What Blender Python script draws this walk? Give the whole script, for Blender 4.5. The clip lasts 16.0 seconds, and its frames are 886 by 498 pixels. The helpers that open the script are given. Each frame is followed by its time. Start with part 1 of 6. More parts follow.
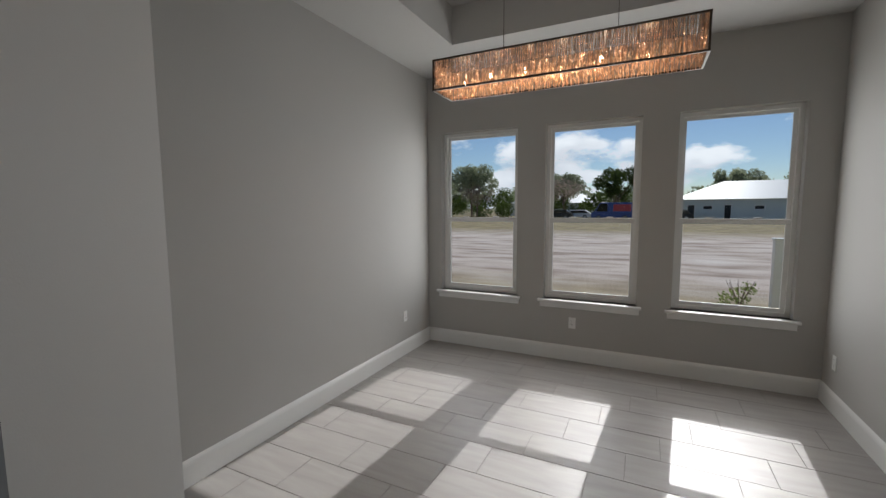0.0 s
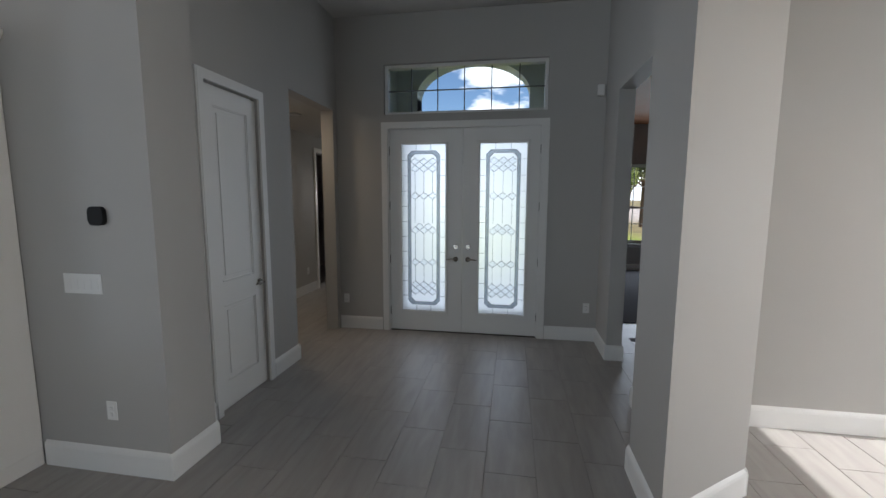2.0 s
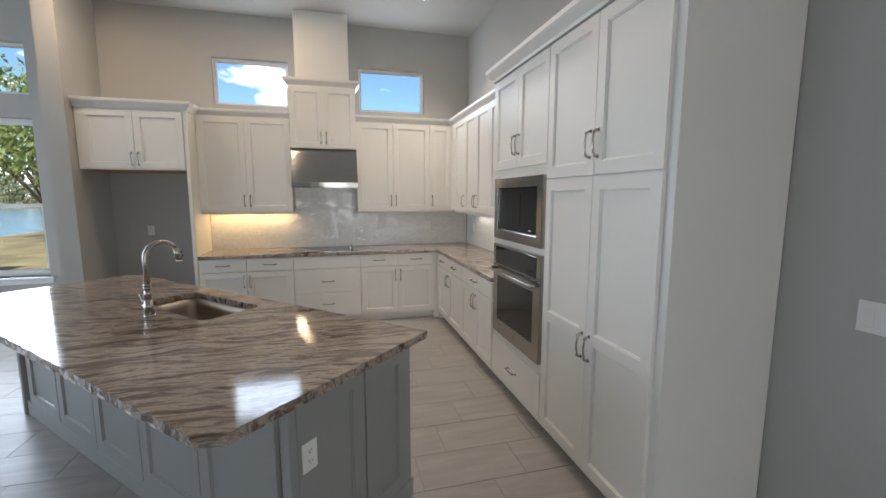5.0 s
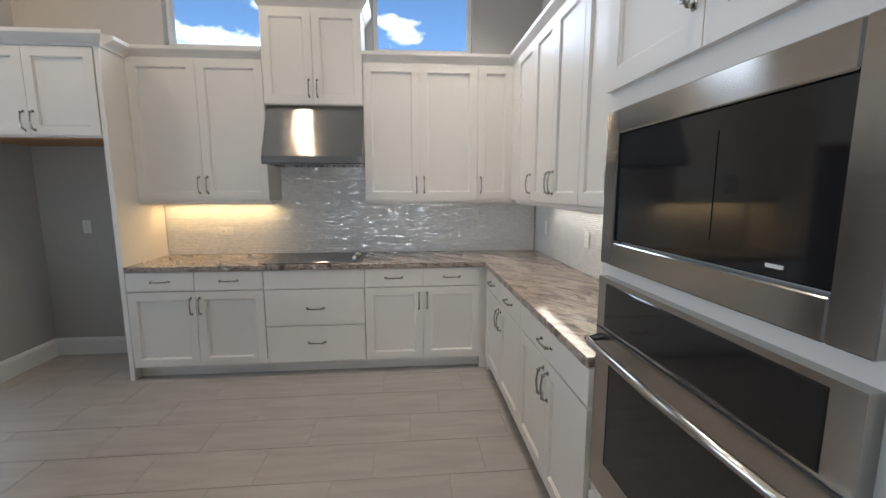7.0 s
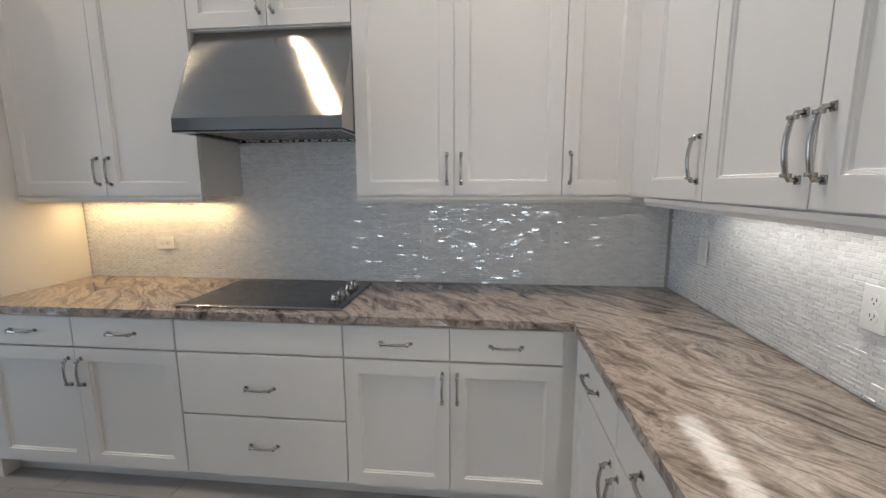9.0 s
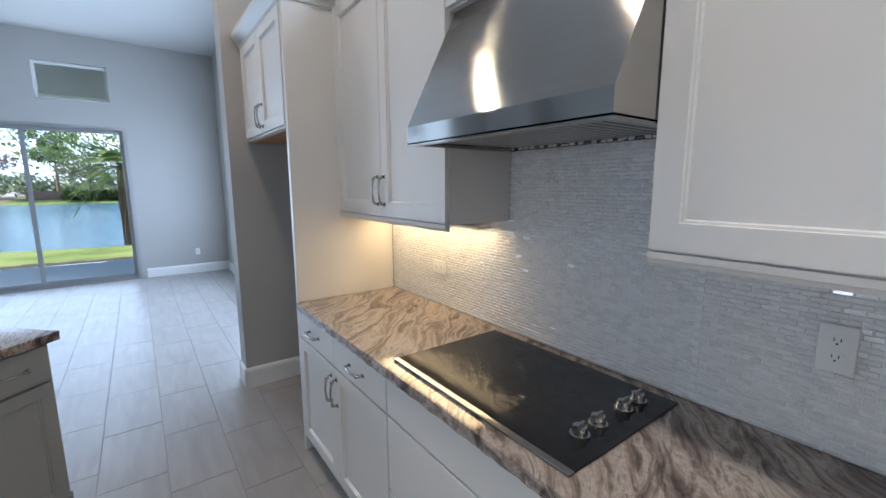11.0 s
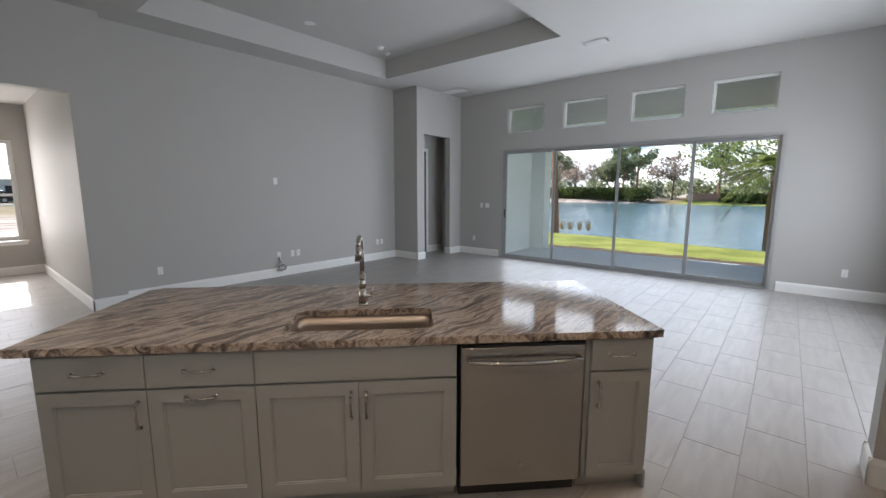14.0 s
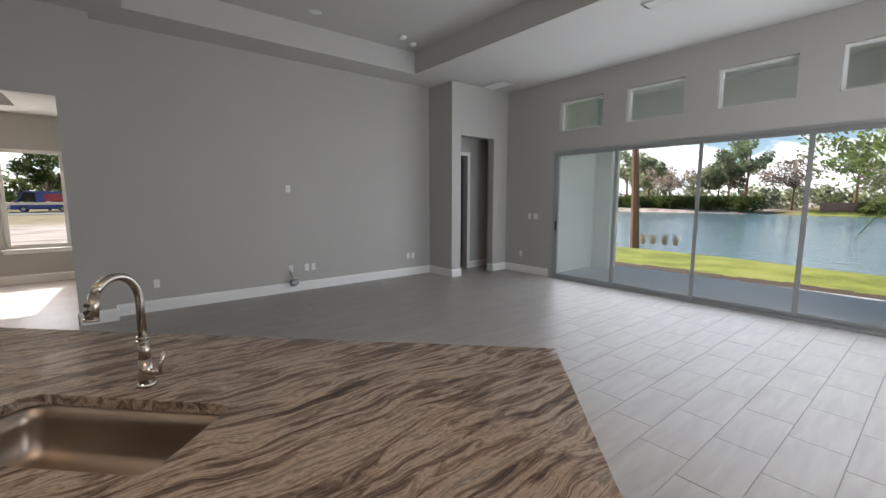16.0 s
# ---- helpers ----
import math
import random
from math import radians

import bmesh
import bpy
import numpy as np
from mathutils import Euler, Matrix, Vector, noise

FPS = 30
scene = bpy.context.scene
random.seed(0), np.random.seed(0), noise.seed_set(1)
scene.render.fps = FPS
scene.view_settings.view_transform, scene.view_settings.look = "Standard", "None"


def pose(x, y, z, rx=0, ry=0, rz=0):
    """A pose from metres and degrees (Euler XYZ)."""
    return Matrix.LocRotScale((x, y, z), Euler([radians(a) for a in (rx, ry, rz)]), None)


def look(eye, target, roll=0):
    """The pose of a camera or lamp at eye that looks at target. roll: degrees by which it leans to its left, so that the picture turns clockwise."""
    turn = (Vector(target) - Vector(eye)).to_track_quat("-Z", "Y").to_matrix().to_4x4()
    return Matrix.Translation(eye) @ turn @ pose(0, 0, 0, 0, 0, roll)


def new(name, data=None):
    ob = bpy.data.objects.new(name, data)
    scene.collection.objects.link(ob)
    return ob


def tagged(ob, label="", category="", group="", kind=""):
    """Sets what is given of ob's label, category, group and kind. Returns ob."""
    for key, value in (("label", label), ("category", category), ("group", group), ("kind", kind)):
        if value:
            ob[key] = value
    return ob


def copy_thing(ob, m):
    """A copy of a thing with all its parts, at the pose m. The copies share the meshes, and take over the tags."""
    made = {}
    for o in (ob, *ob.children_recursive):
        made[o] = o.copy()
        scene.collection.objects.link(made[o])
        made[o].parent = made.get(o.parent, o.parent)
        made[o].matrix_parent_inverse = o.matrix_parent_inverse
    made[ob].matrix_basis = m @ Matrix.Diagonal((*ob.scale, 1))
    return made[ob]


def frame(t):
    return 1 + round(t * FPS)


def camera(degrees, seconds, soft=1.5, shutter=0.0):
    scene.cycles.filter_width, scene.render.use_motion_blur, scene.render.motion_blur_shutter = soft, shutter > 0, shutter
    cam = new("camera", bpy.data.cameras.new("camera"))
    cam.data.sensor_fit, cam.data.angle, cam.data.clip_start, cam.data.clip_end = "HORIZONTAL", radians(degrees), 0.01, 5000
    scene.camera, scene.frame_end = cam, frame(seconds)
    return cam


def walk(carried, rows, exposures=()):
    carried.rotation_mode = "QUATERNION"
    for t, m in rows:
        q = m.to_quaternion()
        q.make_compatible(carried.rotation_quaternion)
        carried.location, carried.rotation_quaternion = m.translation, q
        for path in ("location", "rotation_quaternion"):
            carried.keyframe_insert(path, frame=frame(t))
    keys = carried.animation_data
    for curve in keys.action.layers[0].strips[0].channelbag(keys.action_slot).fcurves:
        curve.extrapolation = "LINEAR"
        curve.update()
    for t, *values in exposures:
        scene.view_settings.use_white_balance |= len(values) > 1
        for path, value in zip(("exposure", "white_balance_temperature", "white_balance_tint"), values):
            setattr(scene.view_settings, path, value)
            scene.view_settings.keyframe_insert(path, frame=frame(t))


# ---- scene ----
cam = camera(94.0, 16.0)
PATH = [
    (0, (1.555, 0.827, 1.587), (3.343, 1.703, 1.391), -0.3),
    (0.5, (1.46, 0.595, 1.618), (2.91, 1.956, 1.402), -0.1),
    (1, (1.379, 0.383, 1.621), (2.294, 2.148, 1.399), 0.0),
    (1.5, (1.242, 0.178, 1.635), (1.536, 2.142, 1.404), 0.2),
    (2, (1.129, -0.036, 1.63), (0.8, 1.922, 1.391), 0.2),
    (2.5, (0.967, -0.146, 1.592), (0.122, 1.651, 1.358), 0.2),
    (3, (0.76, -0.156, 1.565), (-0.499, 1.38, 1.332), 0.0),
    (3.5, (0.53, -0.119, 1.586), (-1.025, 1.116, 1.348), 0.0),
    (4, (0.28, -0.079, 1.585), (-1.469, 0.858, 1.337), 0.0),
    (4.5, (-0.02, -0.037, 1.597), (-1.88, 0.654, 1.346), 0.0),
    (5, (-0.364, 0.071, 1.575), (-2.284, 0.567, 1.32), -0.0),
    (5.2, (-0.543, 0.143, 1.585), (-2.48, 0.573, 1.329), -0.1),
    (7.3, (-2.50, 0.762, 1.463), (-4.474, 0.913, 1.171), -0.3),
    (7.5, (-2.68, 0.808, 1.457), (-4.653, 0.947, 1.159), -0.5),
    (8, (-3.08, 0.885, 1.406), (-5.054, 0.994, 1.103), -0.3),
    (10.3, (-4.592, 0.958, 1.516), (-6.255, -0.11, 1.204), -0.4),
    (10.5, (-4.668, 0.923, 1.52), (-6.22, -0.3, 1.208), -0.3),
    (11, (-4.799, 0.82, 1.543), (-5.972, -0.771, 1.234), -0.2),
    (11.5, (-4.899, 0.771, 1.565), (-5.584, -1.083, 1.257), -0.4),
    (12, (-4.943, 0.798, 1.567), (-5.109, -1.173, 1.267), -0.1),
    (12.5, (-4.934, 0.828, 1.568), (-4.605, -1.122, 1.271), -0.0),
    (13, (-4.917, 0.833, 1.565), (-4.182, -1.004, 1.271), 0.1),
    (13.5, (-4.906, 0.772, 1.573), (-3.863, -0.91, 1.28), 0.0),
    (14, (-4.878, 0.579, 1.591), (-3.613, -0.943, 1.3), 0.1),
    (14.5, (-4.852, 0.33, 1.606), (-3.426, -1.043, 1.322), 0.05),
    (15, (-4.866, -0.037, 1.594), (-3.335, -1.294, 1.325), 0.0),
    (15.5, (-4.842, -0.442, 1.580), (-3.271, -1.653, 1.322), 0.05),
    (16, (-4.753, -0.903, 1.576), (-3.209, -2.150, 1.327), 0.0),
]
# seconds, stops, white balance
EXPO = [(0, -0.6, 6000, 10), (0.5, -0.45, 6000, 10), (1, -0.15, 5950, 10), (1.5, 0.2, 6000, 11), (2, 0.65, 6050, 11), (3, 0.95, 6000, 10), (3.5, 0.95, 6000, 10), (5, 0.9, 5900, 9), (7.5, 0.85, 5600, 9), (8, 0.85, 5600, 9), (10.5, 0.85, 5050, 9), (11, 0.9, 5050, 9), (11.5, 0.7, 5350, 10), (12.5, 0.7, 5750, 11), (13.5, 0.8, 6000, 12), (14.5, 0.7, 6450, 14), (16, 0.6, 6600, 14)]
walk(cam, [(t, look(eye, target, roll)) for t, eye, target, roll in PATH], EXPO)

# ---- light ----
SUN_DIR = Vector((-1.0, 0.07, -0.76))
w = bpy.data.worlds.new("sky_world")
scene.world = w
w.use_nodes = True
wn, wl = w.node_tree.nodes, w.node_tree.links
wbg = wn["Background"]
sky = wn.new("ShaderNodeTexSky")
sky.sky_type, sky.sun_disc = "NISHITA", False
sky.sun_elevation, sky.sun_rotation = radians(37), radians(94)
sky.altitude, sky.air_density, sky.dust_density, sky.ozone_density = 600, 1.0, 0.15, 3.0
wco = wn.new("ShaderNodeTexCoord")
wmap = wn.new("ShaderNodeMapping")
wmap.inputs["Scale"].default_value = (1.0, 1.0, 2.2)
wmap.inputs["Location"].default_value = (0.35, 0.9, 0.0)
cloud = wn.new("ShaderNodeTexNoise")
cloud.inputs["Scale"].default_value, cloud.inputs["Detail"].default_value, cloud.inputs["Roughness"].default_value = 4.2, 12.0, 0.52
# clouds thin out overhead and stand closer together towards the horizon
wsep = wn.new("ShaderNodeSeparateXYZ")
thin = wn.new("ShaderNodeMath")
thin.operation = "MULTIPLY_ADD"
thin.inputs[1].default_value = -0.36
ramp = wn.new("ShaderNodeValToRGB")
ramp.color_ramp.elements[0].position, ramp.color_ramp.elements[1].position = 0.425, 0.487
shade = wn.new("ShaderNodeMapping")
shade.inputs["Location"].default_value = (0.35, 0.9, 0.07)
shade.inputs["Scale"].default_value = (1.0, 1.0, 2.2)
under = wn.new("ShaderNodeTexNoise")
under.inputs["Scale"].default_value, under.inputs["Detail"].default_value, under.inputs["Roughness"].default_value = 4.2, 9.0, 0.6
body = wn.new("ShaderNodeValToRGB")
body.color_ramp.elements[0].position, body.color_ramp.elements[0].color = 0.44, (15.0, 15.0, 15.0, 1)
body.color_ramp.elements[1].position, body.color_ramp.elements[1].color = 0.66, (7.2, 7.8, 8.8, 1)
wmix = wn.new("ShaderNodeMixRGB")
wl.new(wco.outputs["Generated"], wmap.inputs["Vector"])
wl.new(wco.outputs["Generated"], shade.inputs["Vector"])
wl.new(wco.outputs["Generated"], wsep.inputs[0])
wl.new(wmap.outputs["Vector"], cloud.inputs["Vector"])
wl.new(shade.outputs["Vector"], under.inputs["Vector"])
wl.new(wsep.outputs["Z"], thin.inputs[0])
wl.new(cloud.outputs["Fac"], thin.inputs[2])
wl.new(thin.outputs[0], ramp.inputs["Fac"])
wl.new(under.outputs["Fac"], body.inputs["Fac"])
wl.new(ramp.outputs["Color"], wmix.inputs["Fac"])
wl.new(sky.outputs["Color"], wmix.inputs["Color1"])
wl.new(body.outputs["Color"], wmix.inputs["Color2"])
wl.new(wmix.outputs["Color"], wbg.inputs["Color"])
wbg.inputs["Strength"].default_value = 0.09

sun = new("sun", bpy.data.lights.new("sun", "SUN"))
sun.data.energy, sun.data.angle, sun.data.color = 5.0, radians(0.5), (1, 0.95, 0.87)
sun.matrix_world = look((20, -2, 18), Vector((20, -2, 18)) + SUN_DIR)


def lamp(name, eye, target, sx, sy, watts, color=(1, 1, 1), spread=180):
    """A rectangular lamp at eye that shines towards target."""
    d = bpy.data.lights.new(name, "AREA")
    d.shape, d.size, d.size_y, d.energy, d.color, d.spread = "RECTANGLE", sx, sy, watts, color, radians(spread)
    ob = new(name, d)
    ob.matrix_world = look(eye, target)
    return ob


DAY = (0.86, 0.93, 1.0)
WARMDAY = (1.0, 0.96, 0.9)
for yc in (2.515, 1.328, 0.135):
    lamp("dining_window_light", (5.875, yc, 1.54), (0, yc, 1.54), 0.84, 1.72, 17, WARMDAY)
lamp("slider_light", (-2.28, -7.635, 1.25), (-2.28, 0, 1.25), 4.8, 2.25, 50, DAY)
for xc in (-0.31, -1.64, -2.91, -4.17):
    lamp("transom_light", (xc, -7.635, 3.06), (xc, 0, 3.06), 0.8, 0.5, 2.0, DAY)
for yc in (-6.05, -4.83, -3.61):
    lamp("nook_window_light", (-6.065, yc, 1.54), (0, yc, 1.54), 0.84, 1.7, 25, DAY)
for yc in (-0.885, 0.845):
    lamp("kitchen_window_light", (-6.065, yc, 2.95), (0, yc, 2.95), 0.8, 0.46, 4.5, DAY)
for xc in (0.07, 1.01):
    lamp("entry_glass_light", (xc, 4.80, 1.27), (xc, 0, 1.27), 0.5, 1.95, 1.6, DAY)
    lamp("entry_daylight", (xc, 5.12, 1.27), (xc, 0, 1.27), 0.62, 2.1, 1.7, DAY)
lamp("entry_transom_light", (0.54, 4.80, 2.9), (0.54, 0, 2.9), 1.8, 0.5, 1.2, DAY)
lamp("study_window_light", (4.0, 9.97, 1.5), (4.0, 0, 1.5), 0.84, 1.7, 16, DAY)
# added lamp at an unseen window, so the bedroom doorway reads lit
lamp("bedroom_fill_light", (4.25, -9.02, 1.5), (3.0, -5.0, 1.0), 1.2, 1.6, 110, WARMDAY)
lamp("hall_window_light", (-1.17, 9.4, 1.7), (-2.4, 8.6, 1.0), 0.9, 0.6, 9, WARMDAY)
AMBER = (1.0, 0.62, 0.25)
lamp("under_cabinet_light_range", (-5.98, -0.94, 1.352), (-5.98, -0.94, 0), 0.1, 0.9, 1.9, AMBER)
lamp("under_cabinet_light_corner", (-4.6, 1.8, 1.335), (-4.6, 1.8, 0), 1.9, 0.1, 1.8, (1, 0.83, 0.62))
lamp("kitchen_can_light", (-5.1, 1.09, 3.70), (-5.1, 1.09, 0), 0.12, 0.12, 7, (1, 0.8, 0.6), 105)
lamp("kitchen_can_light", (-4.9, -0.55, 3.70), (-4.9, -0.55, 0), 0.12, 0.12, 6, (1, 0.70, 0.42))
# added lamp, out of view: brightens the floor and pantry by the oven tower
lamp("kitchen_can_light", (-2.9, 0.9, 3.70), (-2.9, 0.9, 0), 0.12, 0.12, 4.5, (1, 0.77, 0.54), 105)
lamp("kitchen_can_light", (-4.9, -2.2, 3.70), (-4.9, -2.2, 0), 0.12, 0.12, 7, (1, 0.70, 0.42))
lamp("hall_can_light", (-1.75, 4.4, 2.69), (-1.75, 4.4, 0), 0.12, 0.12, 5, (1, 0.75, 0.5))

# ---- materials ----


def nodes_of(name):
    m = bpy.data.materials.new(name)
    m.use_nodes = True
    return m, m.node_tree.nodes, m.node_tree.links, m.node_tree.nodes["Principled BSDF"]


def surf(name, c1, c2=None, rough=0.5, metal=0.0, scale=6.0, stretch=(1, 1, 1), bump=0.0, bump_scale=120.0, rough_var=0.1, coat=0.0, island=0.0, detail=4.0, spec=0.5):
    """A general surface: two colours mixed by broad noise, fine bump, uneven gloss, a little change from piece to piece."""
    m, n, l, b = nodes_of(name)
    c2 = c2 or tuple(min(1, v * 1.08) for v in c1)
    co = n.new("ShaderNodeTexCoord")
    mp = n.new("ShaderNodeMapping")
    mp.inputs["Scale"].default_value = stretch
    l.new(co.outputs["Object"], mp.inputs["Vector"])
    t = n.new("ShaderNodeTexNoise")
    t.inputs["Scale"].default_value, t.inputs["Detail"].default_value = scale, detail
    l.new(mp.outputs["Vector"], t.inputs["Vector"])
    mix = n.new("ShaderNodeMixRGB")
    mix.inputs["Color1"].default_value, mix.inputs["Color2"].default_value = (*c1, 1), (*c2, 1)
    l.new(t.outputs["Fac"], mix.inputs["Fac"])
    col = mix.outputs["Color"]
    if island:
        oi = n.new("ShaderNodeObjectInfo")
        ge = n.new("ShaderNodeNewGeometry")
        add = n.new("ShaderNodeMath")
        add.operation = "ADD"
        l.new(oi.outputs["Random"], add.inputs[0])
        l.new(ge.outputs["Random Per Island"], add.inputs[1])
        rng = n.new("ShaderNodeMapRange")
        rng.inputs["From Max"].default_value = 2.0
        rng.inputs["To Min"].default_value, rng.inputs["To Max"].default_value = 1 - island, 1 + island
        l.new(add.outputs[0], rng.inputs["Value"])
        hs = n.new("ShaderNodeHueSaturation")
        l.new(rng.outputs["Result"], hs.inputs["Value"])
        l.new(col, hs.inputs["Color"])
        col = hs.outputs["Color"]
    l.new(col, b.inputs["Base Color"])
    rr = n.new("ShaderNodeMapRange")
    rr.inputs["To Min"].default_value, rr.inputs["To Max"].default_value = max(0.02, rough - rough_var), min(1, rough + rough_var)
    l.new(t.outputs["Fac"], rr.inputs["Value"])
    l.new(rr.outputs["Result"], b.inputs["Roughness"])
    b.inputs["Metallic"].default_value = metal
    b.inputs["Specular IOR Level"].default_value = spec
    b.inputs["Coat Weight"].default_value = coat
    if bump:
        f = n.new("ShaderNodeTexNoise")
        f.inputs["Scale"].default_value, f.inputs["Detail"].default_value = bump_scale, 3.0
        l.new(mp.outputs["Vector"], f.inputs["Vector"])
        bp = n.new("ShaderNodeBump")
        bp.inputs["Strength"].default_value, bp.inputs["Distance"].default_value = bump, 0.002
        l.new(f.outputs["Fac"], bp.inputs["Height"])
        l.new(bp.outputs["Normal"], b.inputs["Normal"])
    return m


WALL = surf("greige_wall_paint", (0.42, 0.41, 0.388), (0.45, 0.44, 0.418), 0.62, scale=1.3, bump=0.25, bump_scale=160, spec=0.3)
CEIL = surf("ceiling_paint", (0.50, 0.49, 0.47), (0.54, 0.53, 0.51), 0.8, scale=1.1, bump=0.35, bump_scale=110, spec=0.2)
TRIM = surf("white_trim_paint", (0.74, 0.74, 0.72), (0.80, 0.80, 0.78), 0.38, scale=2.0, bump=0.06, bump_scale=60)
CABW = surf("white_cabinet_paint", (0.73, 0.71, 0.67), (0.78, 0.76, 0.72), 0.36, scale=1.6, bump=0.05, bump_scale=80)
CABG = surf("grey_island_paint", (0.27, 0.275, 0.265), (0.30, 0.305, 0.295), 0.4, scale=1.6, bump=0.05, bump_scale=80)
STEEL = surf("brushed_steel", (0.38, 0.365, 0.345), (0.44, 0.425, 0.40), 0.16, 1.0, scale=2.0, stretch=(1, 1, 40), rough_var=0.04)
sn, sl = STEEL.node_tree.nodes, STEEL.node_tree.links
stan = sn.new("ShaderNodeTangent")
stan.direction_type, stan.axis = "RADIAL", "Z"
sl.new(stan.outputs["Tangent"], sn["Principled BSDF"].inputs["Tangent"])
sn["Principled BSDF"].inputs["Anisotropic"].default_value = 0.93
sn["Principled BSDF"].inputs["Anisotropic Rotation"].default_value = 0.25
# brown tint puts the reflected warm cabinet light into the steel colour
SINKSTEEL = surf("warm_tinted_sink_steel", (0.42, 0.35, 0.29), (0.45, 0.38, 0.315), 0.33, 1.0, scale=3, rough_var=0.02)
CHROME = surf("polished_nickel", (0.46, 0.44, 0.41), None, 0.14, 1.0, rough_var=0.05)
NICKEL = surf("satin_nickel", (0.42, 0.39, 0.35), None, 0.24, 1.0, rough_var=0.06)
BLACKGLASS = surf("black_glass", (0.008, 0.008, 0.009), (0.012, 0.012, 0.013), 0.06, rough_var=0.02)
DARK = surf("dark_gap", (0.02, 0.02, 0.022), (0.03, 0.03, 0.03), 0.7)
BRONZE = surf("dark_bronze", (0.05, 0.04, 0.03), (0.09, 0.07, 0.05), 0.35, 0.8)
PLATE = surf("white_plastic", (0.74, 0.74, 0.72), (0.78, 0.78, 0.76), 0.3)
GROUT = surf("grout", (0.24, 0.228, 0.214), (0.29, 0.275, 0.26), 0.85, scale=30, bump=0.3)
CARPET = surf("dark_carpet", (0.10, 0.10, 0.11), (0.15, 0.15, 0.16), 0.95, scale=60, bump=0.8, bump_scale=300)
STUCCO = surf("pale_stucco", (0.58, 0.62, 0.60), (0.66, 0.69, 0.66), 0.85, scale=2.0, bump=0.6, bump_scale=80)
CONCRETE = surf("porch_concrete", (0.60, 0.61, 0.62), (0.70, 0.71, 0.72), 0.7, scale=3.0, bump=0.4, bump_scale=60)
WOOD = surf("raw_wood", (0.38, 0.20, 0.09), (0.48, 0.27, 0.13), 0.6, scale=8, stretch=(1, 12, 1), bump=0.2)
RUST = surf("copper_ceiling_paint", (0.22, 0.085, 0.03), (0.28, 0.11, 0.045), 0.6, scale=3)
ALU = surf("grey_aluminium", (0.36, 0.37, 0.37), (0.42, 0.43, 0.43), 0.35, 0.6)
CAME = surf("lead_came", (0.11, 0.12, 0.13), (0.17, 0.18, 0.19), 0.35, 0.7)


def glass(name, rough=0.0, tint=(1, 1, 1), ior=1.45):
    m, n, l, b = nodes_of(name)
    b.inputs["Base Color"].default_value = (*tint, 1)
    b.inputs["Roughness"].default_value, b.inputs["Transmission Weight"].default_value, b.inputs["IOR"].default_value = rough, 1.0, ior
    return m


PANE = glass("window_glass", 0.0, (0.97, 0.99, 0.98), 1.12)
FROST = glass("obscure_glass", 0.55, (0.95, 0.97, 1.0), 1.3)
BEVELGLASS = glass("bevelled_glass", 0.05, (0.96, 0.98, 1.0), 1.45)
CRYSTAL = glass("amber_crystal", 0.06, (0.95, 0.62, 0.38), 1.5)


def glow(name, color, strength):
    m, n, l, b = nodes_of(name)
    b.inputs["Emission Color"].default_value, b.inputs["Emission Strength"].default_value = (*color, 1), strength
    return m


BULB = glow("warm_bulb", (1, 0.66, 0.32), 40)
LED = glow("led_lens", (1, 0.78, 0.5), 18)


def tile_material():
    m, n, l, b = nodes_of("porcelain_tile")
    oi = n.new("ShaderNodeObjectInfo")
    ge = n.new("ShaderNodeNewGeometry")
    add = n.new("ShaderNodeMath")
    add.operation = "ADD"
    l.new(oi.outputs["Random"], add.inputs[0])
    l.new(ge.outputs["Random Per Island"], add.inputs[1])
    mul = n.new("ShaderNodeVectorMath")
    mul.operation = "SCALE"
    mul.inputs[0].default_value = (7.3, 5.1, 0)
    l.new(add.outputs[0], mul.inputs["Scale"])
    off = n.new("ShaderNodeVectorMath")
    l.new(ge.outputs["Position"], off.inputs[0])
    l.new(mul.outputs["Vector"], off.inputs[1])
    mp = n.new("ShaderNodeMapping")
    mp.inputs["Scale"].default_value = (9, 1.3, 1)
    l.new(off.outputs["Vector"], mp.inputs["Vector"])
    t = n.new("ShaderNodeTexNoise")
    t.inputs["Scale"].default_value, t.inputs["Detail"].default_value, t.inputs["Distortion"].default_value = 1.6, 7, 0.6
    l.new(mp.outputs["Vector"], t.inputs["Vector"])
    r = n.new("ShaderNodeValToRGB")
    e = r.color_ramp.elements
    e[0].position, e[0].color = 0.3, (0.30, 0.284, 0.268, 1)
    e[1].position, e[1].color = 0.75, (0.375, 0.357, 0.336, 1)
    l.new(t.outputs["Fac"], r.inputs["Fac"])
    l.new(r.outputs["Color"], b.inputs["Base Color"])
    b.inputs["Specular IOR Level"].default_value = 0.36
    g = n.new("ShaderNodeTexNoise")
    g.inputs["Scale"].default_value, g.inputs["Detail"].default_value = 3.0, 4
    l.new(ge.outputs["Position"], g.inputs["Vector"])
    rr = n.new("ShaderNodeMapRange")
    rr.inputs["To Min"].default_value, rr.inputs["To Max"].default_value = 0.30, 0.46
    l.new(g.outputs["Fac"], rr.inputs["Value"])
    l.new(rr.outputs["Result"], b.inputs["Roughness"])
    f = n.new("ShaderNodeTexNoise")
    f.inputs["Scale"].default_value = 90
    bp = n.new("ShaderNodeBump")
    bp.inputs["Strength"].default_value, bp.inputs["Distance"].default_value = 0.08, 0.001
    l.new(f.outputs["Fac"], bp.inputs["Height"])
    l.new(bp.outputs["Normal"], b.inputs["Normal"])
    return m


TILE = tile_material()


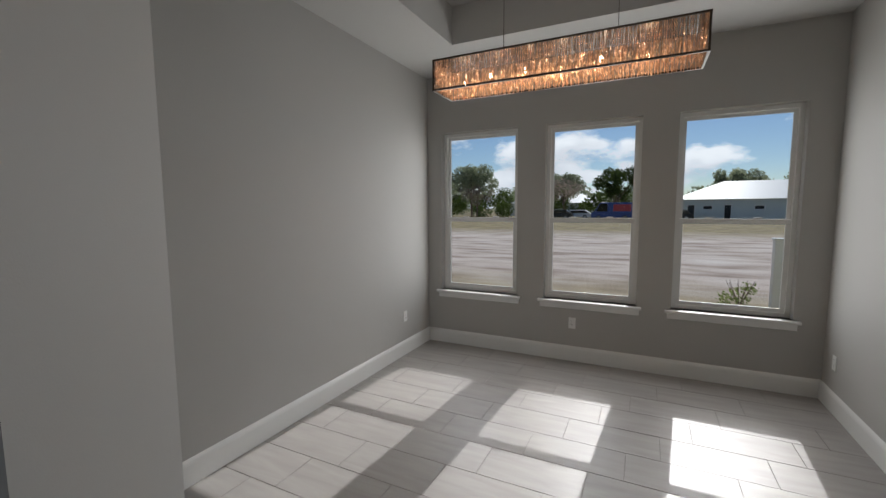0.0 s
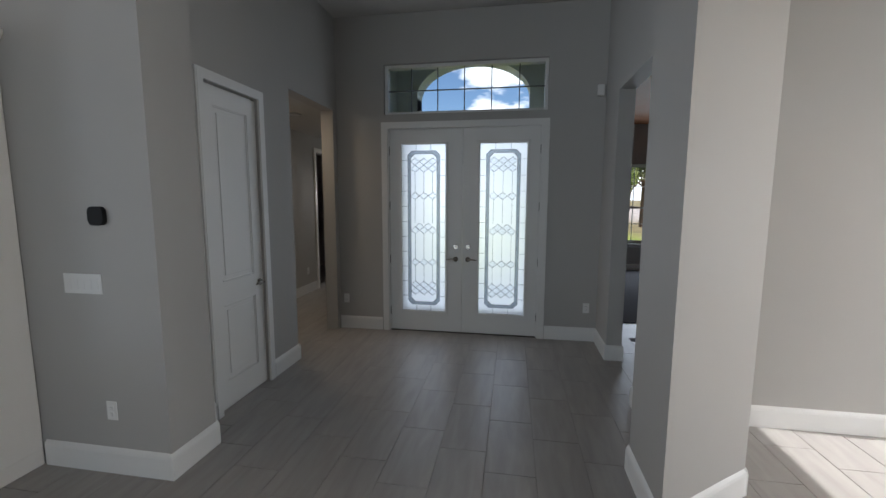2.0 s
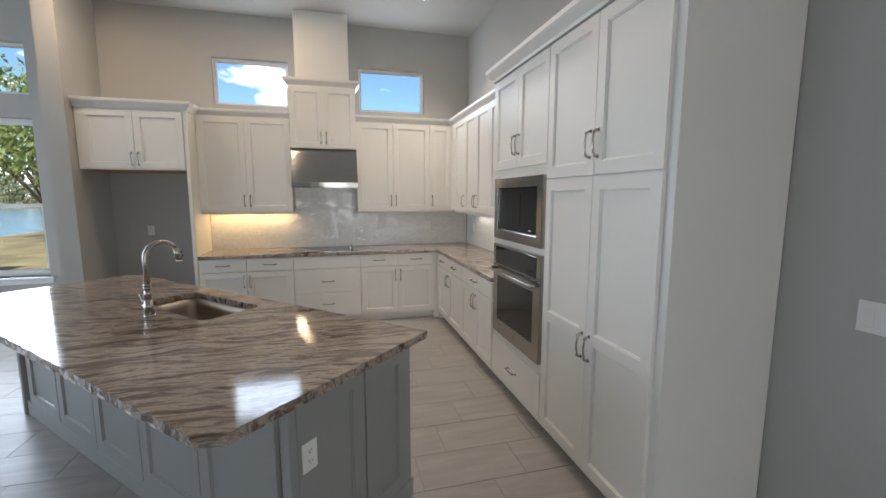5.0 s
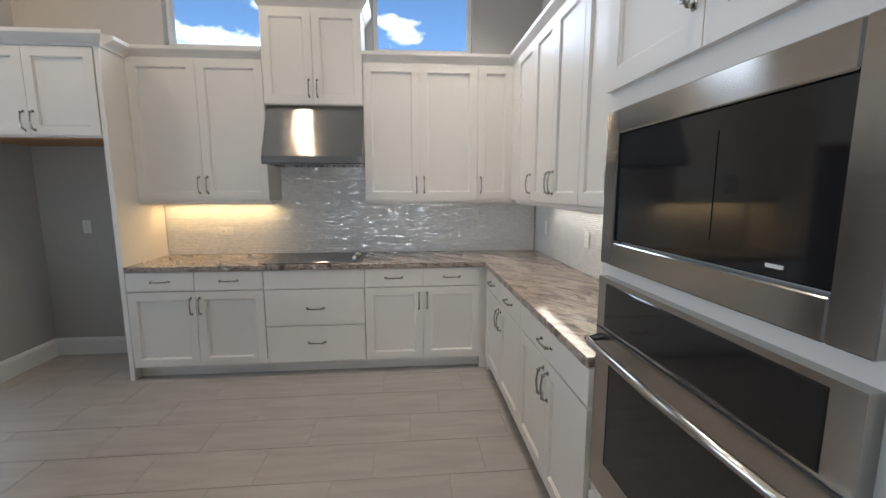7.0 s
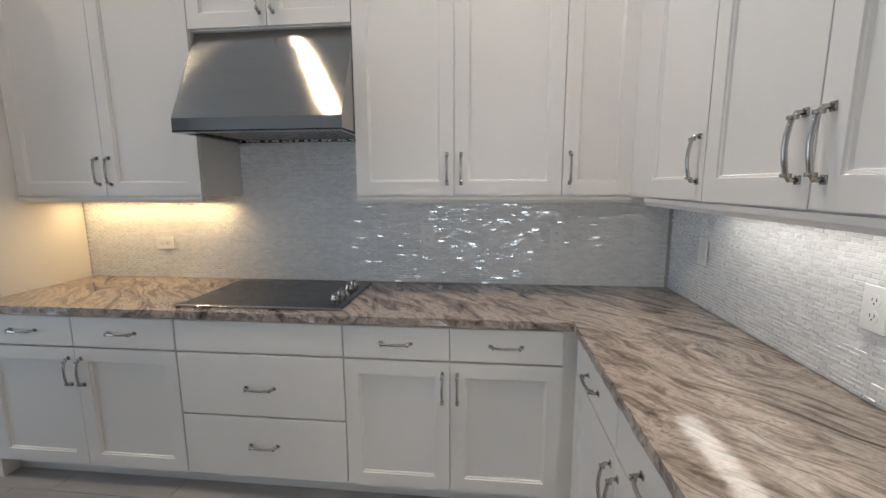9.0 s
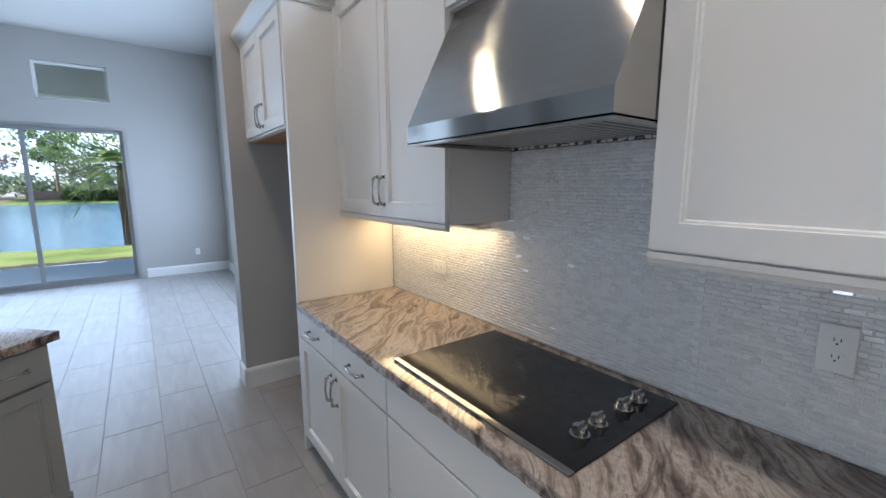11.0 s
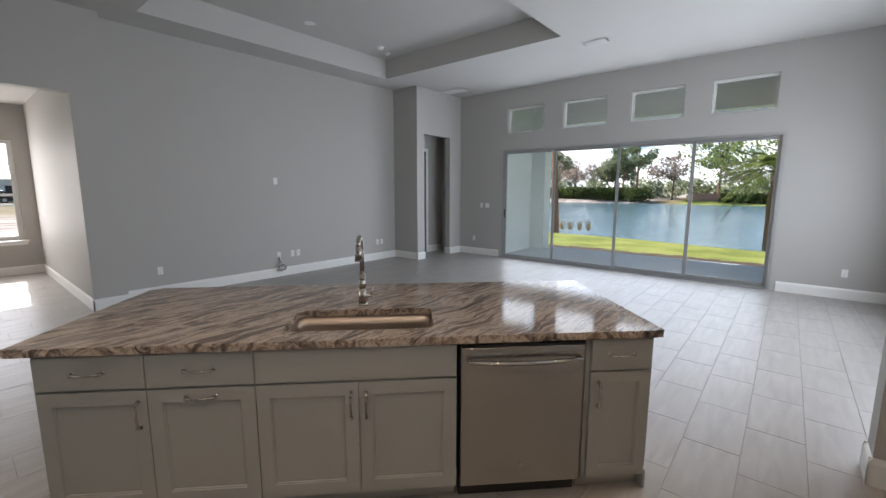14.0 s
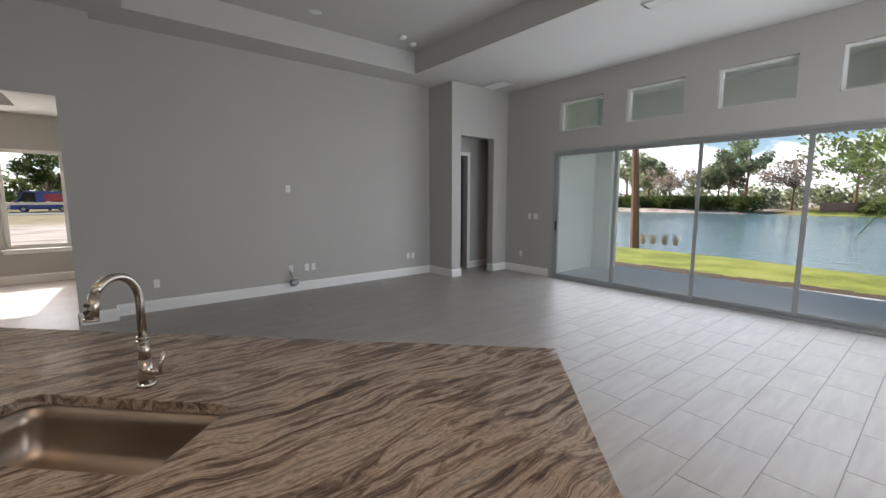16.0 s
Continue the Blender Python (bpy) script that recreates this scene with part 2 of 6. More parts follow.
def granite(name, angle, dark=1.0, across=13, warp_by=0.22, sat=1.0):
    """Polished stone with long brown, grey and cream streaks that run at an angle."""
    m, n, l, b = nodes_of(name)
    ge = n.new("ShaderNodeNewGeometry")
    rot = n.new("ShaderNodeMapping")
    rot.inputs["Rotation"].default_value = (0, 0, -radians(angle))
    l.new(ge.outputs["Position"], rot.inputs["Vector"])
    warp = n.new("ShaderNodeTexNoise")
    warp.inputs["Scale"].default_value, warp.inputs["Detail"].default_value = 1.7, 3
    l.new(rot.outputs["Vector"], warp.inputs["Vector"])
    ws = n.new("ShaderNodeVectorMath")
    ws.operation = "SCALE"
    ws.inputs["Scale"].default_value = warp_by
    l.new(warp.outputs["Color"], ws.inputs[0])
    ad = n.new("ShaderNodeVectorMath")
    l.new(rot.outputs["Vector"], ad.inputs[0])
    l.new(ws.outputs["Vector"], ad.inputs[1])
    mp = n.new("ShaderNodeMapping")
    mp.inputs["Scale"].default_value = (1.7, across, 8)
    l.new(ad.outputs["Vector"], mp.inputs["Vector"])
    t = n.new("ShaderNodeTexNoise")
    t.inputs["Scale"].default_value, t.inputs["Detail"].default_value, t.inputs["Roughness"].default_value, t.inputs["Distortion"].default_value = 1.5, 12, 0.70, 1.3
    l.new(mp.outputs["Vector"], t.inputs["Vector"])
    r = n.new("ShaderNodeValToRGB")
    e = r.color_ramp.elements
    e[0].position, e[0].color = 0.24 + 0.07 * dark, (0.022, 0.016, 0.013, 1)
    e[1].position, e[1].color = 0.74, (0.60, 0.52, 0.42, 1)
    for pos, col in ((0.33 + 0.08 * dark, (0.075, 0.05, 0.036, 1)), (0.42 + 0.06 * dark, (0.19, 0.13, 0.09, 1)), (0.56, (0.42, 0.33, 0.25, 1)), (0.63, (0.17, 0.135, 0.11, 1))):
        k = e.new(pos)
        k.color = col
    l.new(t.outputs["Fac"], r.inputs["Fac"])
    sp = n.new("ShaderNodeTexNoise")
    sp.inputs["Scale"].default_value, sp.inputs["Detail"].default_value = 70, 5
    l.new(rot.outputs["Vector"], sp.inputs["Vector"])
    mx = n.new("ShaderNodeMixRGB")
    mx.blend_type = "OVERLAY"
    mx.inputs["Fac"].default_value = 0.35
    l.new(r.outputs["Color"], mx.inputs["Color1"])
    l.new(sp.outputs["Fac"], mx.inputs["Color2"])
    hs = n.new("ShaderNodeHueSaturation")
    hs.inputs["Saturation"].default_value = sat
    l.new(mx.outputs["Color"], hs.inputs["Color"])
    l.new(hs.outputs["Color"], b.inputs["Base Color"])
    b.inputs["Roughness"].default_value = 0.09
    return m


STONE_ISLAND = granite("streaked_granite_island", 90, 0.8, 15, 0.24, 0.78)
STONE_KITCHEN = granite("streaked_granite_counter", 40, 0.25, 9, 0.34, 0.62)


def pearl():
    m, n, l, b = nodes_of("pearl_mosaic")
    oi = n.new("ShaderNodeObjectInfo")
    ge = n.new("ShaderNodeNewGeometry")
    add = n.new("ShaderNodeMath")
    add.operation = "ADD"
    l.new(oi.outputs["Random"], add.inputs[0])
    l.new(ge.outputs["Random Per Island"], add.inputs[1])
    fr = n.new("ShaderNodeMath")
    fr.operation = "FRACT"
    l.new(add.outputs[0], fr.inputs[0])
    r = n.new("ShaderNodeValToRGB")
    e = r.color_ramp.elements
    e[0].color, e[1].color = (0.72, 0.73, 0.73, 1), (0.86, 0.86, 0.85, 1)
    l.new(fr.outputs[0], r.inputs["Fac"])
    l.new(r.outputs["Color"], b.inputs["Base Color"])
    b.inputs["Roughness"].default_value = 0.12
    b.inputs["Metallic"].default_value = 0.1
    b.inputs["Coat Weight"].default_value = 1.0
    b.inputs["Coat Roughness"].default_value = 0.04
    return m


PEARL = pearl()

# ---- building blocks ----
B = bmesh.new


def box(bm, x0, x1, y0, y1, z0, z1):
    v = [bm.verts.new((x, y, z)) for x in (x0, x1) for y in (y0, y1) for z in (z0, z1)]
    for f in ((0, 1, 3, 2), (4, 6, 7, 5), (0, 4, 5, 1), (2, 3, 7, 6), (0, 2, 6, 4), (1, 5, 7, 3)):
        bm.faces.new([v[i] for i in f])
    return v


def rounded(bm, w, seg=1):
    bmesh.ops.bevel(bm, geom=bm.edges[:], offset=w, segments=seg, affect="EDGES", profile=0.6, clamp_overlap=True)
    return bm


def cyl(bm, p, q, r, r2=None, n=16, caps=True):
    p, q = Vector(p), Vector(q)
    m = Matrix.Translation((p + q) / 2) @ (q - p).to_track_quat("Z", "Y").to_matrix().to_4x4()
    bmesh.ops.create_cone(bm, cap_ends=caps, segments=n, radius1=r, radius2=r if r2 is None else r2, depth=(q - p).length, matrix=m)


def tube(bm, pts, r, n=10, flat=1.0):
    """A bent rod through the points; flat squeezes its section sideways."""
    pts = [Vector(p) for p in pts]
    rings = []
    for i, p in enumerate(pts):
        d = (pts[min(i + 1, len(pts) - 1)] - pts[max(i - 1, 0)]).normalized()
        q = d.to_track_quat("Z", "Y")
        rr = r[i] if isinstance(r, (list, tuple)) else r
        rings.append([bm.verts.new(p + q @ Vector((math.cos(2 * math.pi * k / n) * rr, math.sin(2 * math.pi * k / n) * rr * flat, 0))) for k in range(n)])
    for a, b in zip(rings, rings[1:]):
        for k in range(n):
            bm.faces.new((a[k], a[(k + 1) % n], b[(k + 1) % n], b[k]))
    bm.faces.new(rings[0][::-1])
    bm.faces.new(rings[-1])


def prism(bm, outline, x0, x1):
    """Sweeps an outline of (y, z) pairs along x."""
    a = [bm.verts.new((x0, y, z)) for y, z in outline]
    b = [bm.verts.new((x1, y, z)) for y, z in outline]
    k = len(outline)
    for i in range(k):
        bm.faces.new((a[i], a[(i + 1) % k], b[(i + 1) % k], b[i]))
    bm.faces.new(a[::-1])
    bm.faces.new(b)


def mesh_of(name, bm, mat, smooth=False):
    bmesh.ops.recalc_face_normals(bm, faces=bm.faces[:])
    me = bpy.data.meshes.new(name)
    bm.to_mesh(me)
    bm.free()
    if mat:
        me.materials.append(mat)
    if smooth:
        for p in me.polygons:
            p.use_smooth = True
    return me


def part(name, bm, mat, parent=None, label="", m=None, smooth=False):
    me = bm if isinstance(bm, bpy.types.Mesh) else mesh_of(name, bm, mat, smooth)
    ob = new(name, me)
    if parent:
        ob.parent = parent
    if m is not None:
        ob.matrix_basis = m
    if label:
        tagged(ob, label)
    return ob


def thing(name, m, label, category, group=""):
    ob = new(name)
    ob.empty_display_size = 0.1
    ob.matrix_basis = m
    return tagged(ob, label, category, group)


def structure(name, bm, mat, label="", category=""):
    return tagged(part(name, bm, mat), label, category, kind="structure")


def slab_wall(bm, axis, a, b, u0, u1, z0, z1, holes=()):
    """A slab from a to b on the axis, along u, with rectangular holes (u0, u1, z0, z1)."""
    us = sorted({u0, u1, *[h[0] for h in holes], *[h[1] for h in holes]})
    zs = sorted({z0, z1, *[h[2] for h in holes], *[h[3] for h in holes]})
    us, zs = [u for u in us if u0 <= u <= u1], [z for z in zs if z0 <= z <= z1]
    for i in range(len(us) - 1):
        run = None
        for j in range(len(zs) - 1):
            um, zm = (us[i] + us[i + 1]) / 2, (zs[j] + zs[j + 1]) / 2
            solid = not any(h[0] < um < h[1] and h[2] < zm < h[3] for h in holes)
            if solid:
                run = [run[0], zs[j + 1]] if run else [zs[j], zs[j + 1]]
            if run and (not solid or j == len(zs) - 2):
                if axis == "x":
                    box(bm, a, b, us[i], us[i + 1], *run)
                elif axis == "y":
                    box(bm, us[i], us[i + 1], a, b, *run)
                run = None
    bmesh.ops.remove_doubles(bm, verts=bm.verts[:], dist=1e-5)
    return bm


def wall(name, axis, a, b, u0, u1, z0, z1, holes=(), mat=None, label="greige painted drywall", category="wall"):
    return structure(name, slab_wall(B(), axis, a, b, u0, u1, z0, z1, holes), mat or WALL, label, category)


# ---- structure ----
H = 3.74
NOOK = [(-6.5, -5.6), (-5.28, -4.38), (-4.06, -3.16)]
KWIN = [(-1.32, -0.45), (0.41, 1.28)]
DWIN = [(2.064, 2.967), (0.882, 1.774), (-0.315, 0.585)]
TWIN = [(-0.775, 0.105), (-2.065, -1.185), (-3.365, -2.495), (-4.615, -3.76)]
wall("wall_west", "x", -6.25, -6.08, -7.82, 2.06, 0, H, [(a, b, 0.65, 2.43) for a, b in NOOK] + [(a, b, 2.68, 3.23) for a, b in NOOK + KWIN])
wall("wall_kitchen_north", "y", 1.91, 2.06, -6.08, -1.15, 0, H)
wall("wall_foyer_pier_west", "y", 1.91, 2.27, -1.15, -0.787, 0, H)
wall("wall_foyer_west", "x", -1.15, -1.0, 2.27, 5.02, 0, H, [(2.595, 3.225, 0, 2.45), (3.74, 4.72, 0, 2.67)])
wall("wall_front", "y", 4.82, 5.02, -1.0, 2.25, 0, H, [(-0.375, 1.455, -0.01, 2.47), (-0.40, 1.486, 2.62, 3.187)])
wall("wall_foyer_east", "x", 2.1, 2.25, 3.14, 4.82, 0, H, [(3.3, 4.26, 0, 2.67)])
bm = B()
plan = [(1.855, 1.905), (2.43, 2.34), (2.43, 3.14), (2.25, 3.14), (2.1, 3.14), (2.1, 2.45), (1.855, 2.45)]
lo, hi = [bm.verts.new((x, y, 0)) for x, y in plan], [bm.verts.new((x, y, H)) for x, y in plan]
for i in range(7):
    bm.faces.new((lo[i], lo[(i + 1) % 7], hi[(i + 1) % 7], hi[i]))
bm.faces.new(hi)
structure("wall_foyer_pier_east", bm, WALL, "greige painted pier with a slanted face", "wall")
wall("wall_dining_header", "x", 1.907, 2.07, -0.53, 1.94, 2.735, H)
wall("wall_dining_pier_south", "x", 1.907, 2.28, -0.895, -0.53, 0, H)
wall("wall_living_east", "x", 2.128, 2.28, -6.1, -0.895, 0, H + 0.04)
wall("wall_vestibule_north", "y", -6.25, -6.1, 1.41, 2.28, 0, H)
wall("wall_vestibule_west", "x", 1.41, 1.56, -7.65, -6.25, 0, H, [(-7.24, -6.33, 0, 2.77)])
wall("wall_vestibule_east", "x", 2.02, 2.15, -7.65, -6.25, 0, H, [(-7.05, -6.26, 0, 2.46)])
wall("wall_south", "y", -7.82, -7.65, -6.08, 5.0, 0, H, [(-4.77, 0.2, -0.01, 2.45)] + [(a, b, 2.80, 3.335) for a, b in TWIN])
wall("wall_alcove", "y", -2.66, -2.475, -6.08, -5.357, 0, H)
wall("wall_dining_east", "x", 5.89, 6.09, -0.7, 3.29, 0, 3.6, [(a, b, 0.635, 2.435) for a, b in DWIN])
wall("wall_dining_north", "y", 3.14, 3.29, 2.25, 5.89, 0, 3.6)
wall("wall_dining_south", "y", -0.7, -0.53, 2.28, 5.89, 0, 3.6)
# study, hall and bedroom beyond the openings
wall("wall_study_west", "x", 2.1, 2.25, 5.02, 10.2, 0, H)
wall("wall_study_north", "y", 10.0, 10.2, 2.25, 6.2, 0, H, [(3.55, 4.45, 0.63, 2.43), (4.75, 5.65, 0.63, 2.43)])
wall("wall_study_east", "x", 6.0, 6.2, 3.29, 10.0, 0, H)
wall("wall_hall_west", "x", -2.5, -2.35, 3.3, 10.2, 0, 2.9, [(6.95, 7.75, 0, 2.45)])
wall("wall_hall_south", "y", 3.3, 3.45, -2.35, -1.15, 0, 2.9)
wall("wall_hall_north", "y", 10.0, 10.2, -2.35, -1.15, 0, 2.9)
wall("wall_hall_east", "x", -1.15, -1.0, 5.02, 10.2, 0, 2.9, [(8.9, 9.97, 1.35, 2.05)])
wall("wall_hall_room", "x", -4.2, -4.05, 5.5, 9.5, 0, 2.9)
wall("wall_hall_room_south", "y", 5.35, 5.5, -4.2, -2.5, 0, 2.9)
wall("wall_hall_room_north", "y", 9.5, 9.65, -4.2, -2.5, 0, 2.9)
wall("wall_closet", "y", 2.4, 2.55, -2.35, -1.15, 0, 2.9)
wall("wall_bedroom_east", "x", 5.0, 5.15, -9.2, -4.0, 0, H)
wall("wall_bedroom_south", "y", -9.2, -9.05, 2.0, 5.0, 0, H, [(3.6, 4.9, 0.6, 2.3)])
wall("wall_bedroom_north", "y", -4.15, -4.0, 2.28, 5.0, 0, H)

# ceilings
TR = (-2.157, 1.517, -5.33, -1.2)
bm = B()
box(bm, -6.25, TR[0], -7.82, 5.02, H, H + 0.1)
box(bm, TR[1], 2.3, -7.82, 5.02, H, H + 0.1)
box(bm, TR[0], TR[1], -7.82, TR[2], H, H + 0.1)
box(bm, TR[0], TR[1], TR[3], 5.02, H, H + 0.1)
box(bm, TR[0] - 0.1, TR[0], TR[2] - 0.1, TR[3] + 0.1, H + 0.1, H + 0.36)
box(bm, TR[1], TR[1] + 0.1, TR[2] - 0.1, TR[3] + 0.1, H + 0.1, H + 0.36)
box(bm, TR[0], TR[1], TR[2] - 0.1, TR[2], H + 0.1, H + 0.36)
box(bm, TR[0], TR[1], TR[3], TR[3] + 0.1, H + 0.1, H + 0.36)
box(bm, TR[0] - 0.1, TR[1] + 0.1, TR[2] - 0.1, TR[3] + 0.1, H + 0.36, H + 0.46)
structure("ceiling_living", bm, CEIL, "painted ceiling with a raised tray", "ceiling")
DT = (3.06, 5.105, 0.15, 2.466)
DH = 3.06
bm = B()
box(bm, 2.07, DT[0], -0.53, 3.14, DH, DH + 0.1)
box(bm, DT[1], 5.89, -0.53, 3.14, DH, DH + 0.1)
box(bm, DT[0], DT[1], -0.53, DT[2], DH, DH + 0.1)
box(bm, DT[0], DT[1], DT[3], 3.14, DH, DH + 0.1)
box(bm, DT[0] - 0.1, DT[0], DT[2] - 0.1, DT[3] + 0.1, DH + 0.1, DH + 0.33)
box(bm, DT[1], DT[1] + 0.1, DT[2] - 0.1, DT[3] + 0.1, DH + 0.1, DH + 0.33)
box(bm, DT[0], DT[1], DT[2] - 0.1, DT[2], DH + 0.1, DH + 0.33)
box(bm, DT[0], DT[1], DT[3], DT[3] + 0.1, DH + 0.1, DH + 0.33)
box(bm, DT[0] - 0.1, DT[1] + 0.1, DT[2] - 0.1, DT[3] + 0.1, DH + 0.33, DH + 0.43)
structure("ceiling_dining", bm, CEIL, "painted dining ceiling with a raised tray", "ceiling")
bm = B()
box(bm, 2.25, 6.0, 3.29, 4.9, 3.06, 3.16)
box(bm, 2.25, 6.0, 4.9, 10.0, 3.3, 3.4)
box(bm, 2.25, 6.0, 4.8, 4.9, 3.16, 3.3)
structure("ceiling_study", bm, RUST, "copper brown painted study ceiling", "ceiling")
bm = B()
box(bm, -4.2, -1.1, 2.4, 10.2, 2.72, 2.82)
structure("ceiling_hall", bm, CEIL, "low painted hall ceiling", "ceiling")
bm = B()
box(bm, 2.301, 5.15, -9.2, -4.0, H, H + 0.1)
structure("ceiling_bedroom", bm, CEIL, "painted bedroom ceiling", "ceiling")

# floors
bm = B()
box(bm, -6.25, 6.09, -7.82, 5.02, -0.12, -0.004)
structure("floor", bm, GROUT, "floor bed with grey grout between porcelain tiles", "floor")
bm = B()
box(bm, 2.1, 6.2, 5.65, 10.2, -0.12, 0.012)
structure("floor_study", bm, CARPET, "dark grey carpet", "floor")
bm = B()
box(bm, 2.25, 6.2, 5.02, 5.65, -0.12, -0.002)
box(bm, -4.2, -1.0, 5.02, 10.2, -0.12, -0.002)
structure("floor_hall", bm, TILE, "porcelain hall floor", "floor")
bm = B()
box(bm, 2.02, 5.15, -9.2, -7.82, -0.12, 0.0)
box(bm, 2.15, 5.15, -7.82, -4.0, -0.003, 0.012)
structure("floor_bedroom", bm, surf("pale_carpet", (0.33, 0.30, 0.27), (0.40, 0.37, 0.34), 0.95, scale=60, bump=0.8, bump_scale=300), "pale bedroom carpet", "floor")

# baseboards
BBP = [(0, 0), (0.016, 0), (0.016, 0.125), (0.012, 0.14), (0.006, 0.15), (0.0, 0.158)]


def baseboard(x0, y0, x1, y1):
    """A skirting board along the wall's foot, with the room on its left side."""
    d = Vector((x1 - x0, y1 - y0, 0))
    bm = B()
    prism(bm, BBP, 0, d.length)
    part_ob = structure("baseboard", bm, TRIM, "white painted wooden baseboard", "baseboard")
    part_ob.matrix_basis = Matrix.Translation((x0, y0, 0)) @ Matrix.Rotation(math.atan2(d.y, d.x), 4, "Z")


for seg in ((-0.787, 1.91, -1.665, 1.91), (-0.787, 2.286, -0.787, 1.894), (-1.0, 2.27, -0.787, 2.27), (-1.0, 2.54, -1.0, 2.27), (-1.0, 3.756, -1.0, 3.3), (-1.15, 3.74, -0.984, 3.74),
            (-0.45, 4.82, -1.016, 4.82), (2.1, 4.82, 1.52, 4.82), (2.1, 4.244, 2.1, 4.82), (2.266, 4.26, 2.084, 4.26), (2.1, 2.45, 2.1, 3.316), (1.855, 2.45, 2.1, 2.45), (1.855, 1.896, 1.855, 2.466), (2.438, 2.348, 1.849, 1.896),
            (2.43, 3.14, 2.43, 2.33), (5.89, 3.14, 2.43, 3.14), (5.89, -0.53, 5.89, 3.14), (1.891, -0.53, 5.89, -0.53),
            (1.907, -0.895, 1.907, -0.514), (2.128, -0.895, 1.891, -0.895), (2.128, -6.1, 2.128, -0.895), (1.394, -6.1, 2.128, -6.1), (1.41, -6.346, 1.41, -6.084), (1.56, -6.33, 1.394, -6.33), (1.41, -7.65, 1.41, -7.224), (1.394, -7.24, 1.56, -7.24),
            (0.27, -7.65, 1.41, -7.65), (-6.08, -7.65, -4.84, -7.65), (-6.08, -2.66, -6.08, -7.65), (-5.341, -2.66, -6.08, -2.66), (-5.357, -2.459, -5.357, -2.676), (-6.08, -2.475, -5.341, -2.475), (-6.08, -1.52, -6.08, -2.475),
            (2.02, -6.25, 2.02, -6.2), (2.02, -7.65, 2.02, -7.12), (-2.35, 3.45, -2.35, 6.88), (-2.35, 10.0, -2.35, 7.82), (6.0, 10.0, 2.25, 10.0), (2.25, 10.0, 2.25, 5.02), (5.0, -9.05, 5.0, -4.15)):
    baseboard(*seg)

# ---- doors and windows ----
R90 = Matrix.Rotation(radians(90), 4, "Z")
R180 = Matrix.Rotation(radians(180), 4, "Z")
R270 = Matrix.Rotation(radians(270), 4, "Z")


def at(x, y, z=0.0, r=None):
    m = Matrix.Translation((x, y, z))
    return m @ r if r else m


def ring(bm, x0, x1, z0, z1, w, y0, y1):
    """A rectangular frame in the x-z plane."""
    box(bm, x0, x0 + w, y0, y1, z0, z1)
    box(bm, x1 - w, x1, y0, y1, z0, z1)
    box(bm, x0 + w, x1 - w, y0, y1, z0, z0 + w)
    box(bm, x0 + w, x1 - w, y0, y1, z1 - w, z1)


def pane(bm_name, x0, x1, z0, z1, y, parent, mat=None):
    bm = B()
    box(bm, x0, x1, y, y + 0.004, z0, z1)
    ob = part(bm_name, bm, mat or PANE, parent)
    ob.visible_shadow = False
    return ob


def window(name, m, w, h, sashes=True, sill=True, deep=0.09):
    """A white window unit. Local x runs across, y points out of the room, z up from the opening's foot."""
    win = tagged(new(name), "white single-hung window in a drywall opening" if sashes else "white fixed transom window", "window", kind="structure")
    win.matrix_basis = m
    bm = B()
    ring(bm, 0, w, 0, h, 0.035, deep, deep + 0.06)
    part("window_frame", bm, TRIM, win)
    if sashes:
        mid = h * 0.46
        bm = B()
        ring(bm, 0.035, w - 0.035, mid - 0.02, h - 0.035, 0.03, deep + 0.035, deep + 0.055)
        part("upper_sash", bm, TRIM, win)
        bm = B()
        ring(bm, 0.035, w - 0.035, 0.035, mid + 0.016, 0.035, deep + 0.008, deep + 0.031)
        part("lower_sash", bm, TRIM, win)
        bm = B()
        for k in (0.3, 0.7):
            box(bm, w * k - 0.03, w * k + 0.03, deep - 0.006, deep + 0.012, mid + 0.018, mid + 0.032)
        part("sash_lock", rounded(bm, 0.003), TRIM, win)
        bm = B()
        box(bm, 0.036, w - 0.036, deep + 0.002, deep + 0.033, mid - 0.028, mid + 0.018)
        part("meeting_rail", rounded(bm, 0.003), TRIM, win)
        pane("pane", 0.06, w - 0.06, mid + 0.005, h - 0.06, deep + 0.043, win)
        pane("pane", 0.065, w - 0.065, 0.065, mid - 0.01, deep + 0.018, win)
    else:
        pane("pane", 0.03, w - 0.03, 0.03, h - 0.03, deep + 0.03, win)
    if sill:
        bm = B()
        box(bm, -0.05, w + 0.05, -0.05, deep, -0.028, 0.0)
        rounded(bm, 0.008, 2)
        part("window_sill", bm, TRIM, win)
        bm = B()
        box(bm, -0.03, w + 0.03, -0.018, -0.001, -0.085, -0.028)
        part("apron", rounded(bm, 0.003), TRIM, win)
    return win


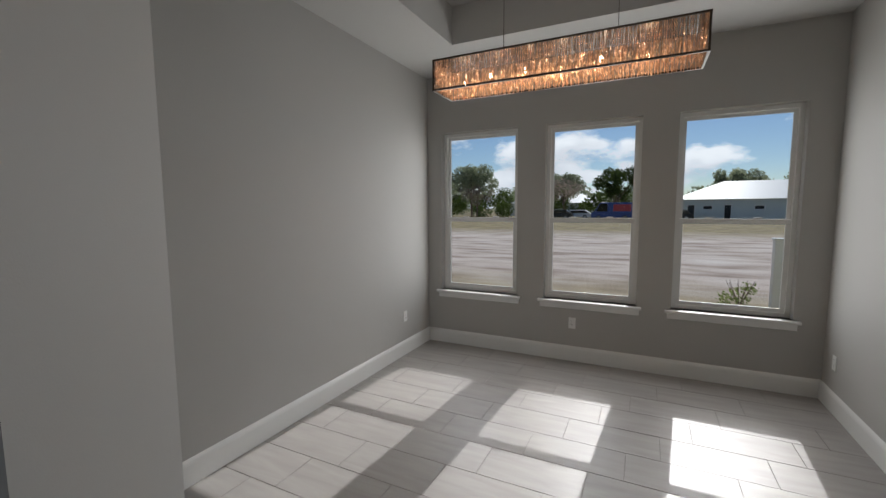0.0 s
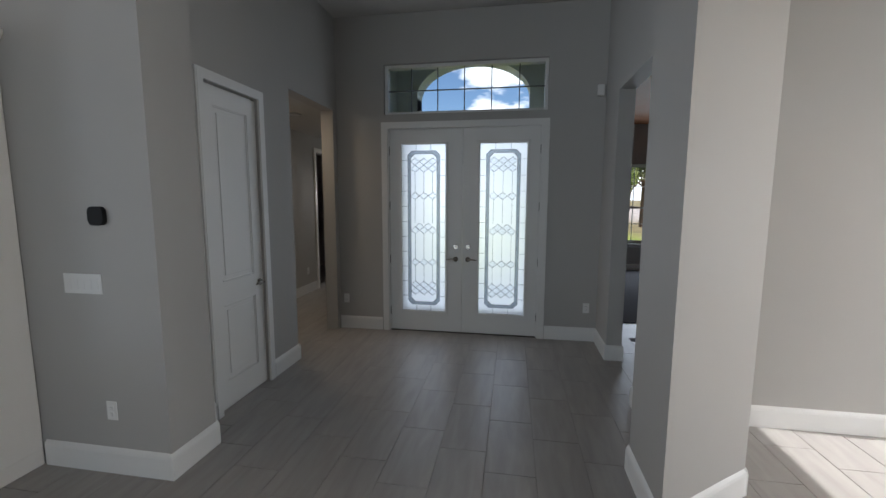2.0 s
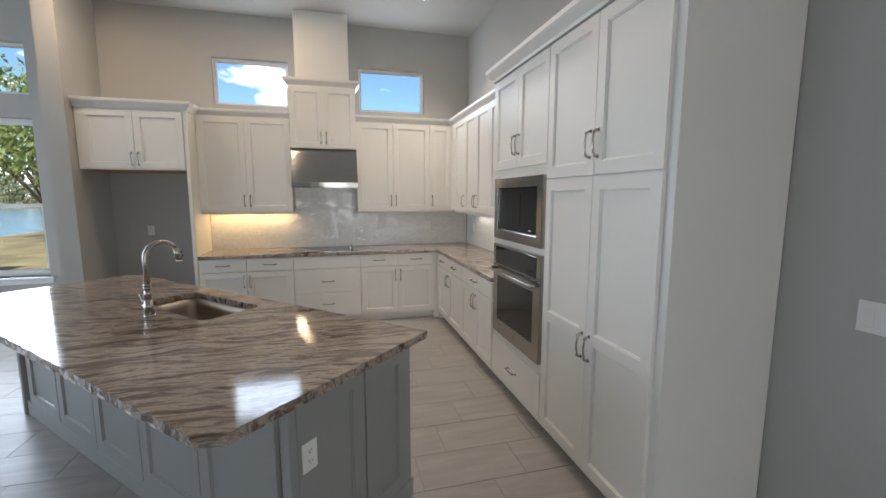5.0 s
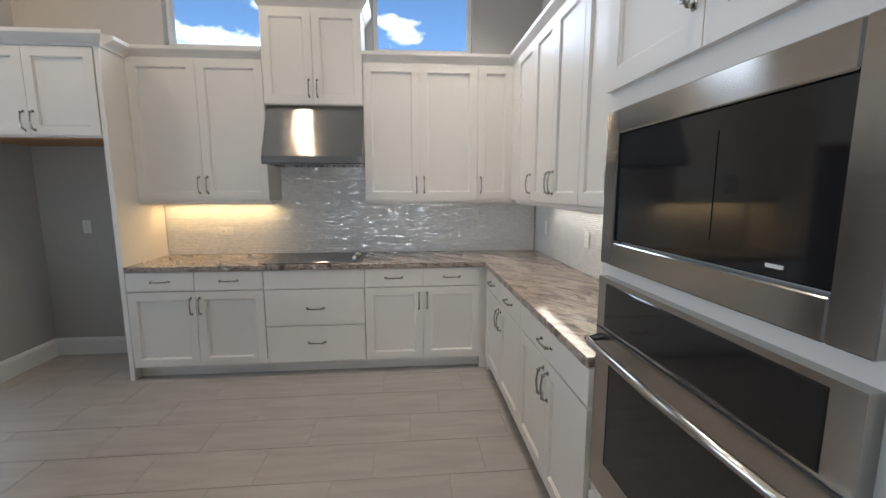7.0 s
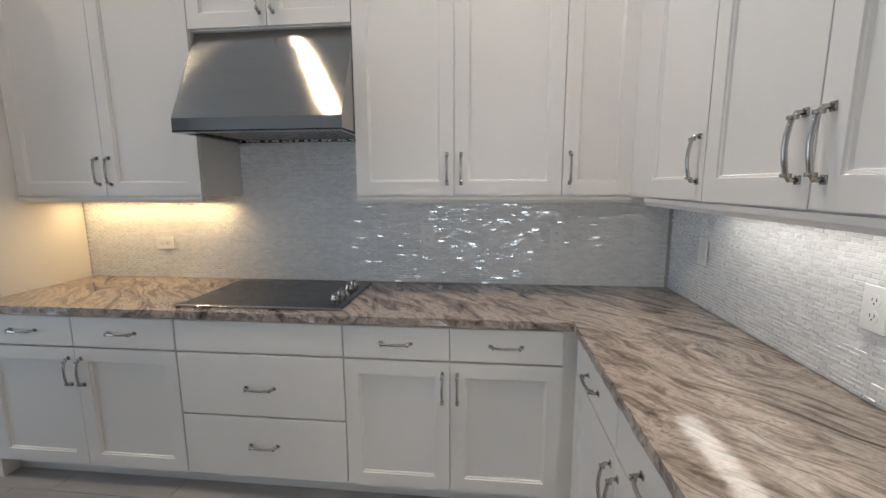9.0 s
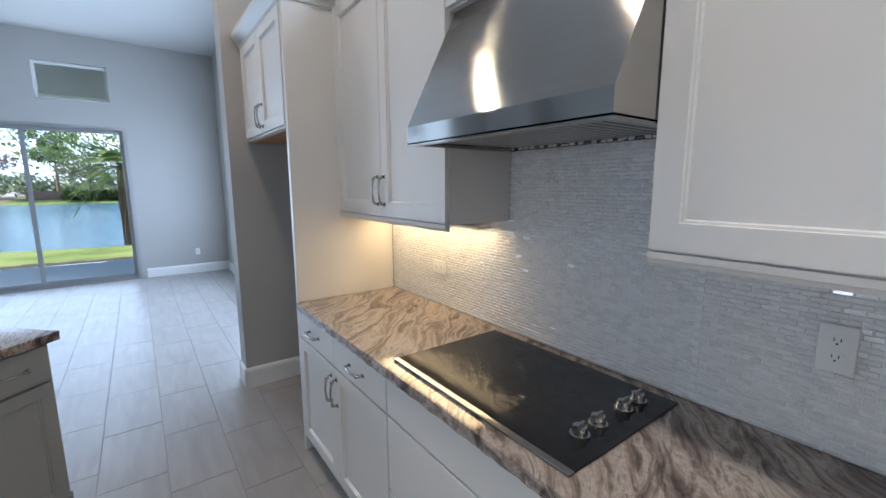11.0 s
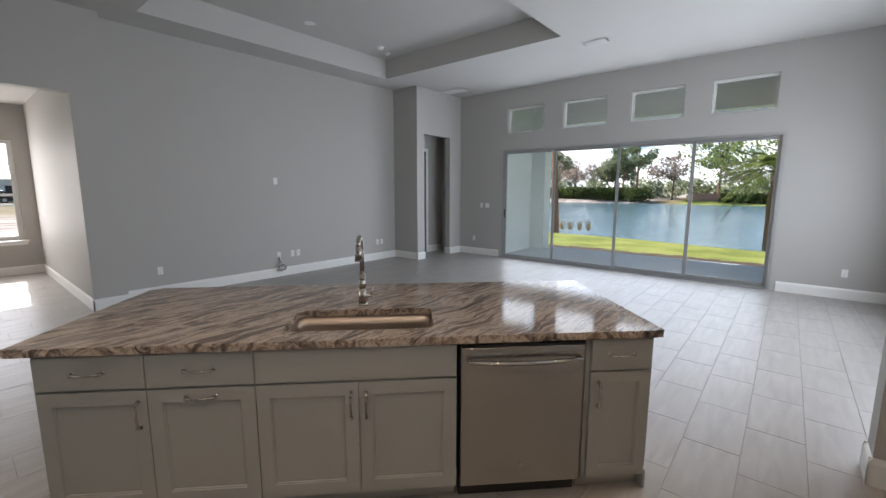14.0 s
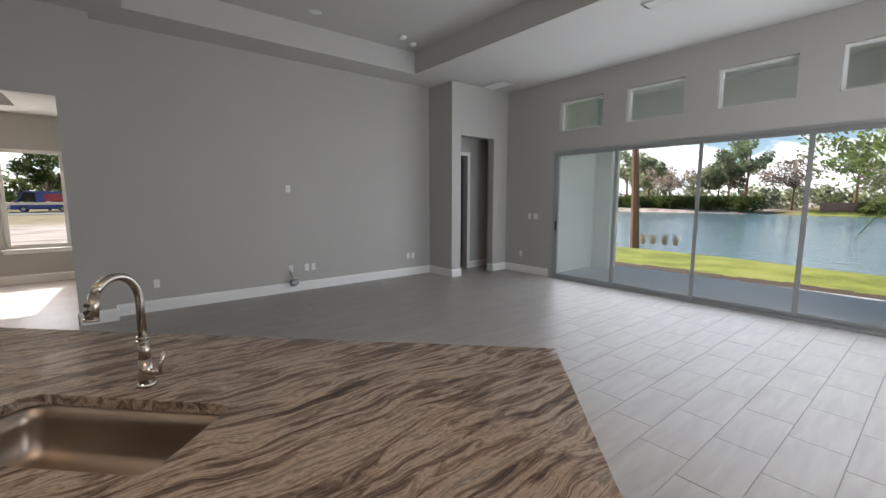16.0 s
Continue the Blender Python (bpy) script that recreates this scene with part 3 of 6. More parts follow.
n = 1
for a, b in DWIN:
    window("window_%d" % n, at(5.89, b, 0.635, R270), b - a, 1.80)
    n += 1
for a, b in NOOK:
    window("window_%d" % n, at(-6.08, a, 0.65, R90), b - a, 1.78)
    n += 1
for a, b in NOOK + KWIN:
    window("window_%d" % n, at(-6.08, a, 2.68, R90), b - a, 0.55, False, False, 0.07)
    n += 1
for a, b in TWIN:
    window("window_%d" % n, at(b, -7.65, 2.80, R180), b - a, 0.535, False, False, 0.07)
    n += 1
for a, b in ((3.55, 4.45), (4.75, 5.65)):
    wn_ = window("window_%d" % n, at(a, 10.0, 0.63), b - a, 1.8)
    bm = B()
    for k in (1, 2):
        box(bm, 0.9 * k / 3 - 0.008, 0.9 * k / 3 + 0.008, 0.12, 0.135, 0.06, 1.75)
    for k in (0.45, 1.3):
        box(bm, 0.06, 0.84, 0.12, 0.135, k - 0.008, k + 0.008)
    part("muntin", bm, TRIM, wn_)
    n += 1
window("window_%d" % n, at(-1.15, 9.97, 1.35, R270), 1.07, 0.7, False, False, 0.03)
n += 1
# unseen bedroom window, added as the opening behind the fill lamp
window("window_%d" % n, at(4.9, -9.05, 0.6, R180), 1.3, 1.7)
n += 1

# entry transom with lattice bars
tr = tagged(new("window_%d" % n), "wide entry transom with dark lattice bars", "window", kind="structure")
tr.matrix_basis = at(-0.40, 4.82, 2.62)
bm = B()
ring(bm, 0, 1.886, 0, 0.567, 0.035, 0.05, 0.14)
part("window_frame", bm, TRIM, tr)
bm = B()
for k in range(1, 6):
    box(bm, 1.886 * k / 6 - 0.006, 1.886 * k / 6 + 0.006, 0.09, 0.105, 0.035, 0.532)
box(bm, 0.035, 1.851, 0.089, 0.106, 0.275, 0.287)
part("lattice", bm, CAME, tr)
pane("pane", 0.03, 1.856, 0.03, 0.54, 0.11, tr)


def casing(name, m, w, h, cw=0.075, label="white painted door casing"):
    """Trim round an opening w wide and h high; local y = 0 is the wall's face, the room lies at negative y."""
    bm = B()
    prism_pts = [(0, 0), (-0.018, 0.004), (-0.018, 0.05), (-0.011, 0.066), (-0.008, cw), (0, cw)]
    for side in (0, 1):
        x = -cw if side == 0 else w
        b2 = [(x, x + cw)]
        box(bm, x, x + cw, -0.016, -0.001, 0, h + cw)
        box(bm, x + 0.012 if side == 0 else x, x + cw if side == 0 else x + cw - 0.012, -0.02, -0.016, 0, h + (cw - 0.012))
    box(bm, 0, w, -0.016, -0.001, h, h + cw)
    box(bm, 0, w, -0.02, -0.016, h, h + cw - 0.012)
    ob = structure(name, bm, TRIM, label, "trim")
    ob.matrix_basis = m
    return ob


def lever(m, parent, side=1, rose=0.03):
    """A lever handle with a round rose; it points along +x times side."""
    bm = B()
    cyl(bm, (0, 0, 0), (0, -0.012, 0), rose, n=20)
    cyl(bm, (0, -0.012, 0), (0, -0.05, 0), 0.009, n=12)
    tube(bm, [(0, -0.048, 0), (0.03 * side, -0.05, 0.004), (0.07 * side, -0.05, 0.002), (0.11 * side, -0.046, -0.004)], [0.010, 0.009, 0.008, 0.007], 10)
    return part("lever_handle", bm, NICKEL, parent, "satin nickel lever handle", m, True)


def leaded_lite(w, h, parent, m):
    """A lead-framed decorative light: obscure glass, a dark band with cut corners, lozenge rows and border bars."""
    holder = part("glass_light", (lambda bm: (box(bm, 0, w, 0, 0.006, 0, h), bm)[1])(B()), FROST, parent, "obscure leaded glass light", m)
    holder.visible_shadow = False
    bm = B()
    t = 0.005

    def bar(p, q, wd=t):
        p, q = Vector((p[0], -0.003, p[1])), Vector((q[0], -0.003, q[1]))
        d = (q - p).normalized()
        s = Vector((-d.z, 0, d.x)) * wd / 2
        o = Vector((0, 0.006, 0))
        v = [bm.verts.new(c) for c in (p + s - o, p - s - o, q - s - o, q + s - o, p + s + o, p - s + o, q - s + o, q + s + o)]
        for f in ((0, 1, 2, 3), (7, 6, 5, 4), (0, 4, 5, 1), (1, 5, 6, 2), (2, 6, 7, 3), (3, 7, 4, 0)):
            bm.faces.new([v[i] for i in f])
    b = 0.075
    c = 0.05
    loop = [(b + c, b), (w - b - c, b), (w - b, b + c), (w - b, h - b - c), (w - b - c, h - b), (b + c, h - b), (b, h - b - c), (b, b + c)]
    b2 = b + 0.035
    loop2 = [(b2 + c, b2), (w - b2 - c, b2), (w - b2, b2 + c), (w - b2, h - b2 - c), (w - b2 - c, h - b2), (b2 + c, h - b2), (b2, h - b2 - c), (b2, b2 + c)]
    for lp in (loop, loop2):
        for i in range(8):
            bar(lp[i], lp[(i + 1) % 8])
    k = 11
    for i in range(k + 1):
        z = h * i / k
        if 0 < i < k:
            bar((0, z), (b, z), 0.003)
            bar((w - b, z), (w, z), 0.003)
    for x in (w * 0.33, w * 0.66):
        bar((x, 0), (x, b), 0.003)
        bar((x, h - b), (x, h), 0.003)
    lo, hi = b2, w - b2
    dw = (hi - lo) / 3
    dz = 0.085
    jewels = []
    for zc, rows in ((h * 0.14, 3), (h * 0.30, 1), (h * 0.505, 2), (h * 0.70, 1), (h * 0.88, 3)):
        for r in range(rows):
            z = zc + (r - (rows - 1) / 2) * dz * 0.5
            shift = (r % 2) * dw / 2 if rows > 1 else 0
            for i in range(3 if shift == 0 else 2):
                x = lo + dw * (i + 0.5) + shift
                q = ((x, z + dz / 2), (x + dw / 2, z), (x, z - dz / 2), (x - dw / 2, z))
                for a_ in range(4):
                    bar(q[a_], q[(a_ + 1) % 4], 0.004)
                jewels.append((x, z))
    zs = [h * 0.14 + dz, h * 0.30 - dz / 2, h * 0.30 + dz / 2, h * 0.505 - dz * 0.75, h * 0.505 + dz * 0.75, h * 0.70 - dz / 2, h * 0.70 + dz / 2, h * 0.88 - dz]
    for za, zb in zip(zs[::2], zs[1::2]):
        for x in (lo + dw * 0.5, lo + dw * 1.5, lo + dw * 2.5):
            bar((x, za), (x, zb), 0.003)
    part("came", bm, CAME, holder, "dark lead came lattice")
    bm = B()
    for lp_a, lp_b in ((loop, loop2),):
        for i in range(8):
            q = [lp_a[i], lp_a[(i + 1) % 8], lp_b[(i + 1) % 8], lp_b[i]]
            v = [bm.verts.new((x, -0.002, z)) for x, z in q] + [bm.verts.new((x, -0.001, z)) for x, z in q]
            for f in ((0, 1, 2, 3), (7, 6, 5, 4), (0, 4, 5, 1), (1, 5, 6, 2), (2, 6, 7, 3), (3, 7, 4, 0)):
                bm.faces.new([v[j] for j in f])
    part("dark_band", bm, glass("smoked_glass", 0.2, (0.34, 0.37, 0.40), 1.2), holder, "smoked glass band").visible_shadow = False
    jm = B()
    for dx, dz_ in ((0, 1),):
        top = [jm.verts.new(p) for p in ((0, -0.002, dz / 2 - 0.004), (dw / 2 - 0.004, -0.002, 0), (0, -0.002, -dz / 2 + 0.004), (-dw / 2 + 0.004, -0.002, 0))]
        mid = [jm.verts.new(p) for p in ((0, -0.009, dz / 2 - 0.016), (dw / 2 - 0.016, -0.009, 0), (0, -0.009, -dz / 2 + 0.016), (-dw / 2 + 0.016, -0.009, 0))]
        jm.faces.new(mid)
        jm.faces.new(top[::-1])
        for i in range(4):
            jm.faces.new((top[i], top[(i + 1) % 4], mid[(i + 1) % 4], mid[i]))
    jmesh = mesh_of("bevel_jewel", jm, BEVELGLASS)
    for x, z in jewels:
        part("bevel_jewel", jmesh, None, holder, "", Matrix.Translation((x, 0, z))).visible_shadow = False


def entry_leaf(name, x0, x1, g0, g1, hx, side, hinge_x):
    door = tagged(new(name), "white entry door leaf with a leaded glass light", "door", kind="structure")
    door.matrix_basis = at(0, 4.845)
    bm = B()
    slab_wall(bm, "y", 0, 0.045, x0, x1, 0.012, 2.45, [(g0, g1, 0.26, 2.275)])
    part("leaf", bm, TRIM, door)
    bm = B()
    ring(bm, g0 - 0.03, g1 + 0.03, 0.23, 2.305, 0.034, -0.012, 0.0)
    part("light_frame", rounded(bm, 0.004), TRIM, door)
    leaded_lite(g1 - g0, 2.015, door, Matrix.Translation((g0, 0.02, 0.26)))
    lever(Matrix.Translation((hx, 0, 0.915)), door, side)
    bm = B()
    cyl(bm, (hx, 0, 1.065), (hx, -0.018, 1.065), 0.032, 0.028, 20)
    box(bm, hx - 0.004, hx + 0.004, -0.03, -0.018, 1.05, 1.08)
    part("deadbolt", bm, NICKEL, door, "satin nickel deadbolt")
    for z in (0.25, 0.9, 1.55, 2.2):
        bm = B()
        cyl(bm, (hinge_x, -0.008, z - 0.05), (hinge_x, -0.008, z + 0.05), 0.008, n=10)
        part("hinge", bm, BRONZE, door, "dark bronze hinge")
    return door


entry_leaf("door_1", -0.345, 0.537, -0.2, 0.34, 0.465, -1, -0.35)
entry_leaf("door_2", 0.543, 1.425, 0.74, 1.28, 0.61, 1, 1.43)
bm = B()
box(bm, -0.375, -0.347, 4.82, 5.02, 0, 2.47)
box(bm, 1.427, 1.455, 4.82, 5.02, 0, 2.47)
box(bm, -0.347, 1.427, 4.82, 5.02, 2.452, 2.47)
structure("trim_entry_jamb", bm, TRIM, "white entry door jamb", "trim")
bm = B()
box(bm, -0.36, 1.44, 4.835, 5.0, 0.0, 0.012)
structure("trim_threshold", bm, DARK, "dark metal door threshold", "trim")
casing("trim_entry_casing", at(-0.36, 4.82), 1.80, 2.455, 0.075)


def panel_door(name, m, w, h, label, handle_x, side, zsplit=0.92):
    """A two-panel interior door; local y = 0 is its face, the room lies at negative y."""
    d = tagged(new(name), label, "door", kind="structure")
    d.matrix_basis = m
    st = 0.115
    bm = B()
    slab_wall(bm, "y", 0, 0.035, 0, w, 0.01, h, [(st, w - st, 0.22, zsplit - 0.1), (st, w - st, zsplit + 0.08, h - 0.13)])
    for z0, z1 in ((0.22, zsplit - 0.1), (zsplit + 0.08, h - 0.13)):
        box(bm, st, w - st, 0.012, 0.03, z0, z1)
    part("leaf", bm, TRIM, d)
    for z0, z1 in ((0.22, zsplit - 0.1), (zsplit + 0.08, h - 0.13)):
        bm = B()
        ring(bm, st, w - st, z0, z1, 0.014, 0.004, 0.012)
        part("panel_moulding", rounded(bm, 0.003), TRIM, d)
        bm = B()
        box(bm, st + 0.045, w - st - 0.045, 0.005, 0.013, z0 + 0.045, z1 - 0.045)
        part("raised_panel", rounded(bm, 0.006, 2), TRIM, d)
    lever(Matrix.Translation((handle_x, 0, 0.92)), d, side, 0.028)
    return d


# closet door in the foyer's west wall: it faces +x
panel_door("door_3", at(-1.02, 2.60, 0, R90), 0.62, 2.43, "closed white two-panel closet door", 0.565, -1)
casing("trim_closet_casing", at(-1.0, 2.595, 0, R90), 0.63, 2.45, 0.07)
bm = B()
box(bm, -1.15, -1.055, 2.596, 3.224, 0.0, 2.45)
structure("trim_closet_stop", bm, TRIM, "white door stop", "trim")
# hall door and vestibule door casings
casing("trim_hall_casing", at(-2.35, 6.95, 0, R90), 0.80, 2.45)
hd = panel_door("door_4", at(-2.36, 6.95, 0, Matrix.Rotation(radians(155), 4, "Z")), 0.78, 2.42, "open white two-panel hall door", 0.7, -1)
for z in (0.3, 0.95, 1.6, 2.25):
    bm = B()
    cyl(bm, (0.0, -0.012, z - 0.05), (0.0, -0.012, z + 0.05), 0.009, n=10)
    part("hinge", bm, BRONZE, hd, "dark bronze hinge")
casing("trim_bedroom_casing", at(2.02, -6.26, 0, R270), 0.79, 2.46)

# sliding glass doors
sl = tagged(new("door_5"), "four-panel aluminium sliding glass door", "door", kind="structure")
sl.matrix_basis = at(0.2, -7.65, 0, R180)
W4 = 4.97
bm = B()
box(bm, 0, 0.05, 0.0, 0.14, 0, 2.45)
box(bm, W4 - 0.05, W4, 0.0, 0.14, 0, 2.45)
box(bm, 0.05, W4 - 0.05, 0.0, 0.14, 2.40, 2.45)
part("outer_frame", bm, ALU, sl)
bm = B()
box(bm, 0.05, W4 - 0.05, 0.0, 0.15, 0.0, 0.02)
for k in range(4):
    box(bm, 0.05, W4 - 0.05, 0.02 + k * 0.03, 0.026 + k * 0.03, 0.02, 0.034)
part("track", bm, ALU, sl)
edges = [0.05, 1.24, 2.52, 3.75, W4 - 0.05]
for k in range(4):
    y = 0.025 + 0.028 * k
    x0, x1 = edges[k] - (0.03 if k else 0), edges[k + 1] + (0.03 if k < 3 else 0)
    bm = B()
    ring(bm, x0, x1, 0.034, 2.40, 0.05, y, y + 0.022)
    pn = part("sliding_panel", bm, ALU, sl)
    pane("pane", x0 + 0.045, x1 - 0.045, 0.08, 2.355, y + 0.009, pn)
bm = B()
box(bm, 0.062, 0.085, -0.005, 0.026, 0.93, 1.12)
part("pull_handle", rounded(bm, 0.004), BRONZE, sl, "dark bronze pull handle")

# ---- kitchen ----


def handle_mesh():
    """An arched flat pull, 0.13 m long, along x, bowed to negative y."""
    bm = B()
    L = 0.064
    pts = [(-L, -0.004, 0), (-L, -0.018, 0), (-L * 0.8, -0.026, 0), (-L * 0.4, -0.031, 0), (0, -0.033, 0), (L * 0.4, -0.031, 0), (L * 0.8, -0.026, 0), (L, -0.018, 0), (L, -0.004, 0)]
    tube(bm, pts, 0.0055, 8, 1.0)
    for s in (-1, 1):
        box(bm, s * L - 0.009, s * L + 0.009, -0.004, 0.0, -0.007, 0.007)
        box(bm, s * L * 0.86 - 0.004, s * L * 0.86 + 0.004, -0.032, -0.017, -0.0068, 0.0068)
    return mesh_of("handle", bm, CHROME, True)


PULL = handle_mesh()
UPRIGHT = Matrix.Rotation(radians(90), 4, "Y")


def shaker(x0, x1, z0, z1, mat, parent, rail=0.062, mid=None, handle=None, name="door"):
    """A recessed-panel front; handle: (x, z, upright) in the cabinet's own measures."""
    bm = B()
    t, gap = 0.02, 0.002
    x0, x1, z0, z1 = x0 + gap, x1 - gap, z0 + gap, z1 - gap
    xs = [x0, x0 + rail, x1 - rail, x1]
    zs = [z0, z0 + rail, z1 - rail, z1] if mid is None else [z0, z0 + rail, mid - rail / 2, mid + rail / 2, z1 - rail, z1]
    front = [[bm.verts.new((x, -t, z)) for z in zs] for x in xs]
    back = [bm.verts.new(p) for p in ((x0, 0, z0), (x1, 0, z0), (x1, 0, z1), (x0, 0, z1))]
    panels = []
    for i in range(3):
        for j in range(len(zs) - 1):
            f = bm.faces.new((front[i][j], front[i + 1][j], front[i + 1][j + 1], front[i][j + 1]))
            if i == 1 and j % 2 == 1:
                panels.append(f)
    bm.faces.new(back)
    last = len(zs) - 1
    bm.faces.new([front[i][0] for i in range(4)] + [back[1], back[0]])
    bm.faces.new([front[i][last] for i in range(4)] + [back[2], back[3]])
    bm.faces.new([front[0][j] for j in range(last + 1)] + [back[3], back[0]])
    bm.faces.new([front[3][j] for j in range(last + 1)] + [back[2], back[1]])
    bmesh.ops.recalc_face_normals(bm, faces=bm.faces[:])
    bmesh.ops.inset_individual(bm, faces=panels, thickness=0.002, depth=-0.005)
    bmesh.ops.inset_individual(bm, faces=panels, thickness=0.007, depth=-0.001)
    bmesh.ops.inset_individual(bm, faces=panels, thickness=0.004, depth=-0.006)
    d = part(name, bm, mat, parent)
    if handle:
        part("handle", PULL, None, d, "polished nickel pull", Matrix.Translation((handle[0], -t, handle[1])) @ (UPRIGHT if handle[2] else Matrix()))
    return d


def slab_front(x0, x1, z0, z1, mat, parent, handle=None, name="drawer"):
    bm = B()
    g = 0.002
    box(bm, x0 + g, x1 - g, -0.02, 0, z0 + g, z1 - g)
    rounded(bm, 0.0025)
    d = part(name, bm, mat, parent)
    if handle:
        part("handle", PULL, None, d, "polished nickel pull", Matrix.Translation((handle[0], -0.02, handle[1])))
    return d


def cabinet(name, m, w, z0, z1, depth, mat, label, toe=0.0, group=""):
    c = thing(name, m, label, "cabinet", group)
    bm = B()
    box(bm, 0, w, 0, depth, max(z0, toe), z1)
    part("body", bm, mat, c)
    if toe:
        bm = B()
        box(bm, 0, w, 0.065, depth, 0, toe)
        part("toe_kick", bm, mat, c)
    return c


GB = "kitchen base cabinets"
GU = "kitchen wall cabinets"
FX = -5.485
TOP = 0.858


def base_pair(name, m, w, seam, mat, label, one_drawer=False, depth=0.58):
    c = cabinet(name, m, w, 0, TOP, depth, mat, label, 0.10, GB)
    if one_drawer:
        slab_front(0, w, 0.71, TOP, mat, c, (w / 2, 0.785))
    else:
        slab_front(0, seam, 0.71, TOP, mat, c, (seam / 2, 0.785))
        slab_front(seam, w, 0.71, TOP, mat, c, ((seam + w) / 2, 0.785))
    shaker(0, seam, 0.105, 0.705, mat, c, handle=(seam - 0.032, 0.59, True))
    shaker(seam, w, 0.105, 0.705, mat, c, handle=(seam + 0.032, 0.59, True))
    return c


base_pair("base_cabinet", at(FX, -1.44, 0, R90), 1.004, 0.495, CABW, "white base cabinet with two drawers over two doors")
c = cabinet("base_cabinet", at(FX, -0.434, 0, R90), 0.775, 0, TOP, 0.58, CABW, "white drawer cabinet under the black cooktop", 0.10, GB)
slab_front(0, 0.775, 0.71, TOP, CABW, c, None, "fixed_panel")
slab_front(0, 0.775, 0.41, 0.705, CABW, c, (0.3875, 0.55))
slab_front(0, 0.775, 0.105, 0.405, CABW, c, (0.3875, 0.27))
base_pair("base_cabinet", at(FX, 0.343, 0, R90), 0.925, 0.46, CABW, "white corner-run base cabinet with drawers and doors")
bm = B()
box(bm, -6.06, FX + 0.0, 1.269, 1.905, 0.0, TOP)
tagged(part("corner_filler", bm, CABW), "white filler block in the cabinet corner", "cabinet")
base_pair("base_cabinet", at(-5.42, 1.33), 1.01, 0.505, CABW, "white base cabinet on the oven wall with two drawers", depth=0.575)
base_pair("base_cabinet", at(-4.405, 1.33), 0.87, 0.435, CABW, "white base cabinet with one wide drawer beside the ovens", True, depth=0.575)
bm = B()
box(bm, FX + 0.001, -5.421, 1.332, 1.9, 0.0, TOP)
tagged(part("filler_strip", rounded(bm, 0.002), CABW), "narrow white filler strip", "cabinet")


def stone_slab(name, outline, z0, z1, mat, label, hole=None):
    """A stone top with a hand-chipped edge, from a plan outline (anticlockwise) and an optional hole outline."""
    rnd = random.Random(5)
    bm = B()

    def loop(pts, step, jitter):
        fine = []
        for i, p in enumerate(pts):
            p, q = Vector(p), Vector(pts[(i + 1) % len(pts)])
            k = max(1, int((q - p).length / step))
            fine += [p.lerp(q, j / k) for j in range(k)]
        rings = []
        for lv, (z, j) in enumerate(((z1, jitter * 0.35), (z1 - 0.008, jitter), (z0 + 0.008, jitter), (z0, jitter * 0.6))):
            rings.append([bm.verts.new((p.x + rnd.uniform(-j, j), p.y + rnd.uniform(-j, j), z)) for p in fine])
        for a, b in zip(rings, rings[1:]):
            for i in range(len(a)):
                bm.faces.new((a[i], a[(i + 1) % len(a)], b[(i + 1) % len(a)], b[i]))
        return rings
    tops = loop(outline, 0.028, 0.0045)
    sets = [tops]
    if hole:
        sets.append(loop(hole, 0.03, 0.0008))
    for lv in (0, 3):
        es = []
        for r in sets:
            v = r[lv]
            for i in range(len(v)):
                es.append(bm.edges.get((v[i], v[(i + 1) % len(v)])) or bm.edges.new((v[i], v[(i + 1) % len(v)])))
        bmesh.ops.triangle_fill(bm, use_beauty=True, edges=es)
    ob = part(name, bm, mat)
    return tagged(ob, label, "countertop")


stone_slab("countertop", [(-6.075, -1.443), (-5.455, -1.443), (-5.455, 1.30), (-3.535, 1.30), (-3.535, 1.905), (-6.075, 1.905)], 0.862, 0.90, STONE_KITCHEN,
           "streaked brown and cream granite counter with a chipped edge")

# refrigerator surround
bm = B()
box(bm, -6.075, -5.47, -1.483, -1.446, 0.0, 2.47)
fp = tagged(part("refrigerator_panel", rounded(bm, 0.002), CABW), "tall white panel beside the empty refrigerator alcove", "cabinet")
c = cabinet("wall_cabinet", at(FX, -2.468, 0, R90), 0.983, 1.85, 2.47, 0.58, CABW, "white cabinet over the empty refrigerator alcove", 0, GU)
shaker(0.05, 0.515, 1.86, 2.46, CABW, c, handle=(0.483, 1.96, True))
shaker(0.515, 0.98, 1.86, 2.46, CABW, c, handle=(0.547, 1.96, True))
bm = B()
box(bm, 0.02, 0.96, 0.02, 0.56, 1.842, 1.849)
part("raw_underside", bm, WOOD, c, "bare wooden underside")

UX = -5.755


def light_rail(w, parent, z=1.39):
    bm = B()
    prism(bm, [(-0.022, z), (0.0, z), (0.0, z - 0.028), (-0.010, z - 0.028), (-0.016, z - 0.018), (-0.020, z - 0.015)], 0, w)
    part("light_rail", bm, CABW, parent)


def wall_unit(m, w, seams, label, z0=1.39, z1=2.49, depth=0.32, handles="in", rail=True):
    c = cabinet("wall_cabinet", m, w, z0, z1, depth, CABW, label, 0, GU)
    for i, (a, b) in enumerate(zip(seams, seams[1:])):
        side = handles[i]
        hx = b - 0.032 if side == "r" else a + 0.032
        shaker(a, b, z0 + 0.004, z1 - 0.01, CABW, c, handle=(hx, z0 + 0.125, True))
    if rail:
        light_rail(w, c, z0)
    return c


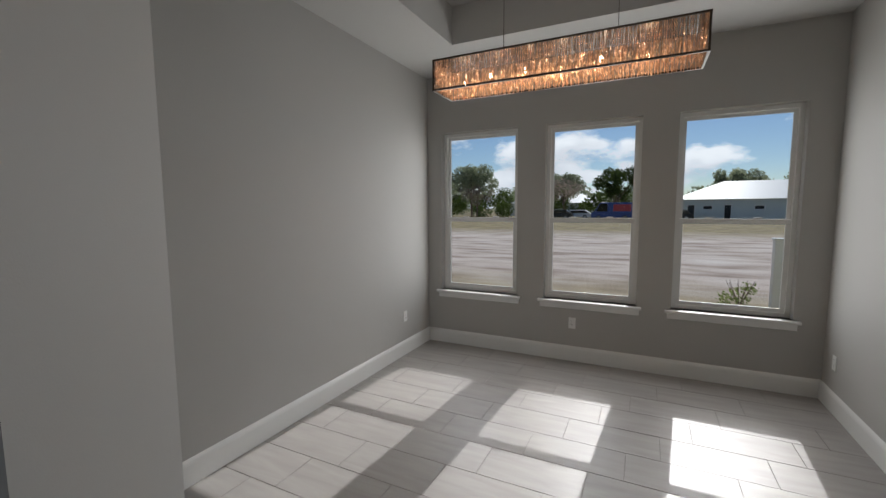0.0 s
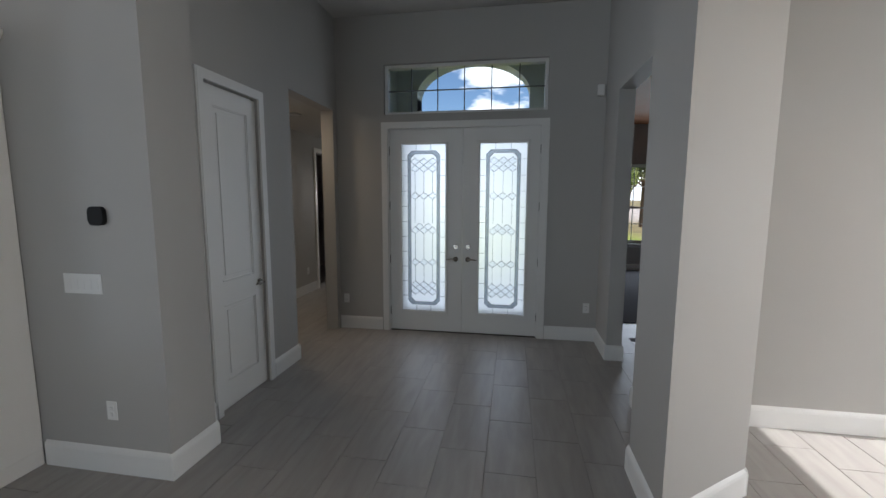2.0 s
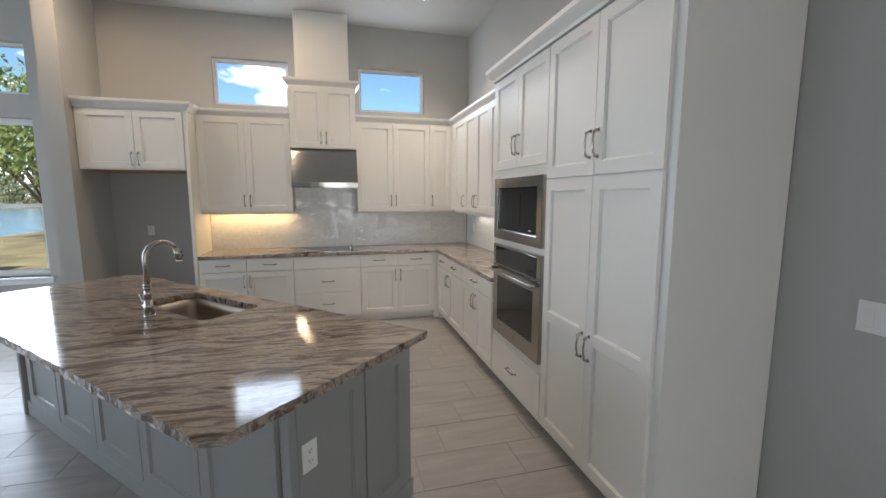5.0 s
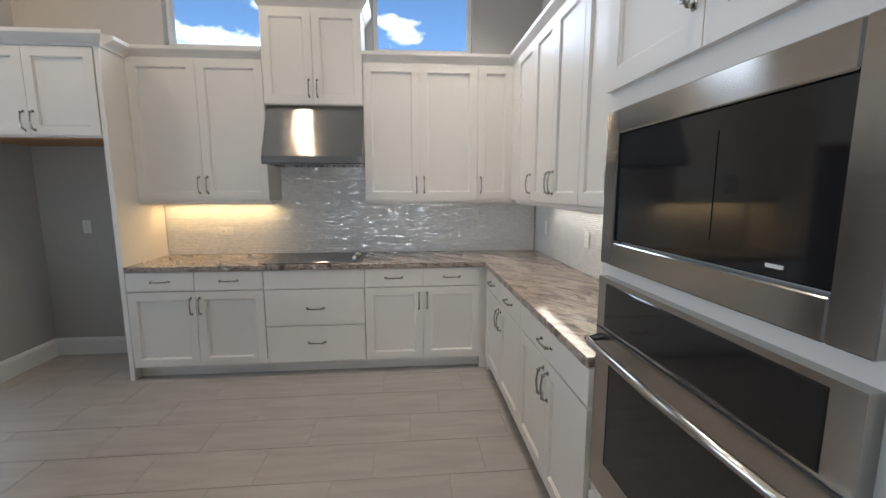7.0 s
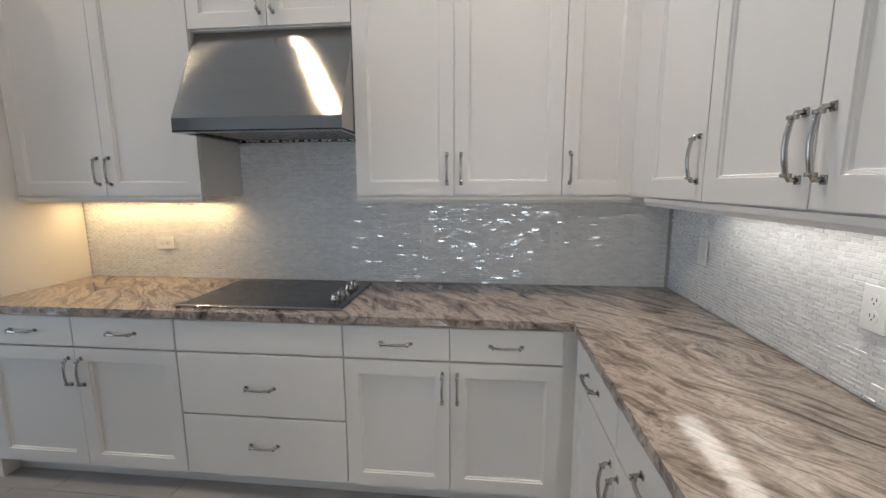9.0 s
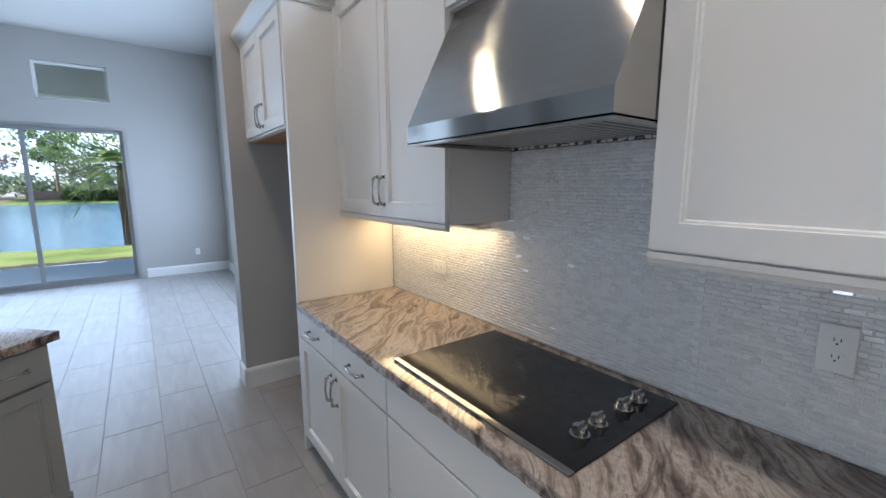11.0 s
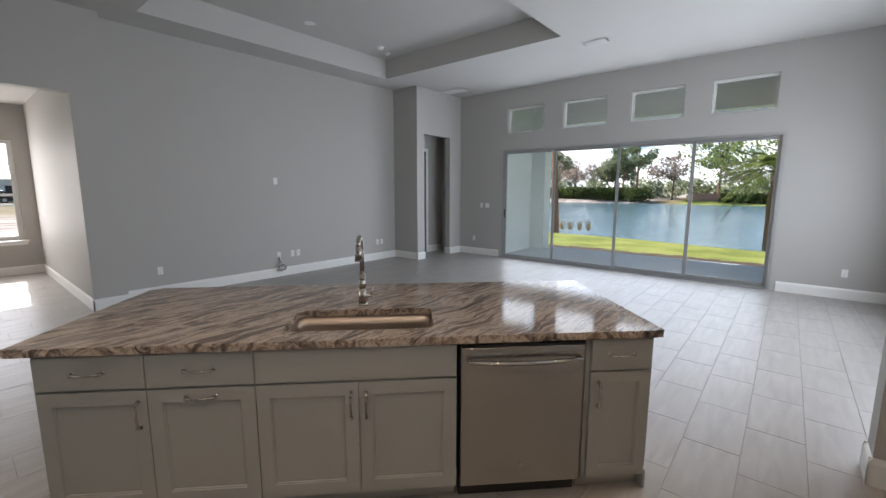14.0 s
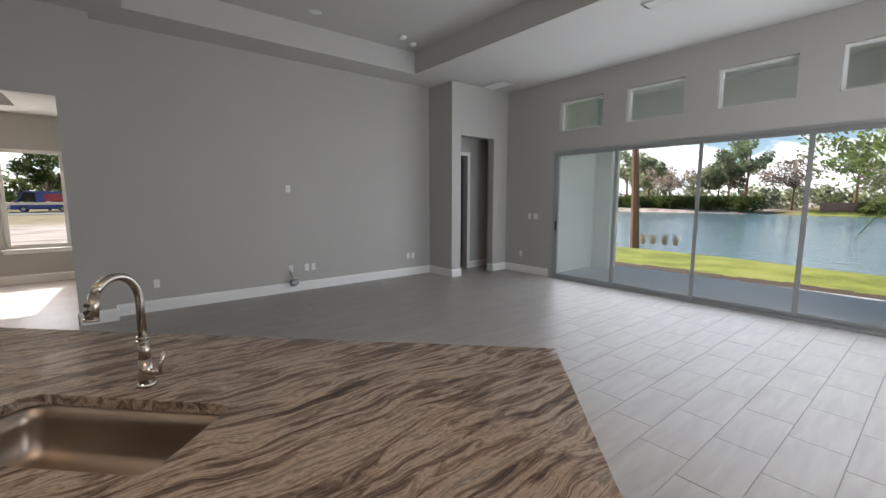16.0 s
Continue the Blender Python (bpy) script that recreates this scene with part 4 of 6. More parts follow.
wall_unit(at(UX, -1.444, 0, R90), 1.01, [0, 0.505, 1.01], "white two-door wall cabinet lit from beneath", handles="rl")
wall_unit(at(UX, -0.433, 0, R90), 0.775, [0, 0.3875, 0.775], "white cabinet over the steel range hood", 2.15, 2.88, handles="rl", rail=False)
wall_unit(at(UX, 0.343, 0, R90), 1.24, [0, 0.457, 0.937, 1.235], "white three-door wall cabinet beside the hood", handles="rll")
wall_unit(at(-5.515, 1.575), 0.43, [0, 0.43], "white single-door corner wall cabinet", handles="r", depth=0.33)
wall_unit(at(-5.084, 1.575), 0.8, [0, 0.395, 0.8], "white two-door wall cabinet on the oven wall", handles="rl", depth=0.33)
wall_unit(at(-4.283, 1.575), 0.75, [0, 0.38, 0.75], "white two-door wall cabinet beside the oven tower", handles="rl", depth=0.33)
bm = B()
box(bm, -6.07, UX, 1.584, 1.9, 1.39, 2.49)
box(bm, UX, -5.516, 1.577, 1.9, 1.39, 2.49)
tagged(part("corner_filler", bm, CABW), "white corner filler between wall cabinets", "cabinet")
# boxed chimney over the hood cabinet
bm = B()
box(bm, -6.075, -5.77, -0.35, 0.275, 2.95, H - 0.002)
tagged(part("hood_chimney", rounded(bm, 0.004), CABW), "white boxed vent chase rising to the ceiling", "chimney")

CROWN = [(0.0, 0.0), (-0.012, 0.0), (-0.016, 0.018), (-0.03, 0.035), (-0.048, 0.055), (-0.058, 0.07), (-0.06, 0.095), (0.0, 0.095)]


def crown(m, w, label="white crown moulding along the cabinet tops", left=0.0, right=0.0, scale=1.0):
    """A crown along x with the room at negative y; left and right are the mitre reaches at the ends."""
    bm = B()
    prof = [(y * scale, z * scale) for y, z in CROWN]
    a = [bm.verts.new((-left * -y, y, z)) for y, z in prof]
    b = [bm.verts.new((w + right * -y, y, z)) for y, z in prof]
    a = [v for v in a]
    for v, (y, z) in zip(a, prof):
        v.co.x = left * y
    for v, (y, z) in zip(b, prof):
        v.co.x = w - right * y
    k = len(prof)
    for i in range(k):
        bm.faces.new((a[i], a[(i + 1) % k], b[(i + 1) % k], b[i]))
    bm.faces.new(a[::-1])
    bm.faces.new(b)
    ob = tagged(part("crown_moulding", bm, CABW), label, "moulding")
    ob.matrix_basis = m
    return ob


crown(at(FX, -2.47, 2.47, R90), 1.02, left=0, right=1)
crown(at(-5.81, -1.448, 2.47, Matrix()), 0.325, left=-1, right=1).matrix_basis = at(FX, -1.446, 2.47, R180)
crown(at(UX - 0.02, -1.444, 2.47, R90), 1.01, left=-1, right=0)
crown(at(UX - 0.02, 0.343, 2.47, R90), 1.25, left=0, right=-1)
crown(at(-5.76, 1.595, 2.47), 2.22, left=-1, right=0)
crown(at(UX - 0.02, -0.433, 2.87, R90), 0.775, left=1, right=1)
crown(at(UX - 0.02, 0.342, 2.87, R180), 0.32, left=1, right=0)
crown(at(-6.075, -0.433, 2.87), 0.30, left=0, right=1)
crown(at(-3.53, 1.312, 2.45), 1.84, left=1, right=1)
crown(at(-1.69, 1.312, 2.45, R90), 0.595, left=1, right=0)
crown(at(-3.53, 1.905, 2.45, R270), 0.59, left=0, right=1)
# flat tops behind the crowns
bm = B()
box(bm, -3.53, -1.69, 1.314, 1.905, 2.45, 2.54)
tagged(part("cabinet_top", bm, CABW), "flat white top of the tall cabinets", "cabinet")
bm = B()
box(bm, -6.07, UX - 0.022, -0.43, 0.34, 2.88, 2.949)
tagged(part("cabinet_top", bm, CABW), "flat white top of the hood cabinet", "cabinet")

# pantry and oven tower
TY = 1.334
c = cabinet("pantry_cabinet", at(-2.665, TY), 0.975, 0, 2.45, 0.571, CABW, "tall white pantry cabinet with four doors", 0.10)
for a, b, s in ((0.0, 0.47, 1), (0.47, 0.93, -1)):
    hx = b - 0.032 if s > 0 else a + 0.032
    shaker(a, b, 0.105, 1.672, CABW, c, mid=0.84, handle=(hx, 0.79, True))
    shaker(a, b, 1.678, 2.445, CABW, c, handle=(hx, 1.83, True))
bm = B()
box(bm, 0.9, 0.978, 0.003, 0.568, 0.0, 0.0995)
part("end_foot", bm, CABW, c)
c = cabinet("oven_cabinet", at(-3.53, TY), 0.864, 0, 2.45, 0.571, CABW, "tall white cabinet that holds two built-in ovens", 0.10)
shaker(0.0, 0.43, 1.77, 2.445, CABW, c, handle=(0.398, 1.93, True))
shaker(0.43, 0.862, 1.77, 2.445, CABW, c, handle=(0.462, 1.93, True))
slab_front(0.02, 0.85, 0.105, 0.42, CABW, c, (0.43, 0.27))

ov = thing("microwave_oven", at(-3.485, TY), "built-in microwave with a steel trim frame and black glass door", "microwave")
bm = B()
ring(bm, 0, 0.79, 1.245, 1.706, 0.07, -0.03, 0.02)
part("trim_frame", rounded(bm, 0.003), STEEL, ov, "brushed steel trim frame")
bm = B()
box(bm, 0.07, 0.72, -0.022, 0.02, 1.322, 1.636)
part("glass_door", rounded(bm, 0.003), BLACKGLASS, ov, "black glass door")
bm = B()
box(bm, 0.17, 0.46, -0.0235, -0.022, 1.37, 1.59)
part("viewing_window", bm, BLACKGLASS, ov)
bm = B()
box(bm, 0.60, 0.635, -0.0236, -0.022, 1.34, 1.347)
part("badge", bm, PLATE, ov, "small pale maker's badge")

ov = thing("wall_oven", at(-3.485, TY), "built-in steel wall oven with a bar handle and black glass", "oven")
bm = B()
slab_wall(bm, "y", -0.03, 0.02, 0, 0.79, 0.485, 1.20, [(0.05, 0.74, 1.045, 1.185), (0.09, 0.70, 0.60, 0.95)])
part("steel_front", bm, STEEL, ov, "brushed steel front")
bm = B()
box(bm, 0.05, 0.74, -0.033, 0.0, 1.045, 1.185)
part("control_panel", rounded(bm, 0.003), BLACKGLASS, ov, "black glass control panel")
bm = B()
box(bm, 0.09, 0.70, -0.028, 0.0, 0.60, 0.95)
part("oven_window", bm, BLACKGLASS, ov, "dark glass oven window")
bm = B()
box(bm, 0.0, 0.79, -0.031, -0.02, 1.032, 1.038)
part("door_gap", bm, DARK, ov)
bm = B()
tube(bm, [(0.03, -0.03, 1.005), (0.03, -0.075, 1.0), (0.06, -0.08, 1.0), (0.395, -0.09, 1.0), (0.73, -0.08, 1.0), (0.76, -0.075, 1.0), (0.76, -0.03, 1.005)], 0.012, 10)
part("bar_handle", bm, STEEL, ov, "steel bar handle", None, True)
bm = B()
cyl(bm, (0.395, -0.03, 0.54), (0.395, -0.033, 0.54), 0.014, n=20)
part("badge", bm, CHROME, ov, "round maker's badge")

# range hood
hood = thing("range_hood", at(0, 0), "brushed steel sloped range hood", "range hood")
bm = B()
y0, y1 = -0.425, 0.342
fr = [(-6.075, 1.677), (-5.567, 1.677), (-5.567, 1.735), (-5.775, 2.148), (-6.075, 2.148)]
a = [bm.verts.new((x, y0, z)) for x, z in fr]
b = [bm.verts.new((x, y1, z)) for x, z in fr]
for i in range(1, 5):
    bm.faces.new((a[i], a[(i + 1) % 5], b[(i + 1) % 5], b[i]))
bm.faces.new(a[::-1])
bm.faces.new(b)
part("canopy", bm, STEEL, hood)
bm = B()
box(bm, -6.07, -5.59, y0 + 0.02, y1 - 0.02, 1.70, 1.71)
part("underside", bm, DARK, hood)
bm = B()
for q in ((-5.60, -5.567, y0, y1), (-6.07, -5.60, y0, y0 + 0.025), (-6.07, -5.60, y1 - 0.025, y1)):
    box(bm, q[0], q[1], q[2], q[3], 1.673, 1.682)
part("bottom_lip", bm, STEEL, hood)
bs = B()
box(bs, -0.44, 0.0, -0.008, 0.008, 0, 0.012)
bmesh_slat = mesh_of("baffle", rounded(bs, 0.003), STEEL)
for k in range(22):
    part("baffle", bmesh_slat, None, hood, "", Matrix.Translation((-5.61, y0 + 0.05 + k * 0.0315, 1.686)))

# cooktop
ck = thing("cooktop", at(0, 0), "black glass electric cooktop with four chrome knobs", "cooktop")
bm = B()
box(bm, -6.022, -5.53, -0.452, 0.322, 0.9005, 0.9085)
part("glass_top", rounded(bm, 0.0025), BLACKGLASS, ck)
bm = B()
box(bm, -5.53, -5.508, -0.452, 0.322, 0.9005, 0.9095)
part("front_trim", rounded(bm, 0.002), STEEL, ck, "brushed steel front trim")
for x in (-5.655, -5.735, -5.86, -5.935):
    bm = B()
    cyl(bm, (x, 0.245, 0.9085), (x, 0.245, 0.914), 0.026, n=24)
    cyl(bm, (x, 0.245, 0.914), (x, 0.245, 0.934), 0.021, 0.018, n=24)
    box(bm, x - 0.019, x + 0.019, 0.241, 0.249, 0.934, 0.941)
    part("knob", bm, CHROME, ck, "chrome knob", None, False)
for x, y, r in ((-5.66, -0.27, 0.09), (-5.9, -0.27, 0.075), (-5.66, 0.03, 0.075), (-5.9, 0.03, 0.105)):
    bm = B()
    for q in range(40):
        a0, a1 = 2 * math.pi * q / 40, 2 * math.pi * (q + 1) / 40
        bm.faces.new([bm.verts.new((x + math.cos(t_) * rr, y + math.sin(t_) * rr, 0.9089)) for t_, rr in ((a0, r), (a1, r), (a1, r - 0.002), (a0, r - 0.002))])
    part("burner_ring", bm, surf("burner_mark", (0.03, 0.03, 0.03), None, 0.2), ck)

# under-cabinet strips
bm = B()
box(bm, -6.02, -5.94, -1.40, -0.48, 1.356, 1.366)
tagged(part("under_cabinet_strip", bm, PLATE), "slim light strip under the wall cabinet", "light")
bm = B()
box(bm, -5.5, -3.65, 1.76, 1.84, 1.345, 1.355)
tagged(part("under_cabinet_strip", bm, PLATE), "slim light strip under the corner cabinets", "light")

# ---- island ----
IM = at(-3.007, -0.963, 0, Matrix.Rotation(radians(45), 4, "Z"))


def il(x, y):
    v = IM @ Vector((x, y, 0))
    return (v.x, v.y)


def oct_hole(x0, x1, y0, y1, r):
    pts = []
    for cx, cy, a0 in ((x1 - r, y0 + r, -90), (x1 - r, y1 - r, 0), (x0 + r, y1 - r, 90), (x0 + r, y0 + r, 180)):
        for k in range(5):
            t_ = radians(a0 + 22.5 * k)
            pts.append((cx + r * math.cos(t_), cy + r * math.sin(t_)))
    return pts


SX0, SX1, SY0, SY1 = -0.375, 0.375, 0.075, 0.43
corners = [(-1.505, -0.56), (1.43, -0.56), (1.505, -0.50), (1.505, 0.56), (-1.505, 0.56)]
stone_slab("countertop", [il(*p) for p in corners], 0.862, 0.90, STONE_ISLAND, "streaked brown granite island top with a chipped edge", [il(*p) for p in oct_hole(SX0, SX1, SY0, SY1, 0.05)])

GI = "island cabinets"
FI = 0.52


def im(x_left):
    """Cabinet frame on the island's sink side; x_left is the end that the viewer sees on the left."""
    return IM @ Matrix.Translation((x_left, FI, 0)) @ R180


def island_unit(x_left, w, label):
    c = cabinet("island_cabinet", im(x_left), w, 0, TOP, 0.60, CABG, label, 0.10, GI)
    return c


c = island_unit(1.425, 0.48, "grey island cabinet with a drawer over a door")
slab_front(0.015, 0.48, 0.69, TOP - 0.004, CABG, c, (0.245, 0.775))
shaker(0.015, 0.48, 0.105, 0.683, CABG, c, handle=(0.445, 0.57, True))
c = island_unit(0.944, 0.475, "grey island pull-out cabinet with two level handles")
slab_front(0, 0.475, 0.69, TOP - 0.004, CABG, c, (0.237, 0.775))
shaker(0, 0.475, 0.105, 0.683, CABG, c, handle=(0.237, 0.645, False))
c = cabinet("island_cabinet", im(0.468), 0.943, 0, 0.62, 0.60, CABG, "grey island sink cabinet with two doors", 0.10, GI)
slab_front(0, 0.943, 0.69, TOP - 0.004, CABG, c, None, "fixed_panel")
bm = B()
box(bm, 0, 0.943, 0.0, 0.02, 0.62, TOP)
box(bm, 0, 0.02, 0.02, 0.6, 0.62, TOP)
box(bm, 0.923, 0.943, 0.02, 0.6, 0.62, TOP)
part("apron_frame", bm, CABG, c)
shaker(0, 0.4715, 0.105, 0.683, CABG, c, handle=(0.436, 0.57, True))
shaker(0.4715, 0.943, 0.105, 0.683, CABG, c, handle=(0.507, 0.57, True))
c = island_unit(-1.128, 0.342, "narrow grey island cabinet with a drawer over a door")
slab_front(0.02, 0.335, 0.69, TOP - 0.004, CABG, c, (0.175, 0.775))
shaker(0.02, 0.335, 0.105, 0.683, CABG, c, rail=0.055, handle=(0.06, 0.57, True))

dw = thing("dishwasher", im(-0.481), "brushed steel dishwasher with a bowed bar handle", "dishwasher")
bm = B()
box(bm, 0.012, 0.632, 0.0, 0.58, 0.10, 0.852)
part("tub", bm, DARK, dw)
bm = B()
box(bm, 0.014, 0.63, -0.028, 0.0, 0.105, 0.835)
part("door", rounded(bm, 0.004), STEEL, dw, "brushed steel door")
bm = B()
box(bm, 0.014, 0.63, -0.026, 0.0, 0.836, 0.85)
part("control_strip", bm, BLACKGLASS, dw, "dark control strip")
bm = B()
tube(bm, [(0.05, -0.03, 0.775), (0.05, -0.06, 0.775), (0.18, -0.075, 0.772), (0.32, -0.08, 0.77), (0.46, -0.075, 0.772), (0.595, -0.06, 0.775), (0.595, -0.03, 0.775)], 0.014, 10, 0.8)
part("bar_handle", bm, STEEL, dw, "bowed steel handle", None, True)
bm = B()
box(bm, 0.014, 0.63, 0.05, 0.1, 0.0, 0.10)
part("kick_plate", bm, DARK, dw, "black kick plate")
bm = B()
cyl(bm, (0.322, -0.028, 0.21), (0.322, -0.031, 0.21), 0.014, n=18)
part("badge", bm, CHROME, dw)

# panelled back and ends of the island
bk = thing("panelled_island_base", IM, "grey panelled island base under the overhang", "cabinet", GI)
bm = B()
box(bm, -1.475, 1.43, -0.215, -0.09, 0.0, TOP)
part("carcass", bm, CABG, bk)
for k in range(5):
    x0 = -1.325 + k * 0.537
    d = shaker(0, 0.53, 0.115, 0.85, CABG, bk, 0.075, name="back_panel")
    d.matrix_basis = Matrix.Translation((x0, -0.216, 0))
bm = B()
box(bm, -1.475, 1.43, -0.232, -0.216, 0.0, 0.11)
part("base_board", rounded(bm, 0.004), CABG, bk)
for x in (-1.475, 1.395):
    bm = B()
    box(bm, x, x + 0.05, -0.245, -0.17, 0.0, TOP)
    part("corner_post", rounded(bm, 0.005, 2), CABG, bk)
for xe, rot, tag in ((1.431, R90, "end_panel"), (-1.476, R270, "end_panel")):
    ys = -0.19 if xe > 0 else 0.515
    for a0, a1 in (((-0.025, 0.335), (0.342, 0.65)) if xe > 0 else ((0.02, 0.355), (0.365, 0.70))):
        d = shaker(a0, a1, 0.115, 0.85, CABG, bk, 0.07, name="end_panel")
        d.matrix_basis = Matrix.Translation((xe, ys, 0)) @ rot
    bm = B()
    box(bm, 0, 0.70, -0.018, 0.0, 0.0, 0.11)
    part("base_board", rounded(bm, 0.004), CABG, bk, "", Matrix.Translation((xe, ys, 0)) @ rot)

# sink
sk = thing("sink", IM, "undermount stainless steel sink bowl", "sink")
bm = B()
rings = []
for z, inset in ((0.861, -0.012), (0.861, 0.0), (0.80, 0.004), (0.70, 0.012), (0.672, 0.04)):
    rings.append([bm.verts.new((x, y, z)) for x, y in oct_hole(SX0 - 0.004 + inset, SX1 + 0.004 - inset, SY0 - 0.004 + inset, SY1 + 0.004 - inset, 0.05)])
for a, b in zip(rings, rings[1:]):
    for i in range(len(a)):
        bm.faces.new((a[i], a[(i + 1) % len(a)], b[(i + 1) % len(a)], b[i]))
bm.faces.new(rings[-1])
part("bowl", bm, SINKSTEEL, sk, "", None, True)
bm = B()
cyl(bm, (0, 0.25, 0.6725), (0, 0.25, 0.676), 0.045, n=24)
part("drain", bm, CHROME, sk, "round chrome drain")

# faucet
fc = thing("faucet", IM @ Matrix.Translation((0.024, -0.026, 0.90)), "satin nickel gooseneck pull-down faucet", "faucet")
bm = B()
cyl(bm, (0, 0, 0), (0, 0, 0.012), 0.031, 0.028, 24)
cyl(bm, (0, 0, 0.012), (0, 0, 0.10), 0.026, 0.019, 24)
cyl(bm, (0, 0, 0.10), (0, 0, 0.16), 0.019, 0.0155, 24)
cyl(bm, (0, 0, 0.16), (0, 0, 0.168), 0.021, n=24)
cyl(bm, (0, 0, 0.176), (0, 0, 0.184), 0.021, n=24)
part("body", bm, NICKEL, fc, "", None, True)
bm = B()
pts = [(0, 0, 0.16), (0, 0, 0.31)] + [(0, 0.09 - 0.09 * math.cos(radians(t_)), 0.32 + 0.095 * math.sin(radians(t_))) for t_ in range(0, 156, 12)]
tube(bm, pts, 0.0135, 14)
part("spout", bm, NICKEL, fc, "", None, True)
bm = B()
p = Vector(pts[-1])
cyl(bm, p, p + Vector((0, 0.018, -0.075)), 0.0145, 0.019, 18)
cyl(bm, p + Vector((0, 0.018, -0.075)), p + Vector((0, 0.019, -0.083)), 0.02, n=18)
part("spray_head", bm, NICKEL, fc, "", None, True)
bm = B()
for k in (0, 1):
    q = p + Vector((0, 0.028 + 0.004 * k, -0.03 - 0.022 * k))
    cyl(bm, q, q + Vector((0, 0.006, 0.001)), 0.006, n=10)
part("spray_button", bm, DARK, fc, "black spray buttons")
bm = B()
cyl(bm, (0, 0, 0.05), (-0.055, 0, 0.055), 0.013, 0.011, 16)
tube(bm, [(-0.052, 0, 0.055), (-0.058, -0.005, 0.085), (-0.066, -0.012, 0.125)], [0.007, 0.007, 0.005], 10)
part("side_lever", bm, NICKEL, fc, "", None, True)

# ---- fixtures ----


def outlet(m, label="white duplex outlet on the wall", parent=None, gangs=1, kind="outlet"):
    """A wall plate; local x across, room at negative y, centred on the origin."""
    w = 0.07 + 0.046 * (gangs - 1)
    o = thing("outlet" if kind == "outlet" else "light_switch", m, label, "outlet" if kind == "outlet" else "switch", "wall plates")
    bm = B()
    box(bm, -w / 2, w / 2, -0.006, -0.0005, -0.0575, 0.0575)
    part("plate", rounded(bm, 0.002), PLATE, o)
    for g in range(gangs):
        x = (g - (gangs - 1) / 2) * 0.046
        if kind == "outlet":
            for z in (-0.02, 0.02):
                bm = B()
                cyl(bm, (x, -0.006, z), (x, -0.0075, z), 0.0165, n=20)
                s = part("socket", bm, PLATE, o)
                bm = B()
                for dx in (-0.006, 0.006):
                    box(bm, x + dx - 0.001, x + dx + 0.001, -0.0079, -0.0074, z - 0.001, z + 0.007)
                box(bm, x - 0.002, x + 0.002, -0.0079, -0.0074, z - 0.009, z - 0.005)
                part("slots", bm, DARK, s)
        else:
            bm = B()
            box(bm, x - 0.0165, x + 0.0165, -0.0085, -0.006, -0.0335, 0.0335)
            part("rocker", rounded(bm, 0.0015), PLATE, o)
    return o


outlet(at(-1.165, 1.91, 0.39), "white duplex outlet under the light switches")
outlet(at(-1.28, 1.91, 1.145), "wide white five-gang light switch plate", gangs=5, kind="switch")
th = thing("thermostat", at(-1.132, 1.91, 1.532), "black rounded square wall thermostat", "thermostat")
bm = B()
pr = oct_hole(-0.052, 0.052, -0.052, 0.052, 0.03)
lo = [bm.verts.new((x, -0.001, z)) for x, z in pr]
hi = [bm.verts.new((x, -0.022, z)) for x, z in pr]
top = [bm.verts.new((x * 0.94, -0.025, z * 0.94)) for x, z in pr]
for a, b in ((lo, hi), (hi, top)):
    for i in range(len(a)):
        bm.faces.new((a[i], a[(i + 1) % len(a)], b[(i + 1) % len(a)], b[i]))
bm.faces.new(top)
part("housing", bm, surf("matt_black_plastic", (0.006, 0.006, 0.007), (0.01, 0.01, 0.01), 0.55, spec=0.2), th, "", None, False)
bm = B()
rim = oct_hole(-0.045, 0.045, -0.045, 0.045, 0.028)
bm.faces.new([bm.verts.new((x, -0.0256, z)) for x, z in rim])
part("screen", bm, surf("black_display", (0.004, 0.004, 0.004), (0.006, 0.006, 0.006), 0.45, spec=0.15), th, "blank black display")
outlet(at(-0.92, 4.82, 0.385), "white outlet beside the hall corner")
outlet(at(1.985, 4.82, 0.39), "white outlet beside the entry doors")
outlet(at(2.1, 2.97, 1.14, R270), "white light switch on the foyer wall", gangs=1, kind="switch")
outlet(at(5.89, 1.47, 0.40, R270), "white outlet under the dining windows")
outlet(at(5.33, 3.14, 0.42), "white outlet on the dining wall")
outlet(at(5.66, -0.53, 0.38, R180), "white outlet near the dining corner")
outlet(at(2.128, -1.35, 0.385, R270), "white outlet on the long living room wall")
outlet(at(2.128, -3.47, 0.39, R270), "white outlet beside the loose cable")
outlet(at(2.128, -3.585, 0.39, R270), "white data plate beside the loose cable")
outlet(at(2.128, -5.55, 0.40, R270), "white outlet at the wall's far end")
outlet(at(2.128, -5.67, 0.40, R270), "white data plate at the wall's far end")
outlet(at(2.128, -3.21, 1.71, R270), "recessed television outlet high on the wall")
outlet(at(0.76, -7.65, 1.19, R180), "white single switch beside the sliding door", gangs=1, kind="switch")
outlet(at(0.6, -7.65, 1.19, R180), "white double switch beside the sliding door", gangs=2, kind="switch")
outlet(at(0.97, -7.65, 0.39, R180), "white outlet low on the south wall")
outlet(at(-5.6, -7.65, 0.38, R180), "white outlet in the nook corner")
outlet(at(-6.08, -2.1, 1.16, R90), "white outlet in the refrigerator alcove")
for y, l in ((0.63, "white outlet in the mosaic beside the cooktop"), (1.32, "white outlet in the mosaic near the corner")):
    outlet(at(-6.068, y, 1.165, R90), l)
outlet(at(-6.068, -0.93, 1.11, R90 @ Matrix.Rotation(radians(90), 4, "Y")), "white outlet laid level in the lit mosaic")
outlet(at(-5.73, 1.898, 1.15), "white switch in the corner mosaic", kind="switch")
